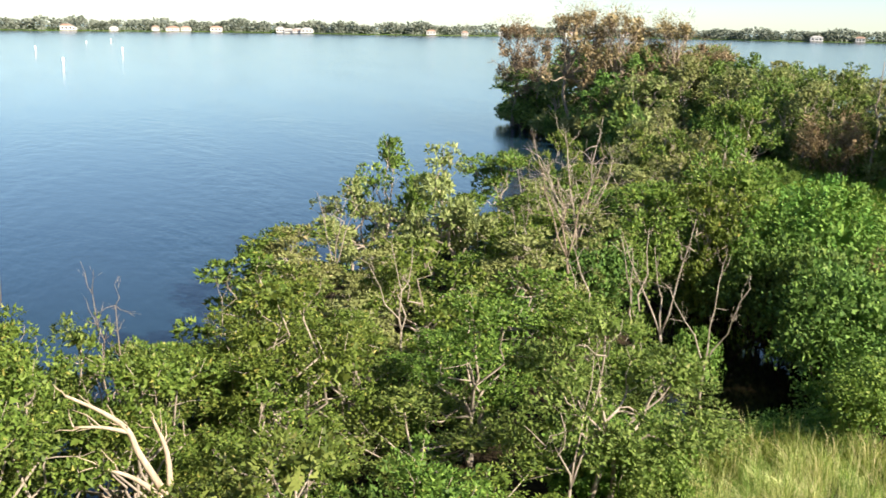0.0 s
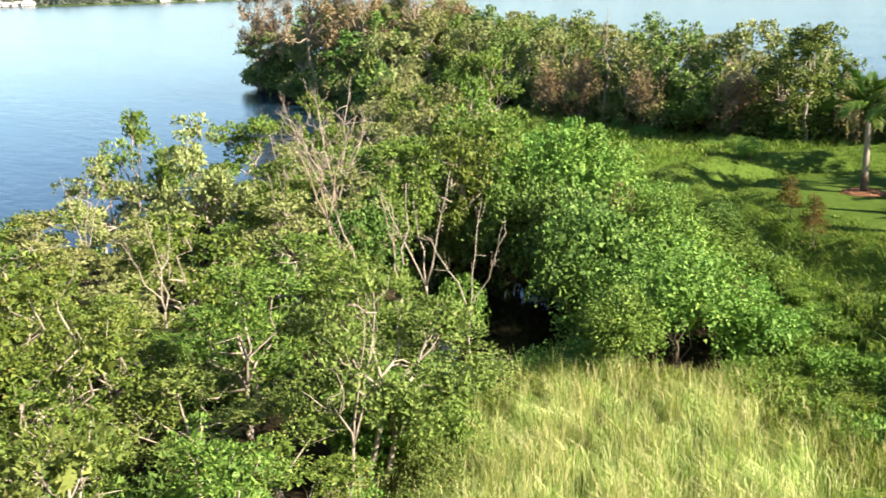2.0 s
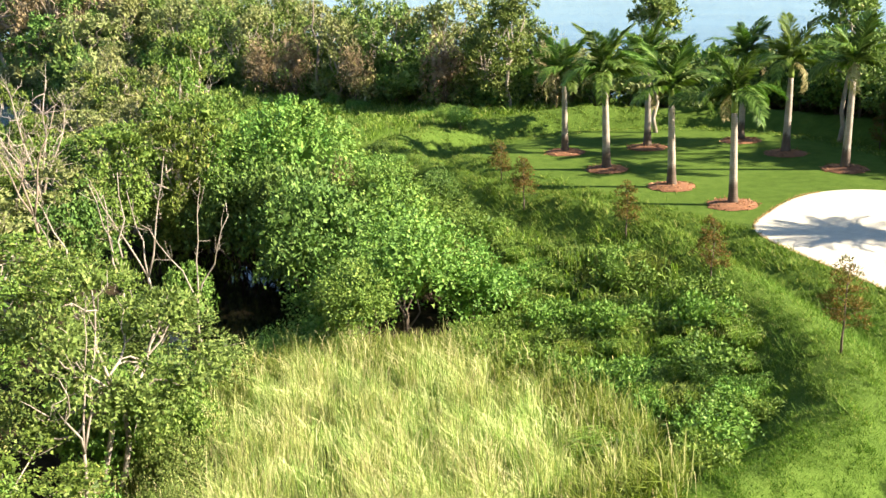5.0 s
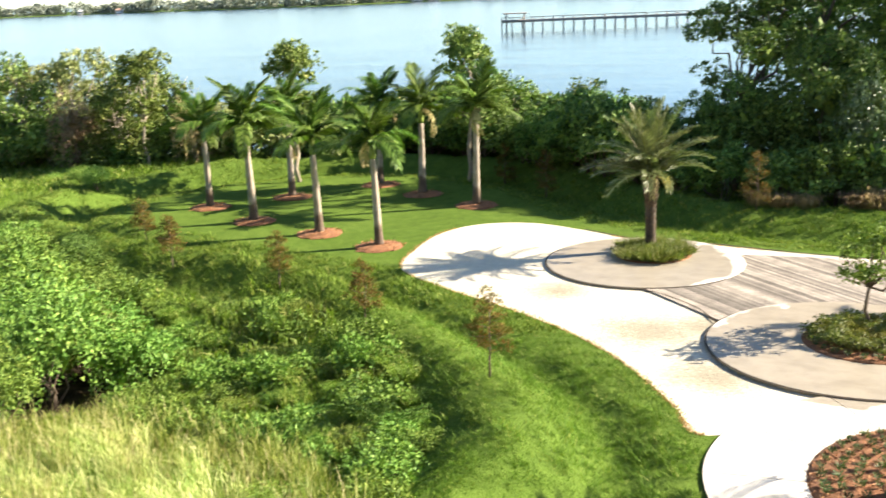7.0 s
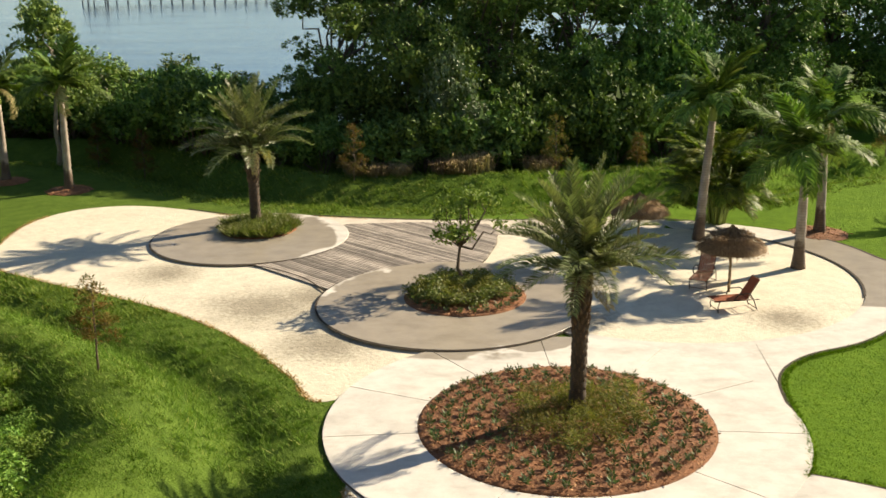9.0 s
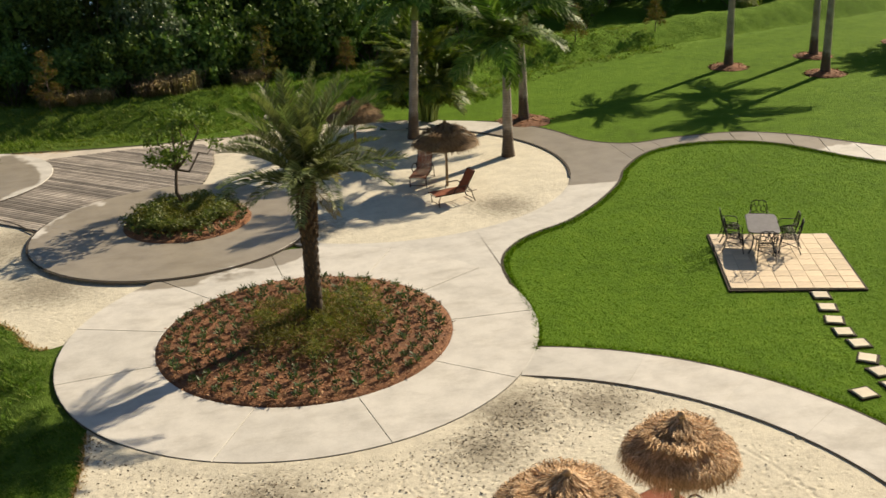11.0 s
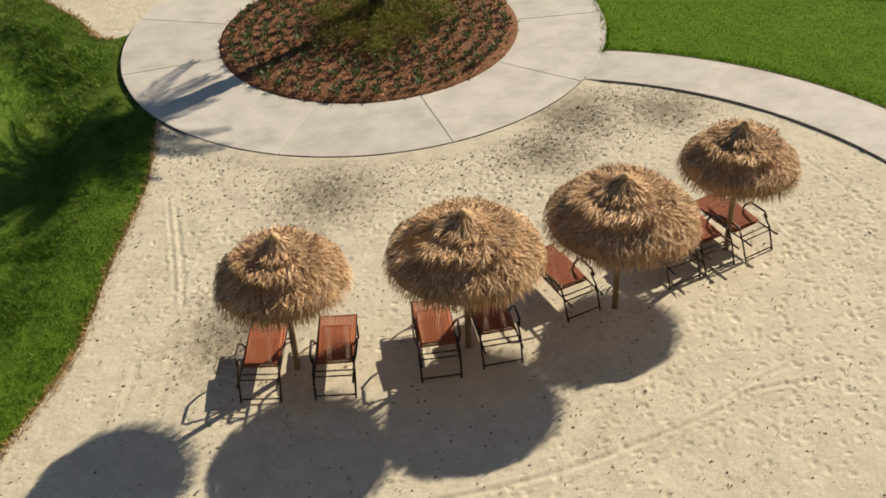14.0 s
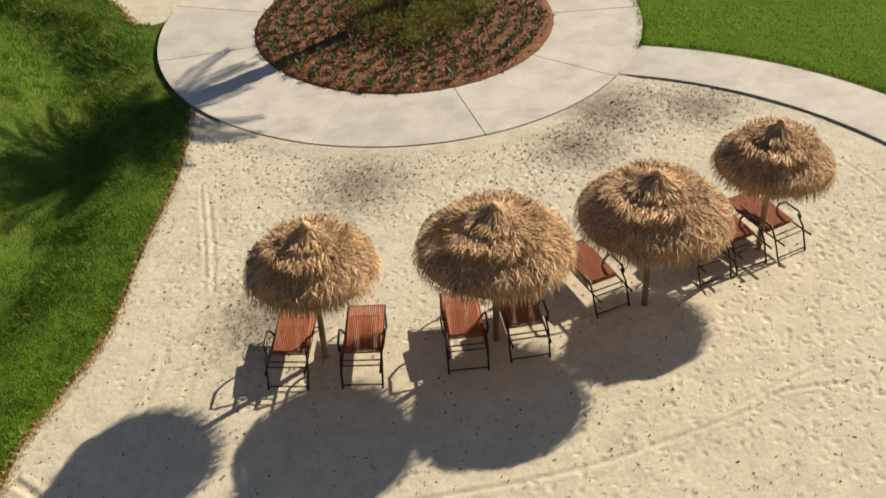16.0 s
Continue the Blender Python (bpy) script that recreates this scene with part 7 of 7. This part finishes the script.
for x, y, h in ((-305, -3, 3.1), (-434, -14, 3.2), (-413, 17, 3.6), (-568, 6, 3.0), (-600, 19, 3.8)):
    t = thing("channel_marker", "white channel marker standing in the lake", "marker", (x, y, -3.0), group="channel markers")
    part("post", tube_mesh("post", [(np.array([(0, 0, 0), (0, 0, 2.0 + h * 0.8)]), 0.16, 8)], M_MARK), None, t)
    part("board", box_bm(0.55, 0.55, h * 0.4, (0, 0, 2.0 + h * 0.6), 0.06), M_MARK, t)

# ---------- grass ----------
def blade_mesh(name, rg, pts, z, h_lo, h_hi, w, mat, lean=0.35, bend=0.5, wind=(0, 0), three=False):
    """Single bent blades: four corners each, or three."""
    n = len(pts)
    h = h_lo + (h_hi - h_lo) * rg.random(n)
    a = rg.random(n) * 2 * np.pi
    o = np.c_[np.cos(a), np.sin(a)] * (lean * (0.3 + rg.random(n)))[:, None] + np.array(wind)
    p0 = np.c_[pts, z - 0.02]
    p1 = p0 + np.c_[o * (h * 0.45)[:, None], h * 0.62]
    p2 = p0 + np.c_[o * (h * (1.0 + bend))[:, None], h * (1.0 - 0.25 * bend)]
    b = rg.random(n) * 2 * np.pi
    s = np.c_[np.cos(b), np.sin(b), 0 * b] * (w * (0.7 + 0.6 * rg.random(n)))[:, None]
    if three:
        return mesh_from(name, np.stack([p0 + s, p2, p0 - s], 1).reshape(-1, 3), np.arange(3 * n).reshape(-1, 3), mat)
    v = np.stack([p0, p1 + s, p2, p1 - s], 1).reshape(-1, 3)
    return mesh_from(name, v, np.arange(4 * n).reshape(-1, 4), mat)


M_BLADE = leaf_mat("lawn_blade", ((0.0, (0.044, 0.092, 0.008)), (0.5, (0.094, 0.180, 0.012)), (0.9, (0.160, 0.246, 0.026)), (1.0, (0.26, 0.29, 0.06))), 0.7, 0.2, patch=0.5, gloss=0.05)
# darker lawn blade: deep green turf with palm and building shade in its colour
M_DEEP_SHADED = leaf_mat("deep_turf_blade_shaded", ((0.0, (0.026, 0.056, 0.008)), (0.5, (0.062, 0.122, 0.014)), (0.9, (0.114, 0.178, 0.026)), (1.0, (0.22, 0.24, 0.06))), 0.7, 0.2, patch=0.6, gloss=0.05)
M_BANK = leaf_mat("bank_blade", ((0.0, (0.050, 0.094, 0.016)), (0.5, (0.100, 0.168, 0.026)), (0.9, (0.17, 0.24, 0.048)), (1.0, (0.28, 0.28, 0.10))), 0.7, 0.22, patch=0.6, gloss=0.08)
M_DRYGRASS = leaf_mat("dry_grass", ((0.0, (0.20, 0.11, 0.04)), (0.5, (0.42, 0.26, 0.11)), (1.0, (0.62, 0.46, 0.24))), 0.8, 0.15, gloss=0.1)
M_CANE = leaf_mat("cane_grass", ((0.0, (0.11, 0.17, 0.035)), (0.4, (0.265, 0.35, 0.09)), (0.75, (0.48, 0.48, 0.21)), (1.0, (0.72, 0.63, 0.38))), 0.6, 0.22, patch=0.4, gloss=0.15)
M_LITTER = strand_mat("dry_litter", ((0.0, (0.05, 0.035, 0.022)), (0.6, (0.13, 0.095, 0.06)), (1.0, (0.26, 0.20, 0.13))), 0.9, 0.0)
rg = np.random.default_rng(1300)

LAWN = np.vstack([arc(4.94, 12.92, 8.98, -30, 69, 40), LAWN_EDGE[1:90], [(40, 14), (24, 4)]])
PATIO_RING = mid + (PA - mid) * 1.03
pts = strewn(rg, LAWN, 72000, (PATIO_RING,))
keep = rg.random(len(pts)) < np.clip(1.35 - np.hypot(pts[:, 0], pts[:, 1]) / 55, 0.25, 1)
pts = pts[keep]
tagged(new("lawn_grass", blade_mesh("lawn_grass", rg, pts, land(pts), 0.04, 0.10, 0.009, M_BLADE, 0.6, 0.6)), "short mown bright green lawn grass", "grass", kind="stuff")

# ragged turf over the lawn's edges
edge_line = np.vstack([outer[::-1], LAWN_EDGE[:100]])
seg = rg.integers(0, len(edge_line) - 1, 9000)
e0 = edge_line[seg] + (edge_line[seg + 1] - edge_line[seg]) * rg.random((9000, 1))
tang = unit(edge_line[seg + 1] - edge_line[seg])
right_side = np.c_[tang[:, 1], -tang[:, 0]]
pts = e0 + right_side * (0.05 + 0.16 * rg.random((9000, 1)))
tagged(new("lawn_edge_grass", blade_mesh("lawn_edge_grass", rg, pts, np.full(9000, 0.0), 0.08, 0.17, 0.011, M_BLADE, 0.5, 0.6)), "longer grass along the lawn edge", "grass", kind="stuff")

# long grass on the banks west and north of the beaches
lo, hi = np.array([-46, 3]), np.array([30, 62])
cand = lo + rg.random((100000, 2)) * (hi - lo)
d = far_from(cand, PARK)
far_d = np.hypot(cand[:, 0], cand[:, 1])
ok = (d > -0.1) & (d < 12) & ((cand[:, 0] < -1) | (cand[:, 1] > 44)) & (far_from(cand, sand_west) > 0.1) & (far_from(cand, sand_front) > 0.06) & (np.hypot(cand[:, 0] - RING_C[0], cand[:, 1] - RING_C[1]) > RING_OUT + 0.1)
ok &= rg.random(len(cand)) < np.clip(1.7 - far_d / 42, 0.3, 1.0)
tufts, dd, near_t = cand[ok], d[ok], far_d[ok] < 34
rank = np.clip(0.55 + 0.5 * np.exp(-(((dd - 2.6) / 0.7) ** 2)) + 0.35 * np.sin(tufts[:, 0] * 0.9) * np.sin(tufts[:, 1] * 0.8 + 1) + 0.25 * rg.normal(size=len(dd)), 0.3, 1.5)
rank[tufts[:, 1] < 22] *= 0.55
front_t = tufts[:, 1] < 21.5
for label, pick, a_, b_, w_, n_, sp_ in (("short deep green grass beside the beach, darkened for shade", front_t, 0.04, 0.12, 0.010, 34, 0.12), ("closely mown green grass on the bank", ~front_t & near_t & (rank < 0.7), 0.05, 0.15, 0.011, 20, 0.11), ("tufted green grass on the bank", ~front_t & near_t & (rank >= 0.7), 0.09, 0.30, 0.013, 22, 0.10), ("mown grass on the far bank", ~near_t & (rank < 0.8), 0.08, 0.20, 0.022, 10, 0.16), ("rank tufts on the far bank", ~near_t & (rank >= 0.8), 0.14, 0.38, 0.024, 10, 0.13)):
    c_ = np.repeat(tufts[pick], n_, 0)
    pts = c_ + rg.normal(size=c_.shape) * sp_
    pts = pts[far_from(pts, sand_front) > 0.0]
    tagged(new("bank_grass", blade_mesh("bank_grass", rg, pts, land(pts), a_, b_, w_, M_DEEP_SHADED if "beach" in label else M_BANK, 0.7, 0.4, (-0.15, -0.05), True)), label, "grass", kind="stuff")
# a dry straw-coloured edge where the turf meets the sand
edge_w = open_curve([(-5.0, 9.4), (-4.7, 11.3), (-4.0, 12.7), (-3.5, 13.9), (-3.0, 16.2), (-2.4, 18.6), (-2.2, 21.0)], 12)
sg = rg.integers(0, len(edge_w) - 1, 5200)
pts = edge_w[sg] + (edge_w[sg + 1] - edge_w[sg]) * rg.random((5200, 1)) + np.c_[rg.normal(size=5200) * 0.05 - 0.02, rg.normal(size=5200) * 0.04]
tagged(new("dry_edge_grass", blade_mesh("dry_edge_grass", rg, pts, np.full(5200, 0.02), 0.03, 0.10, 0.010, M_DRYGRASS, 0.9, 0.6, (0.1, -0.1), True)), "dry straw-coloured grass along the sand edge", "grass", kind="stuff")
seg2 = rg.integers(0, len(sand_west) - 1, 6000)
pts = sand_west[seg2] + (sand_west[seg2 + 1] - sand_west[seg2]) * rg.random((6000, 1)) + rg.normal(size=(6000, 2)) * 0.05
pts = pts[(pts[:, 0] < -3.3) & (pts[:, 1] < 47)]
tagged(new("dry_edge_grass", blade_mesh("dry_edge_grass", rg, pts, np.full(len(pts), 0.02), 0.04, 0.12, 0.014, M_DRYGRASS, 0.9, 0.6, (0.1, -0.1), True)), "dry straw-coloured grass along the far sand edge", "grass", kind="stuff")

# the stand of tall tan grass below the bank
CANES = closed_curve([(-22.0, 15.8), (-21.5, 19.0), (-18.5, 21.3), (-15.2, 20.4), (-12.2, 17.8), (-10.2, 13.5), (-12.5, 9.5), (-16.5, 9.5), (-19.5, 12.5)], 4)
clump = strewn(rg, CANES, 520)
clump = clump[rg.random(len(clump)) < np.clip(-far_from(clump, CANES) / 1.6 + 0.25, 0, 1)]
own = rg.integers(0, len(clump), 30000)
pts = clump[own] + rg.normal(size=(30000, 2)) * 0.13
c_h = (0.75 + 0.5 * np.clip(0.5 + 0.4 * np.sin(clump[:, 0] * 2.1 + 1) * np.sin(clump[:, 1] * 1.9) + 0.22 * rg.normal(size=len(clump)), 0, 1))[own]
for q, (label, a_, b_, w_) in enumerate((("low green cane shoots", 0.5, 1.2, 0.010), ("tall tan and yellow-green cane grass", 0.8, 1.9, 0.0065), ("tallest pale cane stalks", 1.1, 2.4, 0.006))):
    m_ = (c_h < 0.9, (c_h >= 0.9) & (c_h < 1.1), c_h >= 1.1)[q]
    tagged(new("tall_grass", blade_mesh("tall_grass", rg, pts[m_], land(pts[m_]), a_, b_, w_, M_CANE if q else M_LONG, 0.20, 0.95, (-0.09, 0.03))), label, "grass", kind="stuff")
fringe = closed_curve([(-23.5, 15), (-23.5, 20.5), (-19, 23.5), (-13.5, 21.5), (-9.0, 17), (-7.5, 11), (-10, 7), (-18, 7.5)], 4)
outer_c = strewn(rg, fringe, 200, (CANES,))
pts = outer_c[rg.integers(0, len(outer_c), 7000)] + rg.normal(size=(7000, 2)) * 0.22
tagged(new("tall_grass", blade_mesh("tall_grass", rg, pts, land(pts), 0.6, 1.7, 0.0065, M_CANE, 0.15, 0.5, (-0.07, 0.03))), "scattered cane clumps in rank grass", "grass", kind="stuff")
pts = strewn(rg, fringe, 26000, (CANES,))
tagged(new("rank_grass", blade_mesh("rank_grass", rg, pts, land(pts), 0.4, 1.1, 0.016, M_LONG, 0.4, 0.7)), "rank green grass round the cane stand", "grass", kind="stuff")

# rank grass over the meadow and the slope behind the ridge
lo, hi = np.array([-80, 22]), np.array([-14, 64])
cand = lo + rg.random((100000, 2)) * (hi - lo)
d, s_ = far_from(cand, PARK), far_from(cand, SHORE)
ok = (d > np.where(cand[:, 0] < -22, 8.0, 6.5)) & (s_ < -3) & ~inside(cand, VINES) & ~inside(cand, MANG)
pts = cand[ok]
tagged(new("rank_grass", blade_mesh("rank_grass", rg, pts, land(pts), 0.25, 0.75, 0.028, M_LONG, 0.45, 0.7)), "rank green grass over the meadow", "grass", kind="stuff")

# dry leaf litter and crumbs on the beach
n = 9000
a = rg.random(n)
near_ring = np.array(RING_C) + (RING_OUT + 0.15 + 2.2 * rg.random(n)[:, None] ** 1.8) * np.c_[np.cos(np.radians(180 + 175 * a)), np.sin(np.radians(180 + 175 * a))]
spot = np.array([(q[0], q[1]) for q in LITTER])[rg.integers(0, 6, n)] + rg.normal(size=(n, 2)) * 0.75
pts = np.where(rg.random((n, 1)) < 0.35, near_ring, np.where(rg.random((n, 1)) < 0.4, spot, strewn(rg, sand_front, n)[:n]))
pts = pts[inside(pts, sand_front) & (np.hypot(pts[:, 0] - RING_C[0], pts[:, 1] - RING_C[1]) > RING_OUT + 0.05)]
m = len(pts)
v, f = leaf_quads(rg, np.c_[pts, np.full(m, 0.036)], unit(rg.normal(size=(m, 3)) * [1, 1, 0.12]), 0.02 + 0.06 * rg.random(m) ** 2, 0.008 + 0.012 * rg.random(m))
tagged(new("leaf_litter", mesh_from("leaf_litter", v, f, M_LITTER)), "dry brown leaf litter strewn on sand", "litter", kind="stuff")
